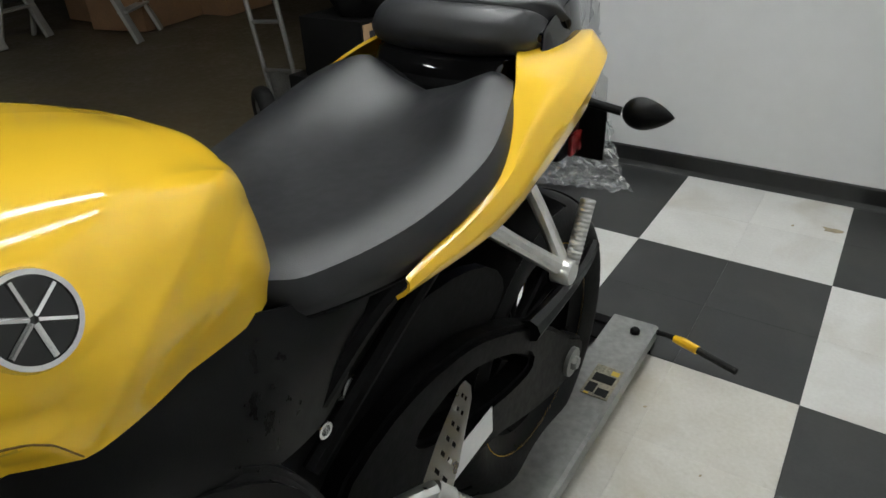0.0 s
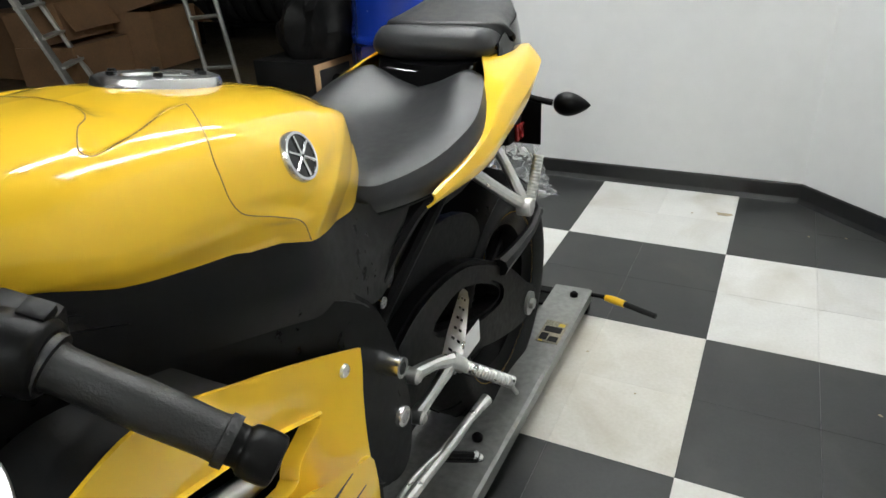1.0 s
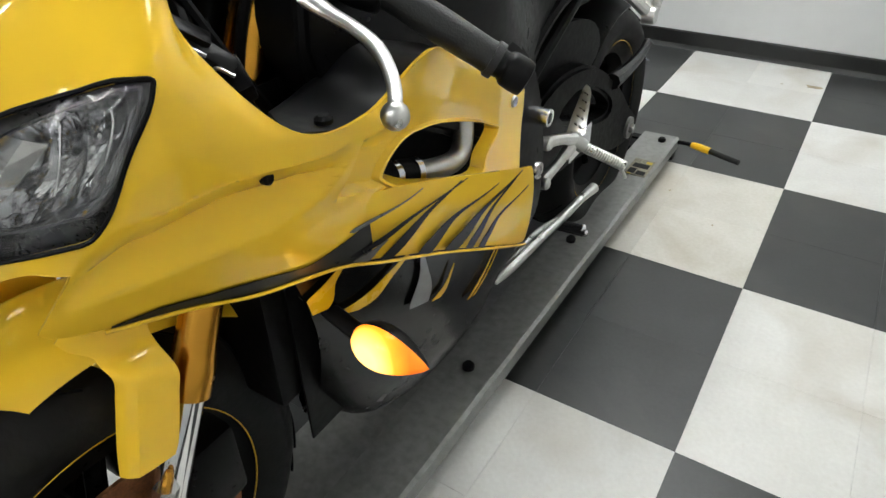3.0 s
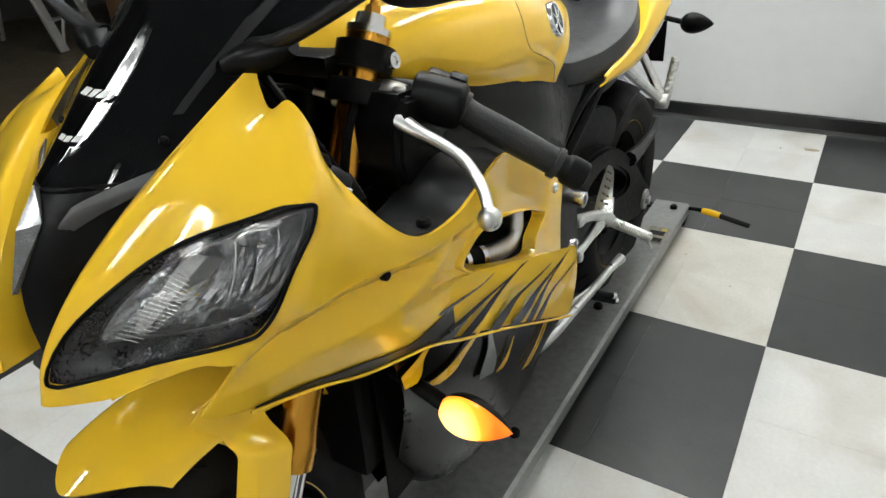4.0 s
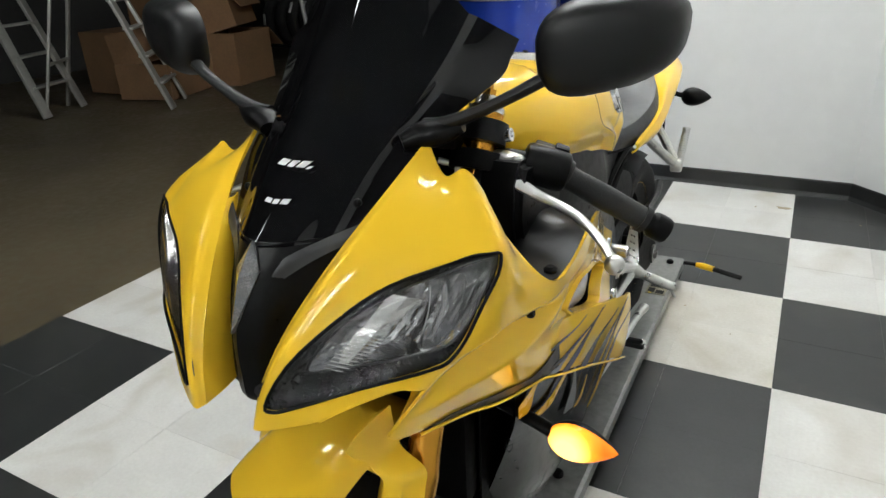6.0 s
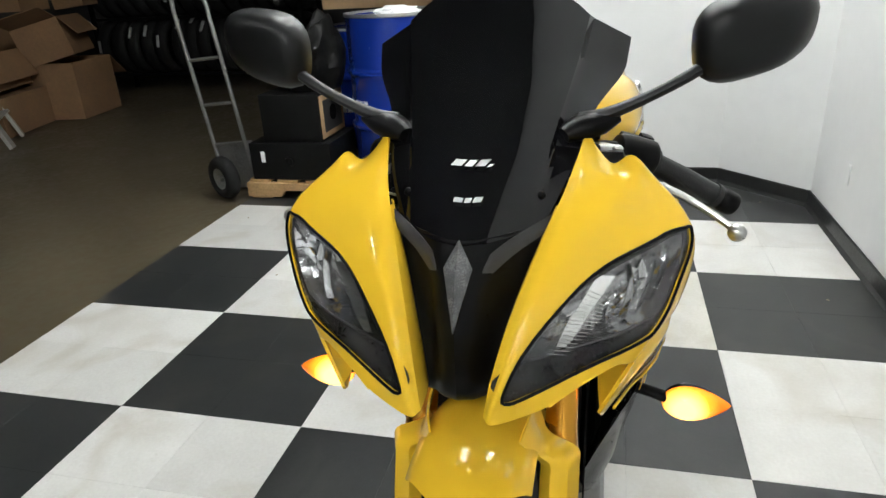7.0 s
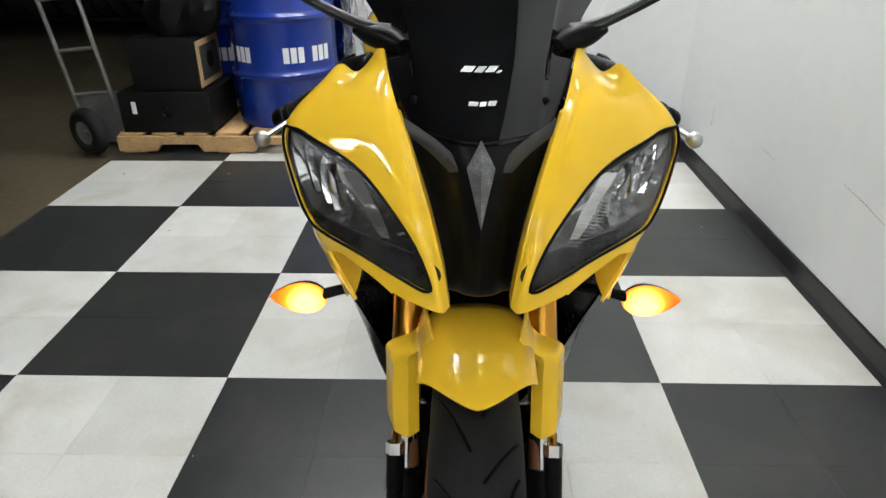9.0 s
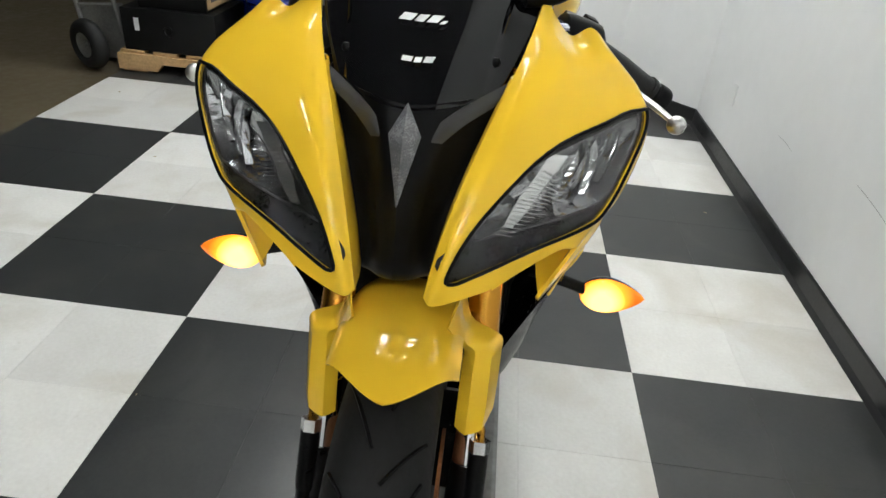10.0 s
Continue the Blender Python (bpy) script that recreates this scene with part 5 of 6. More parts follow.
sides("subframe", subframe, DEEP, None, "black rear subframe tubes")
bm = bmesh.new()
box(bm, -.11, .11, -2.96, -2.44, .40, .80, .04)
box(bm, -.16, .16, -2.78, -2.42, .30, .56, .05)
lathe(bm, [(.0, .172), (.06, .170), (.085, .160), (.088, .10)], Matrix.Translation((0, -2.62, .44)) @ pose(0, 0, 0, 0, 90, 0), 32)
lathe(bm, [(.0, .165), (.05, .162), (.065, .150), (.068, .10)], Matrix.Translation((0, -2.45, .46)) @ pose(0, 0, 0, 0, 90, 0), 32)
bpart("engine", bm, DEEP, None, "black engine block behind the fairing")
bm = bmesh.new()
rows = [[(0, -2.44, .36), (.08, -2.44, .37), (.105, -2.43, .45), (.105, -2.42, .72), (.07, -2.40, .82), (0, -2.40, .83)],
        [(0, -2.20, .68), (.08, -2.20, .68), (.105, -2.20, .70), (.110, -2.20, .76), (.08, -2.20, .82), (0, -2.20, .83)],
        [(0, -1.95, .72), (.08, -1.95, .72), (.110, -1.95, .74), (.115, -1.95, .82), (.09, -1.95, .87), (0, -1.95, .88)],
        [(0, -1.70, .80), (.06, -1.70, .80), (.080, -1.70, .82), (.085, -1.70, .86), (.07, -1.70, .90), (0, -1.70, .91)]]
grid(bm, both(loft(rows, 4, 4)))
bpart("undertray", bm, DEEP, None, "black undertray and battery box")
bm = bmesh.new()
box(bm, -.125, .125, -3.02, -2.98, .44, .76, .01)
bpart("radiator", bm, DEEP, None, "black radiator behind the front wheel")
bm = bmesh.new()
tube(bm, [(.172, -2.86, .716), (.180, -2.81, .700), (.182, -2.76, .682), (.182, -2.70, .668), (.180, -2.672, .676), (.176, -2.66, .705), (.168, -2.655, .74)], .0150, n=5, seg=14)
pipe = bpart("coolant_pipe", bm, ALU, None, "silver coolant pipe inside the vent")
bm = bmesh.new()
tube(bm, [(.168, -2.89, .728), (.174, -2.85, .713), (.181, -2.79, .693)], .0190, n=2, seg=14)
bpart("pipe_hose", bm, DEEP, pipe, "black hose")
for y, h, z in ((-2.838, .1755, .708), (-2.80, .180, .697)):
    bm = bmesh.new()
    tube(bm, [(h, y, z), (h + .001, y + .010, z - .003)], .0205, n=1, seg=14)
    bpart("hose_clip", bm, POLISH, pipe, "bright hose clip")


def liner():
    bm = bmesh.new()
    rows = [[(.135, y, z) for z in (.36, .55, .72, .86)] for y in (-2.99, -2.80, -2.62, -2.46)]
    grid(bm, loft(rows, 3, 3))
    return thicken(bm, .003)


sides("inner_liner", liner, DEEP, None, "black inner liner behind the vent")


# black inner panel inside the fairing, by the fork
def inner_panel():
    rows = [[(.248, -3.048, .866), (.215, -3.03, .862), (.17, -3.00, .85), (.14, -2.97, .80)], [(.250, -2.960, .846), (.215, -2.955, .850), (.17, -2.94, .86), (.14, -2.92, .84)], [(.248, -2.850, .872), (.215, -2.86, .872), (.175, -2.87, .88), (.145, -2.88, .88)], [(.220, -2.730, .820), (.200, -2.74, .83), (.175, -2.76, .85), (.15, -2.80, .87)]]
    bm = bmesh.new()
    grid(bm, loft(rows, 6, 6))
    return thicken(bm, 0.003)


sides("inner_panel", inner_panel, INNER, None, "satin black inner fairing panel")
for s in (-1, 1):
    bm = bmesh.new()
    lathe(bm, [(.0, .004), (.005, .004), (.0085, .001), (.0085, -.003)], Matrix.Translation((s * .238, -3.0, .859)), 14)
    bpart("panel_screw", bm, DEEP, None, "black panel screw")


# instruments and wiring behind the screen
bm = bmesh.new()
box(bm, -.075, .075, -3.045, -3.005, .995, 1.055, .015)
tube(bm, [(.15, -3.06, .87), (.12, -3.03, .93), (.05, -3.0, .97), (0, -2.99, .98)], .008, n=6, seg=8)
bpart("instrument_panel", bm, DEEP, None, "black instrument panel behind the screen")


# connectors and cables inside the nose
def connector(h, y, z, l, turn):
    bm = bmesh.new()
    m = Matrix.Translation((h, y, z)) @ pose(0, 0, 0, 20, 35, turn)
    box(bm, -l, l, -.010, .010, -.012, .012, .004, m)
    box(bm, -l * .6, l * .6, -.012, -.009, -.006, .006, .001, m)
    return bm


for k, (h, y, z, l, turn) in enumerate(((.150, -3.035, .905, .022, 30), (.168, -3.025, .888, .018, -20), (.135, -3.045, .925, .020, 60), (.155, -3.050, .880, .024, 10))):
    for s in (0, 1):
        bm = connector(h, y, z, l, turn)
        box_ob = bpart("wiring_connector", mirror(bm) if s else bm, SATIN, None, "black wiring connector inside the nose")
        clip = tube(bmesh.new(), [(h - .012, y - .014, z + .012), (h, y - .017, z + .016), (h + .012, y - .012, z + .010)], .0017, n=3, seg=6)
        bpart("connector_clip", mirror(clip) if s else clip, ALU, box_ob, "bright metal clip")
for s in (1, -1):
    for pts, r in ((((.06, -3.03, .98), (.11, -3.05, .95), (.15, -3.045, .915), (.165, -3.02, .88)), .005), (((.05, -3.01, 1.0), (.10, -3.02, .96), (.14, -3.01, .90), (.15, -2.98, .84)), .006), (((.105, -2.90, .985), (.120, -2.96, .93), (.125, -2.99, .86), (.12, -3.0, .78)), .0055)):
        bm = tube(bmesh.new(), [(a * s, b, c) for a, b, c in pts], r, n=6, seg=8)
        bpart("cable", bm, DEEP, None, "black cable")


# swingarm
ARM = [(-2.36, .560), (-2.25, .616), (-2.11, .612), (-2.00, .575), (-1.845, .488), (-1.71, .375), (-1.655, .335), (-1.665, .288), (-1.76, .280), (-1.90, .322), (-2.03, .372), (-2.20, .395), (-2.36, .400)]
HOLE = [(-2.20, .545), (-2.10, .556), (-1.98, .512), (-1.895, .456), (-1.905, .430), (-2.02, .452), (-2.14, .500), (-2.19, .522)]


def arm():
    bm = bmesh.new()
    plate(bm, ARM, .098, .138, [HOLE])
    es = [e for e in bm.edges if len(e.link_faces) == 2 and e.calc_face_angle(0) > 1.0 and min(v.co.x for v in e.verts) > .13]
    bmesh.ops.bevel(bm, geom=es, offset=0.008, segments=2, affect="EDGES")
    return bm


ARMS = sides("swingarm", arm, DEEP, None, "satin black braced swingarm")
bm = bmesh.new()
lathe(bm, [(.0, .156), (.012, .156), (.015, .152), (.015, .10)], Matrix.Translation((0, RAX[0], RAX[1])) @ pose(0, 0, 0, 0, 90, 0), 6)
lathe(bm, [(.0, .146), (.03, .146), (.03, .138)], Matrix.Translation((0, RAX[0], RAX[1])) @ pose(0, 0, 0, 0, 90, 0), 20)
bpart("axle_nut", bm, RAILGREY, ARMS[0], "grey axle nut and adjuster plate")
bm = bmesh.new()
v = [bm.verts.new(p) for p in ((.146, -2.160, .462), (.144, -2.035, .462), (.145, -2.035, .412), (.147, -2.160, .412))]
bm.faces.new(v)
thicken(bm, .0012)
bpart("warning_label", bm, WHITE, ARMS[0], "blank white label")
bm = bmesh.new()
rows = []
for t in np.linspace(radians(-70), radians(5), 12):
    rows.append([(h, RAX[0] + (.335 - .02 * (h / .09) ** 2) * math.sin(t), RAX[1] + (.335 - .02 * (h / .09) ** 2) * math.cos(t)) for h in np.linspace(-.095, .095, 13)])
grid(bm, np.array(rows))
thicken(bm, .003)
bpart("rear_hugger", bm, SATIN, None, "black rear wheel hugger")
bm = bmesh.new()
tube(bm, [(.136, -1.90, .510), (.135, -1.80, .505), (.130, -1.68, .505), (.122, -1.60, .52)], [.020, .016, .013, .012], n=4, seg=8, flat=1.0)
bpart("chain_guard", bm, MATTE, None, "grey-black guard strut beside the rear tyre")


def chain_cover():
    bm = bmesh.new()
    plate(bm, [(-2.40, .60), (-2.30, .68), (-2.12, .70), (-1.98, .665), (-1.93, .60), (-2.0, .56), (-2.15, .585), (-2.32, .56)], .085, .105)
    return bm


sides("chain_cover", chain_cover, DEEP, None, "satin black plate over the swingarm")
bm = bmesh.new()
box(bm, -.10, .10, -2.44, -2.22, .34, .70, .03)
bpart("shock_cover", bm, DEEP, None, "black mass of shock absorber and linkage")


# passenger footrest hangers
def hanger():
    bm = bmesh.new()
    tube(bm, [(.148, -2.085, .800), (.185, -2.03, .745), (.220, -1.985, .700)], [.012, .011, .012], n=4, seg=10)
    tube(bm, [(.148, -1.965, .815), (.180, -1.968, .765), (.220, -1.980, .702)], [.010, .010, .011], n=4, seg=10)
    lathe(bm, [(.0, .014), (.016, .014), (.018, .010), (.018, -.012)], Matrix.Translation((.222, -1.983, .697)) @ pose(0, 0, 0, 0, 90, 0), 18)
    return bm


def knurled(a, b, r, rings):
    """A ribbed bar from a to b."""
    bm = bmesh.new()
    a, b = np.array(a, float), np.array(b, float)
    pts, rs = [], []
    for i in range(rings * 2 + 1):
        pts.append(a + (b - a) * i / (rings * 2))
        rs.append(r * (1.0 if i % 2 else 0.90))
    return tube(bm, pts, rs, n=2, seg=12)


HANGERS = sides("footrest_hanger", hanger, ALU, None, "cast aluminium passenger footrest hanger")
for k in (0, 1):
    bm = knurled((.228, -1.972, .705), (.232, -1.940, .785), .0105, 14)
    bpart("passenger_peg", mirror(bm) if k else bm, ALU, HANGERS[k], "ribbed metal peg, folded up")


# rider's footrests
def rearset():
    bm = bmesh.new()
    tube(bm, [(.160, -2.335, .537), (.172, -2.285, .528), (.185, -2.245, .515)], [.013, .011, .014], n=4, seg=10)
    tube(bm, [(.158, -2.33, .450), (.170, -2.29, .472), (.186, -2.24, .510)], [.012, .010, .014], n=4, seg=10)
    for y, z in ((-2.335, .537), (-2.33, .450)):
        lathe(bm, [(.0, .012), (.008, .012), (.012, .008), (.014, -.012)], Matrix.Translation((.164, y, z)) @ pose(0, 0, 0, 0, 90, 0), 14)
    tube(bm, [(.185, -2.245, .515), (.200, -2.232, .498)], .015, n=1, seg=12)
    return bm


def heel():
    bm = bmesh.new()
    lo, hi = Vector((.180, -2.236, .498)), Vector((.157, -2.120, .578))
    across = Vector((.93, -.15, -.33)).normalized()
    ln = (hi - lo).length
    out = [(-.021, 0), (.021, 0), (.020, ln * .35), (.011, ln * .92), (.005, ln), (-.005, ln), (-.010, ln * .92), (-.019, ln * .35)]
    holes = []
    for k, t in enumerate((.16, .32, .46, .60, .74, .87)):
        w = .014 * (1 - .68 * t)
        for s in (-.55, .55):
            c, q = (s * w, ln * t), w * .34
            holes.append([(c[0] - q, c[1] - .003), (c[0] + q, c[1] - .003), (c[0] + q, c[1] + .003), (c[0] - q, c[1] + .003)])
    sheet(bm, out, lambda u, v: lo + (hi - lo) * (v / ln) + across * u, holes, .02)
    return thicken(bm, .004)


REAR = sides("footrest_bracket", rearset, ALU, None, "cast aluminium rider's footrest bracket")
for k in (0, 1):
    f = mirror if k else (lambda b: b)
    bpart("heel_plate", f(heel()), ALU, REAR[k], "drilled aluminium heel plate")
    bpart("footrest", f(knurled((.200, -2.232, .498), (.278, -2.192, .456), .0120, 18)), ALU, REAR[k], "ribbed metal footrest")
    bm = bmesh.new()
    tube(bm, [(.272, -2.194, .452), (.280, -2.180, .425)], .004, n=1, seg=8)
    bpart("peg_feeler", f(bm), ALU, REAR[k])
# bolts and bosses on the frame
for h, y, z, r, d in ((.184, -2.444, .642, .0155, .034), (.178, -2.405, .518, .0165, .012), (.136, -2.422, .735, .010, .010), (.118, -2.342, .668, .010, .012)):
    bm = bmesh.new()
    m = Matrix.Translation((h - .004, y, z)) @ pose(0, 0, 0, 0, 90, 0)
    lathe(bm, [(.0, d * .4), (r * .55, d * .4), (r * .6, d), (r * .95, d), (r, d * .85), (r, -.02)], m, 18)
    bpart("frame_bolt", bm, POLISH, None, "bright frame bolt")
bm = bmesh.new()
lathe(bm, [(.0, .006), (.017, .006), (.020, .0), (.020, -.02)], Matrix.Translation((.110, -2.285, .672)) @ pose(0, 0, 0, 0, 80, 0), 22)
bpart("pivot_cap", bm, POLISH, None, "round silver pivot cap")
for s in (-1, 1):
    bm = bmesh.new()
    lathe(bm, [(.0, .002), (.004, .002), (.0075, .004), (.009, .001), (.009, -.004)], Matrix.Translation((s * .1965, -2.548, .705)) @ pose(0, 0, 0, 0, 90 * s, 0), 14)
    bpart("fairing_screw", bm, ALU, COWLS[0 if s > 0 else 1], "fairing screw")
    bm = bmesh.new()
    c = cowl.at(*(5.52, 3.08), .001 * SIGN)
    lathe(bm, [(.0, .002), (.004, .003), (.006, .001), (.006, -.004)], Matrix.Translation((s * c[0], c[1], c[2])) @ pose(0, 0, 0, 0, 80 * s, 0), 14)
    bpart("fairing_screw", bm, DEEP, COWLS[0 if s > 0 else 1], "black fairing screw")

# side stand, folded up
bm = bmesh.new()
tube(bm, [(.150, -2.50, .315), (.165, -2.46, .330), (.180, -2.36, .345), (.190, -2.27, .350), (.198, -2.20, .358), (.206, -2.145, .362)], [.010, .012, .0105, .010, .009, .012], n=4, seg=10)
tube(bm, [(.160, -2.46, .335), (.172, -2.38, .36), (.186, -2.28, .352)], .005, n=4, seg=8)
stand = bpart("side_stand", bm, ALU, None, "silver side stand, folded up")
bm = bmesh.new()
tube(bm, [(.180, -2.30, .35), (.225, -2.255, .325)], .007, n=1, seg=8)
tube(bm, [(.180, -2.29, .335), (.222, -2.235, .300)], .010, n=1, seg=8)
bpart("gear_lever", bm, SATIN, None, "black gear lever with rubber tip")
bm = bmesh.new()
for c in ((.228, -2.252, .3235), (.226, -2.230, .297)):
    bmesh.ops.create_icosphere(bm, subdivisions=2, radius=.0085, matrix=Matrix.Translation(c))
bpart("lever_tip", bm, POLISH, stand, "bright bolt ends")


# ---- handlebars ----
def grip():
    bm = bmesh.new()
    a, b = np.array((.205, -2.866, .936)), np.array((.312, -2.822, .868))
    pts = [a + (b - a) * t for t in (0, .06, .1, .5, .9, .94, 1)]
    return tube(bm, pts, [.022, .022, .0165, .0175, .0165, .019, .019], n=4, seg=20)


def bar_end():
    a, b = np.array((.312, -2.822, .868)), np.array((.340, -2.811, .851))
    bm = bmesh.new()
    tube(bm, [a, a + (b - a) * .2, a + (b - a) * .35, a + (b - a) * .9, b], [.015, .015, .0185, .0185, .014], n=3, seg=18)
    return bm


def clipon():
    bm = bmesh.new()
    tube(bm, [(.105, -2.915, .955), (.125, -2.900, .958), (.155, -2.886, .955), (.205, -2.866, .936)], [.016, .015, .014, .014], n=4, seg=12)
    c = fork_at(.955)
    lathe(bm, [(.028, -.013), (.036, -.013), (.037, -.010), (.037, .010), (.036, .013), (.028, .013), (.028, -.013)], Matrix.Translation(c) @ pose(0, 0, 0, -27, 0, 0), 24)
    return bm


def switch_box():
    bm = bmesh.new()
    a, b = np.array((.156, -2.886, .955)), np.array((.212, -2.863, .936))
    tube(bm, [a, a + (b - a) * .12, a + (b - a) * .85, b], [.018, .027, .028, .022], n=4, seg=14)
    m = Matrix.Translation((.184, -2.862, .951)) @ pose(0, 0, 0, 12, 20, 22)
    box(bm, -.025, .024, -.018, .020, -.020, .018, .007, m)
    box(bm, .002, .022, -.004, .012, .016, .025, .003, m)
    return bm


def perch():
    bm = bmesh.new()
    tube(bm, [(.108, -2.898, .958), (.132, -2.905, .960), (.160, -2.905, .957)], [.015, .018, .015], n=4, seg=12, flat=.7)
    tube(bm, [(.142, -2.912, .956), (.166, -2.918, .951)], .015, n=2, seg=12, flat=.6)
    tube(bm, [(.030, -2.880, .937), (.085, -2.900, .948), (.125, -2.915, .952)], [.004, .004, .007], n=4, seg=8)
    lathe(bm, [(.0, .020), (.005, .020), (.008, .017), (.008, .0)], Matrix.Translation((.160, -2.914, .950)), 10)
    return bm


def knob():
    """Knurled cable adjuster with its nut."""
    bm = bmesh.new()
    m = Matrix.Translation((.080, -2.925, .952)) @ Vector((-.92, -.30, .22)).to_track_quat("Z", "Y").to_matrix().to_4x4()
    lathe(bm, [(.0, .012), (.0035, .012), (.0040, .004), (.0120, .004), (.0125, .002), (.0125, -.004), (.0120, -.006), (.006, -.006), (.006, -.016), (.0, -.016)], m, 22)
    tube(bm, [(.070, -2.930, .955), (.055, -2.938, .960)], .0045, n=1, seg=10)
    return bm


def knob_cable():
    return tube(bmesh.new(), [(.056, -2.938, .960), (.030, -2.955, .968), (0, -2.985, .972), (-.02, -3.02, .960)], .0032, n=5, seg=8)


def lever():
    bm = bmesh.new()
    tube(bm, [(.106, -2.912, .956), (.124, -2.921, .952), (.140, -2.926, .947), (.162, -2.930, .940), (.192, -2.929, .926), (.218, -2.927, .916), (.244, -2.932, .907), (.268, -2.945, .897), (.292, -2.968, .888), (.308, -2.989, .881)], [.009, .014, .0145, .0128, .0092, .0080, .0080, .0072, .0066, .006], n=6, seg=12, flat=.66)
    bmesh.ops.create_uvsphere(bm, u_segments=18, v_segments=12, radius=.0122, matrix=Matrix.Translation((.314, -2.998, .878)))
    return bm


for k in (0, 1):
    f = mirror if k else (lambda b: b)
    bar = bpart("handlebar", f(clipon()), SATIN, None, "black clip-on handlebar")
    bpart("grip", f(grip()), GRIP, bar, "ribbed black rubber grip")
    bpart("bar_end", f(bar_end()), SATIN, bar, "black bar-end weight")
    bpart("switchgear", f(switch_box()), SATIN, bar, "black switch housing")
    bpart("lever_perch", f(perch()), ALU, bar, "silver lever bracket")
    bpart("cable_adjuster", f(knob()), ALU, bar, "knurled cable adjuster")
    bpart("lever_cable", f(knob_cable()), DEEP, bar, "black lever cable")
    bpart("lever", f(lever()), ALU, bar, "bright aluminium lever with a ball end")


# ---- turn signals, rear light ----
def pod(cx, cy, cz, length, high, deep, back):
    """A pointed oval pod; back: its closed side alone."""
    bm = bmesh.new()
    n, m = 18, 18
    rings = []
    for i in range(n + 1):
        t = i / n
        r = (math.sin(math.pi * t ** 0.72)) ** 0.75 if 0 < t < 1 else 0
        x = cx + (t - .42) * length
        rings.append([bm.verts.new((x, cy + r * deep * (math.sin(a) if not back else math.sin(a)), cz + r * high * math.cos(a))) for a in (np.linspace(0, math.pi, m) if back else np.linspace(math.pi, 2 * math.pi, m))])
    for a, b in zip(rings, rings[1:]):
        for j in range(m - 1):
            bm.faces.new((a[j], a[j + 1], b[j + 1], b[j]))
    bmesh.ops.remove_doubles(bm, verts=bm.verts, dist=1e-5)
    return bm


def stalk(pts, r):
    return tube(bmesh.new(), pts, r, n=4, seg=12, flat=.7)


for k in (0, 1):
    f = mirror if k else (lambda b: b)
    sig = bpart("turn_signal", f(stalk([(.165, -2.985, .628), (.215, -2.995, .622), (.255, -2.998, .612)], [.012, .011, .012])), DEEP, None, "lit amber front turn signal on a black stalk")
    bpart("signal_shell", f(pod(.281, -2.998, .608, .098, .028, .026, True)), SATIN, sig, "black signal shell")
    bpart("signal_lens", f(pod(.281, -2.998, .608, .098, .0275, .024, False)), AMBER, sig, "glowing amber signal lens")
    rear = bpart("turn_signal", f(stalk([(.085, -1.690, .832), (.130, -1.680, .822), (.172, -1.668, .812)], [.013, .010, .010])), DEEP, None, "unlit black rear turn signal on a stalk")
    bpart("signal_shell", f(pod(.200, -1.640, .804, .086, .027, -.027, True)), SATIN, rear, "black signal shell")
    bpart("signal_lens", f(pod(.200, -1.640, .804, .086, .0265, -.012, False)), AMBERCLEAR, rear, "amber signal lens")
bm = bmesh.new()
box(bm, -.10, .10, -1.72, -1.60, .80, .875, .015)
box(bm, -.07, .07, -1.67, -1.58, .70, .80, .01)
box(bm, -.10, .118, -1.585, -1.580, .685, .795, .002, )
bpart("tail_bracket", bm, DEEP, None, "black number plate bracket under the tail")
bm = bmesh.new()
box(bm, .072, .080, -1.640, -1.595, .705, .745, .003)
bpart("rear_reflector", bm, RED, None, "dull red side reflector")
bm = bmesh.new()
box(bm, -.04, .04, -1.642, -1.625, .90, .93, .005)
bpart("tail_light", bm, RED, None, "dull red tail light")


# ---- motorcycle dolly under the wheels ----
dolly = thing("motorcycle_dolly", (0.19, -2.0, 0), "scuffed grey steel motorcycle dolly with a long side rail", "dolly")
def dpart(name, bm, material, label="", parent=None):
    bmesh.ops.translate(bm, verts=bm.verts, vec=(-0.19, 2.0, 0))
    return part(name, bm, material, parent or dolly, label, smooth=False)


bm = bmesh.new()
prof = [(.118, .030), (.128, .086), (.240, .090), (.249, .086), (.249, .050), (.244, .050), (.244, .082), (.134, .079), (.126, .030)]
ring = [[bm.verts.new((x, y, z)) for x, z in prof] for y in (-3.04, -1.205)]
for i in range(len(prof)):
    j = (i + 1) % len(prof)
    bm.faces.new((ring[0][i], ring[0][j], ring[1][j], ring[1][i]))
bm.faces.new(ring[0]), bm.faces.new(ring[1])
rail = dpart("side_rail", bm, RAILGREY, "scuffed grey folded steel rail")
bm = box(bmesh.new(), -.06, .125, -3.36, -1.22, .006, .012)
dpart("base_plate", bm, RAILGREY)
bm = box(bmesh.new(), -.06, .245, -1.235, -1.20, .012, .070, .003)
box(bm, -.06, .118, -1.30, -1.235, .058, .064)
dpart("end_plate", bm, DEEP)
for y in (-1.32, -1.95, -2.55):
    bm = bmesh.new()
    lathe(bm, [(.0, -.012), (.019, -.012), (.022, -.008), (.022, .008), (.019, .012), (.0, .012)], Matrix.Translation((.212, y, .022)) @ pose(0, 0, 0, 0, 90, 0), 16)
    bmesh.ops.translate(bm, verts=bm.verts, vec=(0, 0, 0))
    dpart("caster", bm, DEEP, "small black caster wheel")
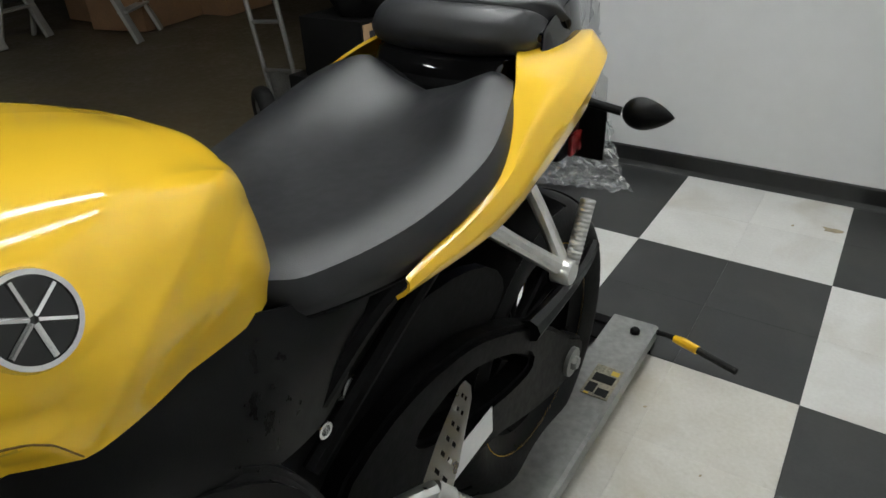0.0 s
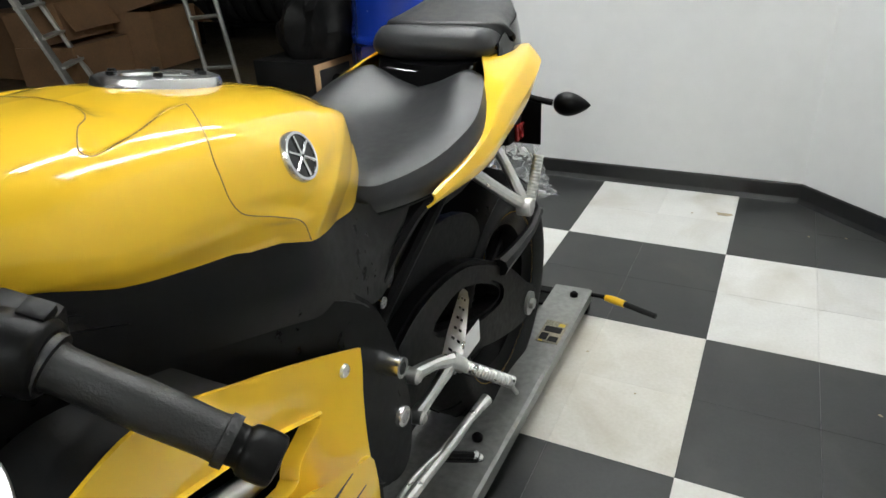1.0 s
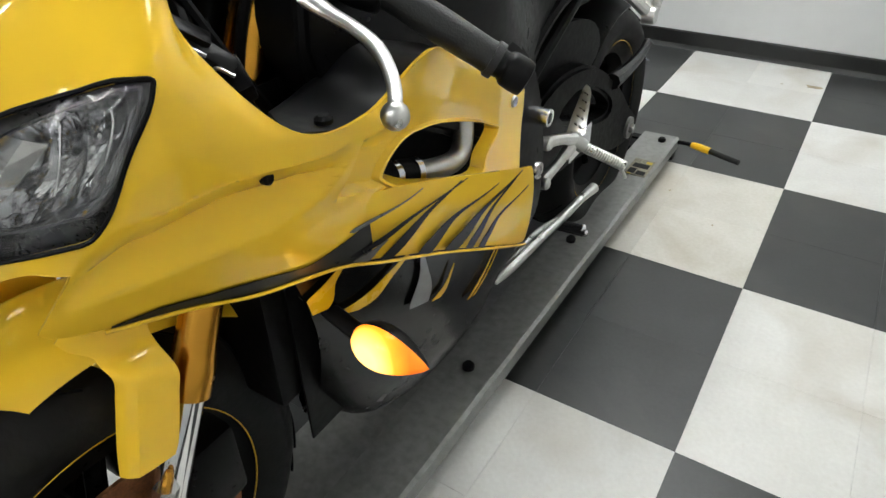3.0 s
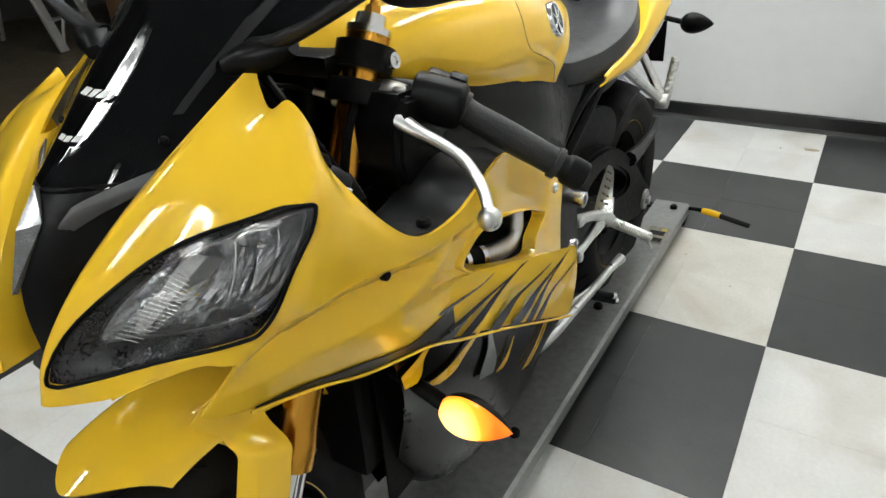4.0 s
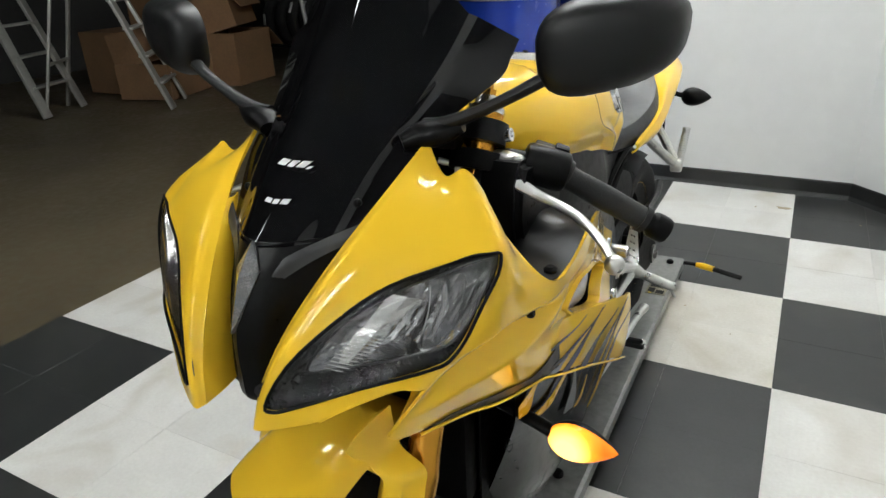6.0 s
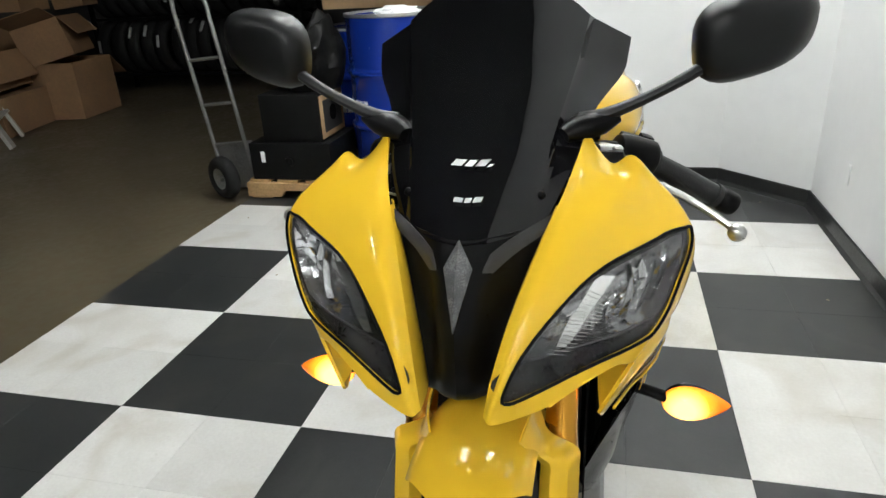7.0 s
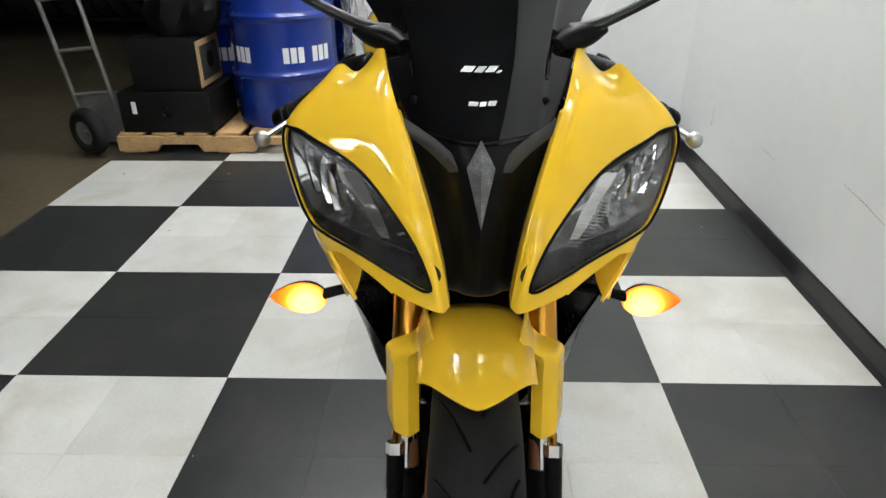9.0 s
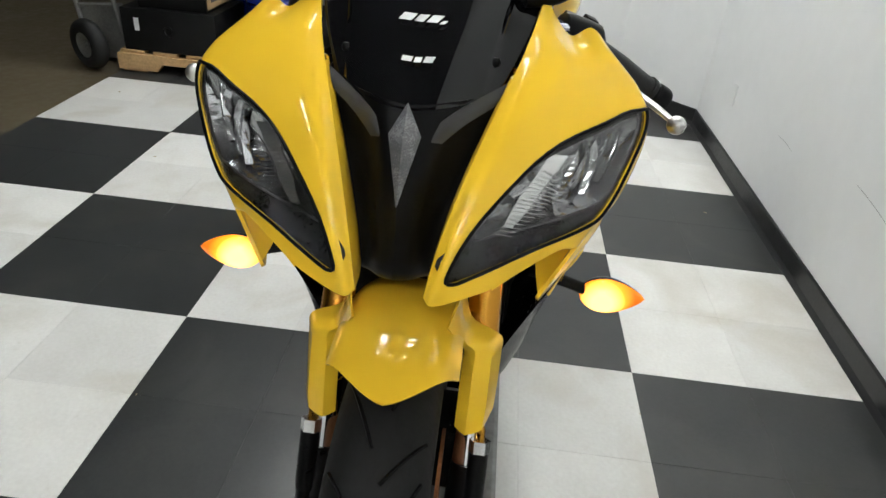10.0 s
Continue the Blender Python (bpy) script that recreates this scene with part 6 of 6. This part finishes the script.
for x, y in ((.205, -1.262), (.18, -1.98), (.185, -2.53)):
    bm = bmesh.new()
    lathe(bm, [(.0, .103), (.009, .102), (.013, .097), (.013, .088)], Matrix.Translation((x, y, 0)), 12)
    dpart("bolt_head", bm, DEEP)
bm = box(bmesh.new(), .172, .238, -1.545, -1.43, .0895, .0915)
lab = dpart("worn_label", bm, mat("worn_label_print", (0.20, 0.18, 0.13), 0.6, vary=0.7, scale=18), "worn label with unreadable print")
for x0, x1, y0, y1, m2, l2 in ((.178, .200, -1.535, -1.50, BOXBLACK, "dark print block"), (.204, .232, -1.538, -1.512, BOXBLACK, "dark print block"), (.180, .230, -1.492, -1.462, BOXBLACK, "dark print block"), (.180, .192, -1.545, -1.538, SIGNY, "yellow print mark"), (.214, .232, -1.456, -1.440, SIGNY, "yellow print mark")):
    dpart("label_print", box(bmesh.new(), x0, x1, y0, y1, .0912, .0919), m2, l2, lab)
bm = bmesh.new()
tube(bm, [(.244, -1.214, .076), (.29, -1.222, .081), (.34, -1.238, .083), (.40, -1.257, .082)], .0070, n=3, seg=10)
lev = dpart("lever_bar", bm, DEEP, "thin black lever rod")
bm = bmesh.new()
tube(bm, [(.298, -1.225, .082), (.325, -1.233, .083), (.362, -1.245, .083)], [.010, .0125, .0115], n=3, seg=12)
dpart("lever_grip", bm, YELLOW2, "yellow plastic grip", lev)
bm = bmesh.new()
tube(bm, [(.362, -1.245, .083), (.42, -1.263, .081), (.462, -1.276, .080)], [.0090, .0090, .0085], n=2, seg=10)
dpart("lever_end", bm, RUBBER, "black rubber end", lev)


# ---- stock area ----
def drum(x, y, z, label, marks):
    it = thing("oil_drum", (x, y, z), label, "drum", "blue drums")
    prof = [(.0, .012), (.262, .012), (.272, .0), (.290, .004), (.288, .02)]
    for zc in (.28, .58):
        prof += [(.288, zc - .03), (.291, zc - .02), (.302, zc - .008), (.302, zc + .008), (.291, zc + .02), (.288, zc + .03)]
    prof += [(.288, .84), (.290, .868), (.292, .88), (.284, .882), (.278, .868), (.0, .866)]
    part("drum_body", lathe(bmesh.new(), prof, None, 64), BLUE, it)
    bm = bmesh.new()
    lathe(bm, [(.276, .872), (.282, .886), (.293, .886), (.295, .874), (.291, .868)], None, 64)
    part("drum_rim", bm, STEEL, it, "bare steel rim")
    # white bar marks where the maker's name stands
    for a0, a1, z0, z1, slots in marks:
        for i in range(slots):
            if i == 3 and slots == 7:
                continue
            bm = bmesh.new()
            w = (a1 - a0) / slots
            n = 4
            vs = [[bm.verts.new((.2895 * math.cos(radians(a0 + w * (i + .08 + .78 * q / n))), .2895 * math.sin(radians(a0 + w * (i + .08 + .78 * q / n))), zz)) for zz in (z0, z1)] for q in range(n + 1)]
            for p, q in zip(vs, vs[1:]):
                bm.faces.new((p[0], q[0], q[1], p[1]))
            thicken(bm, .0006)
            part("drum_mark", bm, WHITE, it, "white bar", smooth=False)
    return it


drum(-.95, -.12, .116, "glossy blue steel drum with white marks, standing on the pallet", [(-79, -23, .35, .43, 7), (-170, -114, .35, .43, 7)])
drum(-1.42, .52, .0, "glossy blue steel drum behind the pallet goods", [(-120, -70, .36, .44, 6)])
drum(-.93, .60, .116, "glossy blue steel drum under the carton", [(-120, -70, .36, .44, 6)])

# wooden pallet
pal = thing("pallet", (-1.22, .05, 0), "pale wooden pallet on the concrete", "pallet")
def board_part(name, x0, x1, y0, y1, z0, z1):
    part(name, box(bmesh.new(), x0, x1, y0, y1, z0, z1, .003), WOOD, pal)
for k in range(7):
    board_part("deck_board", -.60 + k * .178, -.60 + k * .178 + .13, -.53, .53, .098, .115)
for y in (-.55, -.02, .50):
    bm = bmesh.new()
    out = [(-.61, .015), (-.40, .015), (-.37, .055), (-.17, .055), (-.14, .015), (.14, .015), (.17, .055), (.37, .055), (.40, .015), (.63, .015), (.63, .097), (-.61, .097)]
    vs = [[bm.verts.new((a, yy, z)) for a, z in out] for yy in (y, y + .038)]
    bm.faces.new(vs[0]), bm.faces.new(vs[1][::-1])
    for i in range(len(out)):
        j = (i + 1) % len(out)
        bm.faces.new((vs[0][i], vs[1][i], vs[1][j], vs[0][j]))
    part("stringer", bm, WOOD, pal, "notched stringer board", smooth=False)
for k in range(3):
    board_part("bottom_board", -.60 + k * .53, -.60 + k * .53 + .13, -.53, .53, .0, .0145)


def crate(at, sx, sy, sz, label, side_hole=False):
    it = thing("speaker_box", at, label, "box", "black boxes")
    part("carcass", box(bmesh.new(), -sx / 2, sx / 2, -sy / 2, sy / 2, 0, sz, .006), BOXBLACK, it)
    if side_hole:
        part("end_panel", box(bmesh.new(), sx / 2, sx / 2 + .006, -sy / 2 + .015, sy / 2 - .015, .015, sz - .015, .002), CARD, it, "bare board end panel")
        part("end_inset", box(bmesh.new(), sx / 2 + .006, sx / 2 + .008, -sy / 2 + .05, sy / 2 - .05, .045, sz - .045, .001), TRIM, it, "dark inset of the end panel")
        bm = lathe(bmesh.new(), [(.0, .002), (.045, .002), (.045, -.002)], Matrix.Translation((sx / 2 + .009, 0, sz * .52)) @ pose(0, 0, 0, 0, 90, 0), 20)
        part("port_hole", bm, DEEP, it, "round dark port")
    else:
        bm = lathe(bmesh.new(), [(.018, .0), (.021, .004), (.026, .004), (.028, .0)], Matrix.Translation((-.0, -sy / 2 - .001, sz * .52)) @ pose(0, 0, 0, 90, 0, 0), 20)
        part("port_ring", bm, SATIN, it, "round black socket")
        part("sticker", box(bmesh.new(), -sx * .36, -sx * .31, -sy / 2 - .0015, -sy / 2 - .0002, sz * .48, sz * .78), WHITE, it, "small white sticker")
    return it


crate((-1.54, -.27, .1155), .50, .42, .215, "black carpeted speaker box with a white sticker, on the pallet")
crate((-1.52, -.27, .331), .36, .36, .27, "black box with a bare board end, stacked on another", True)
# crumpled black bag with a grey lining over the boxes
bm = bmesh.new()
bmesh.ops.create_icosphere(bm, subdivisions=4, radius=1)
for v in bm.verts:
    n = noise.noise(v.co * 2.3) * .28 + noise.noise(v.co * 6) * .10
    v.co = Vector((v.co.x * (.20 - .13 * max(0, v.co.z)) * (1 + n * .5) + .10 * max(0, v.co.z), v.co.y * .17 * (1 + n), max(-.02, .02 + (v.co.z + .55) * .255 * (1 + n * .3)))) if v.co.z > -.55 else Vector((v.co.x * .20 * (1 + n), v.co.y * .17 * (1 + n), .0))
tagged(link("trash_bag", bm, BOXBLACK, m=pose(-1.44, -.25, .602)), "crumpled black plastic bag lying on the boxes", "bag")


def carton(name, at, sx, sy, sz, label, flaps=(), material=CARD, group=""):
    """A cardboard box, with open flaps as (side, angle) pairs."""
    it = thing(name, at, label, "box", group)
    bm = bmesh.new()
    box(bm, -sx / 2, sx / 2, -sy / 2, sy / 2, 0, sz)
    if flaps:
        bmesh.ops.delete(bm, geom=[f for f in bm.faces if f.normal.z > .9], context="FACES")
        bmesh.ops.solidify(bm, geom=bm.faces[:], thickness=.006)
    part("carton_body", bm, material, it)
    for side, angle in flaps:
        ln, w = (sx, sy / 2) if side in "fb" else (sy, sx / 2)
        m = {"f": pose(0, -sy / 2, sz, 0, 0, 180), "b": pose(0, sy / 2, sz), "r": pose(sx / 2, 0, sz, 0, 0, -90), "l": pose(-sx / 2, 0, sz, 0, 0, 90)}[side] @ pose(0, 0, 0, angle, 0, 0)
        part("flap", box(bmesh.new(), -ln / 2 + .004, ln / 2 - .004, .002, w, -.002, .003, 0, m), material, it, "open carton flap")
    return it


big = carton("carton", (-1.10, .52, 1.003), .88, .56, .335, "large brown cardboard carton with a dark printed panel, on the drums", [("f", -12), ("r", -10)])
part("print_panel", box(bmesh.new(), -.26, .04, -.2825, -.2805, .125, .315), BOXBLACK, big, "dark printed panel")
part("print_bar", box(bmesh.new(), -.24, .02, -.2840, -.2828, .235, .275), CARD, big, "pale bar print")
part("print_bar", box(bmesh.new(), -.245, .025, -.2840, -.2828, .140, .195), CARD, big, "pale bar print")
part("sticker", box(bmesh.new(), -.425, -.34, -.2825, -.2805, .10, .26), WHITE, big, "white shipping label")
carton("carton", (-1.12, .56, 1.345), .70, .44, .20, "smaller brown carton lying on the large one", [("f", 40), ("b", 60)])

# clear plastic film that hangs over the drum and lies on the floor
def film(name, pts, label):
    bm = bmesh.new()
    g = loft(pts, 13, 16)
    for i in range(g.shape[0]):
        for j in range(g.shape[1]):
            g[i, j] += np.array((noise.noise(Vector((i * .35, j * .35, 1))), noise.noise(Vector((i * .35, j * .35, 5))), noise.noise(Vector((i * .5, j * .5, 9))))) * .030
            g[i, j] += np.array((noise.noise(Vector((i * .9, j * .9, 3))), noise.noise(Vector((i * .9, j * .9, 7))), 0)) * .016
            g[i, j][2] = max(g[i, j][2], .003)
    grid(bm, g)
    return tagged(link(name, bm, CLING, smooth=False), label, "plastic film")


film("plastic_film", [[(-.62, .06, .98), (-.52, .04, .96), (-.44, .08, .90)], [(-.64, .0, .55), (-.54, -.03, .55), (-.42, .05, .52)], [(-.64, -.08, .18), (-.50, -.10, .18), (-.36, .02, .17)], [(-.66, -.28, .03), (-.46, -.26, .04), (-.22, -.18, .03)], [(-.62, -.40, .008), (-.38, -.36, .02), (-.14, -.27, .008)]], "crumpled clear plastic film hanging down onto the tiles")
bm = bmesh.new()
bmesh.ops.create_icosphere(bm, subdivisions=3, radius=1)
for v in bm.verts:
    n = noise.noise(v.co * 2.6) * .4
    v.co = Vector((v.co.x * .14 * (1 + n), v.co.y * .12 * (1 + n), max(0.0, v.co.z * .045 * (1 + n))))
tagged(link("plastic_film", bm, WHITE, m=pose(-.93, -.14, .984)), "crumpled white film on top of the blue drum", "plastic film")


# hand truck
truck = thing("hand_truck", pose(-1.96, -.44, 0, 0, -5, 0), "grey steel hand truck with a black rubber-tyred wheel", "hand truck")
def lean(z):
    return .10 - .06 * z
for s in (-.105, .105):
    bm = bmesh.new()
    tube(bm, [(s, lean(.14), .14), (s, lean(.5), .5), (s, lean(1.0), 1.0)], .0125, n=4, seg=10)
    part("rail", bm, STEEL, truck)
bm = bmesh.new()
tube(bm, [(-.105, lean(1.0), 1.0), (-.102, lean(1.10), 1.10), (-.07, lean(1.165), 1.165), (.07, lean(1.165), 1.165), (.102, lean(1.10), 1.10), (.105, lean(1.0), 1.0)], .0125, n=5, seg=10)
part("loop_handle", bm, STEEL, truck)
for z in (.30, .54, .80):
    bm = bmesh.new()
    tube(bm, [(-.105, lean(z), z), (.105, lean(z), z)], .010, n=1, seg=8)
    part("crossbar", bm, STEEL, truck)
bm = bmesh.new()
box(bm, -.16, .16, .12, .34, .012, .020)
box(bm, -.13, .13, .108, .120, .012, .30)
part("toe_plate", bm, STEEL, truck, "worn steel toe plate")
for x, yy in ((.0, -.06), (.25, .10)):
    bm = bmesh.new()
    m = Matrix.Translation((x, yy, .128)) @ pose(0, 0, 0, 0, 90, 62) @ Matrix.Scale(1.22, 4)
    lathe(bm, cr([(.052, -.028), (.070, -.036), (.092, -.030), (.104, -.012), (.104, .012), (.092, .030), (.070, .036), (.052, .028)], 3), m, 36)
    w = part("wheel", bm, RUBBER, truck, "black pneumatic tyre")
    bm = lathe(bmesh.new(), [(.0, -.03), (.014, -.03), (.016, -.014), (.040, -.016), (.054, -.026), (.054, .026), (.040, .016), (.016, .014), (.014, .03), (.0, .03)], m, 28)
    part("hub", bm, STEEL, w, "grey steel hub")


# step ladders
def ladder(at, label, turn=0, tall=1.85):
    it = thing("step_ladder", pose(*at, 0, 0, turn), label, "ladder", "step ladders")
    def leg(name, a, b, w, d):
        a, b = Vector(a), Vector(b)
        m = Matrix.Translation((a + b) / 2) @ (b - a).to_track_quat("Z", "Y").to_matrix().to_4x4()
        part(name, box(bmesh.new(), -w / 2, w / 2, -d / 2, d / 2, -(b - a).length / 2, (b - a).length / 2, .003, m), LADDER, it)
    for s in (-1, 1):
        leg("rail", (.62, s * .26, 0), (0, s * .18, tall), .088, .030)
        leg("rear_leg", (-.50, s * .26, 0), (-.06, s * .18, tall - .05), .045, .022)
    for k in range(1, 7):
        t = k / 7
        w = .26 - .08 * t
        part("tread", box(bmesh.new(), .62 * (1 - t) - .045, .62 * (1 - t) + .045, -w, w, tall * t - .012, tall * t + .008, .003), LADDER, it)
    for z in (.45, 1.1):
        t = z / (tall - .05)
        w = .26 - .08 * t
        part("brace", box(bmesh.new(), -.50 + .44 * t - .012, -.50 + .44 * t + .012, -w, w, z - .012, z + .012), LADDER, it)
    part("top_cap", box(bmesh.new(), -.13, .10, -.21, .21, tall - .01, tall + .04, .01), LADDER, it)
    return it


ladder((-5.24, .40, 0), "open aluminium step ladder on the concrete floor", 36, 1.68)
ladder((-6.1, -.1, 0), "another aluminium step ladder standing farther back", 20)

# heap of opened cartons
HEAP = ((-5.30, 1.15, 0, .78, .60, .34, 104, 0, ()), (-5.33, 1.12, .345, .66, .56, .32, 106, -10, (("f", -70),)), (-5.12, 1.95, 0, .66, .56, .54, 98, 0, (("r", -40),)), (-5.12, 1.93, .56, .58, .46, .36, 112, -14, (("f", -60), ("l", 20))),
        (-5.45, 1.88, 1.02, .46, .36, .20, 100, 0, ()), (-5.18, 2.36, 1.02, .34, .30, .50, 106, -6, ()), (-5.95, 1.2, .0, .60, .55, .62, 90, 0, ()), (-6.0, 1.9, .0, .60, .55, .90, 95, 0, ()))
for k, (x, y, z, sx, sy, sz, rz, rx, fl) in enumerate(HEAP):
    carton("carton", pose(x, y, z, rx, 0, rz), sx, sy, sz, "opened brown carton in a heap of packaging", fl, CARDK, "heap of cartons")


# rack of new tyres with white tags
rack = thing("tyre_rack", (-4.3, 3.3, 0), "dark steel rack of new motorcycle tyres", "rack")
for x in (-1.3, 1.3):
    for y in (-.25, .25):
        part("post", box(bmesh.new(), x - .02, x + .02, y - .02, y + .02, 0, 2.0), DEEP, rack)
for z in (.22, .84):
    for y in (-.2, .2):
        part("shelf_bar", box(bmesh.new(), -1.3, 1.3, y - .015, y + .015, z - .015, z + .015), DEEP, rack)
me_bm = bmesh.new()
lathe(me_bm, cr([(.22, -.05), (.25, -.075), (.29, -.07), (.31, -.035), (.315, 0), (.31, .035), (.29, .07), (.25, .075), (.22, .05)], 2), pose(0, 0, 0, 0, 90, 0), 32)
tyre0 = thing("tyre", (-5.5, 3.3, 1.15), "new black motorcycle tyre with a white paper tag, on the rack", "tyre", "tyres on the rack")
part("tyre_body", me_bm, RUBBER, tyre0)
part("paper_tag", box(bmesh.new(), -.016, .016, -.325, -.315, -.065, .065, 0, pose(0, 0, 0, -20, 0, 0)), TAG, tyre0, "white paper tag")
for row, z in enumerate((1.15, .53)):
    for i in range(14):
        if row == 0 and i == 0:
            continue
        copy_thing(tyre0, pose(-5.5 + i * .185, 3.3, z, random.uniform(-70, 45), 0, random.uniform(-9, 9)))

# wall signs, as plain bars
sign = thing("wall_sign", (-5.2, 5.98, 2.6), "dark wall sign with pale bar print", "sign")
part("sign_board", box(bmesh.new(), -.6, .6, -.02, 0, -.15, .15, .004), BOXBLACK, sign)
part("sign_bar", box(bmesh.new(), -.5, .5, -.025, -.021, -.02, .10), WHITE, sign)
sign = thing("wall_sign", (-3.9, 5.98, 2.6), "yellow wall sign with dark bar print", "sign")
part("sign_board", box(bmesh.new(), -.5, .5, -.02, 0, -.15, .15, .004), SIGNY, sign)
part("sign_bar", box(bmesh.new(), -.4, .4, -.025, -.021, -.06, .06), BOXBLACK, sign)

# switch plate on the side wall
plate_ob = thing("wall_plate", (1.235, -.82, .31), "small white cover plate on the wall", "wall plate")
part("cover", box(bmesh.new(), -.006, 0, -.022, .022, -.045, .045, .002), WALL, plate_ob)

# scuffs on the side wall
for y0, y1, z0, z1 in ((-2.22, -1.98, .385, .415), (-1.52, -1.38, .33, .335), (-2.9, -2.82, .52, .50)):
    bm = tube(bmesh.new(), [(1.2352, y0, z0), (1.2350, (y0 + y1) / 2, (z0 + z1) / 2 + .004), (1.2352, y1, z1)], .0008, n=4, seg=5)
    tagged(link("wall_scuff", bm, STEEL), "grey scuff line on the white wall", "scuff", kind="structure")
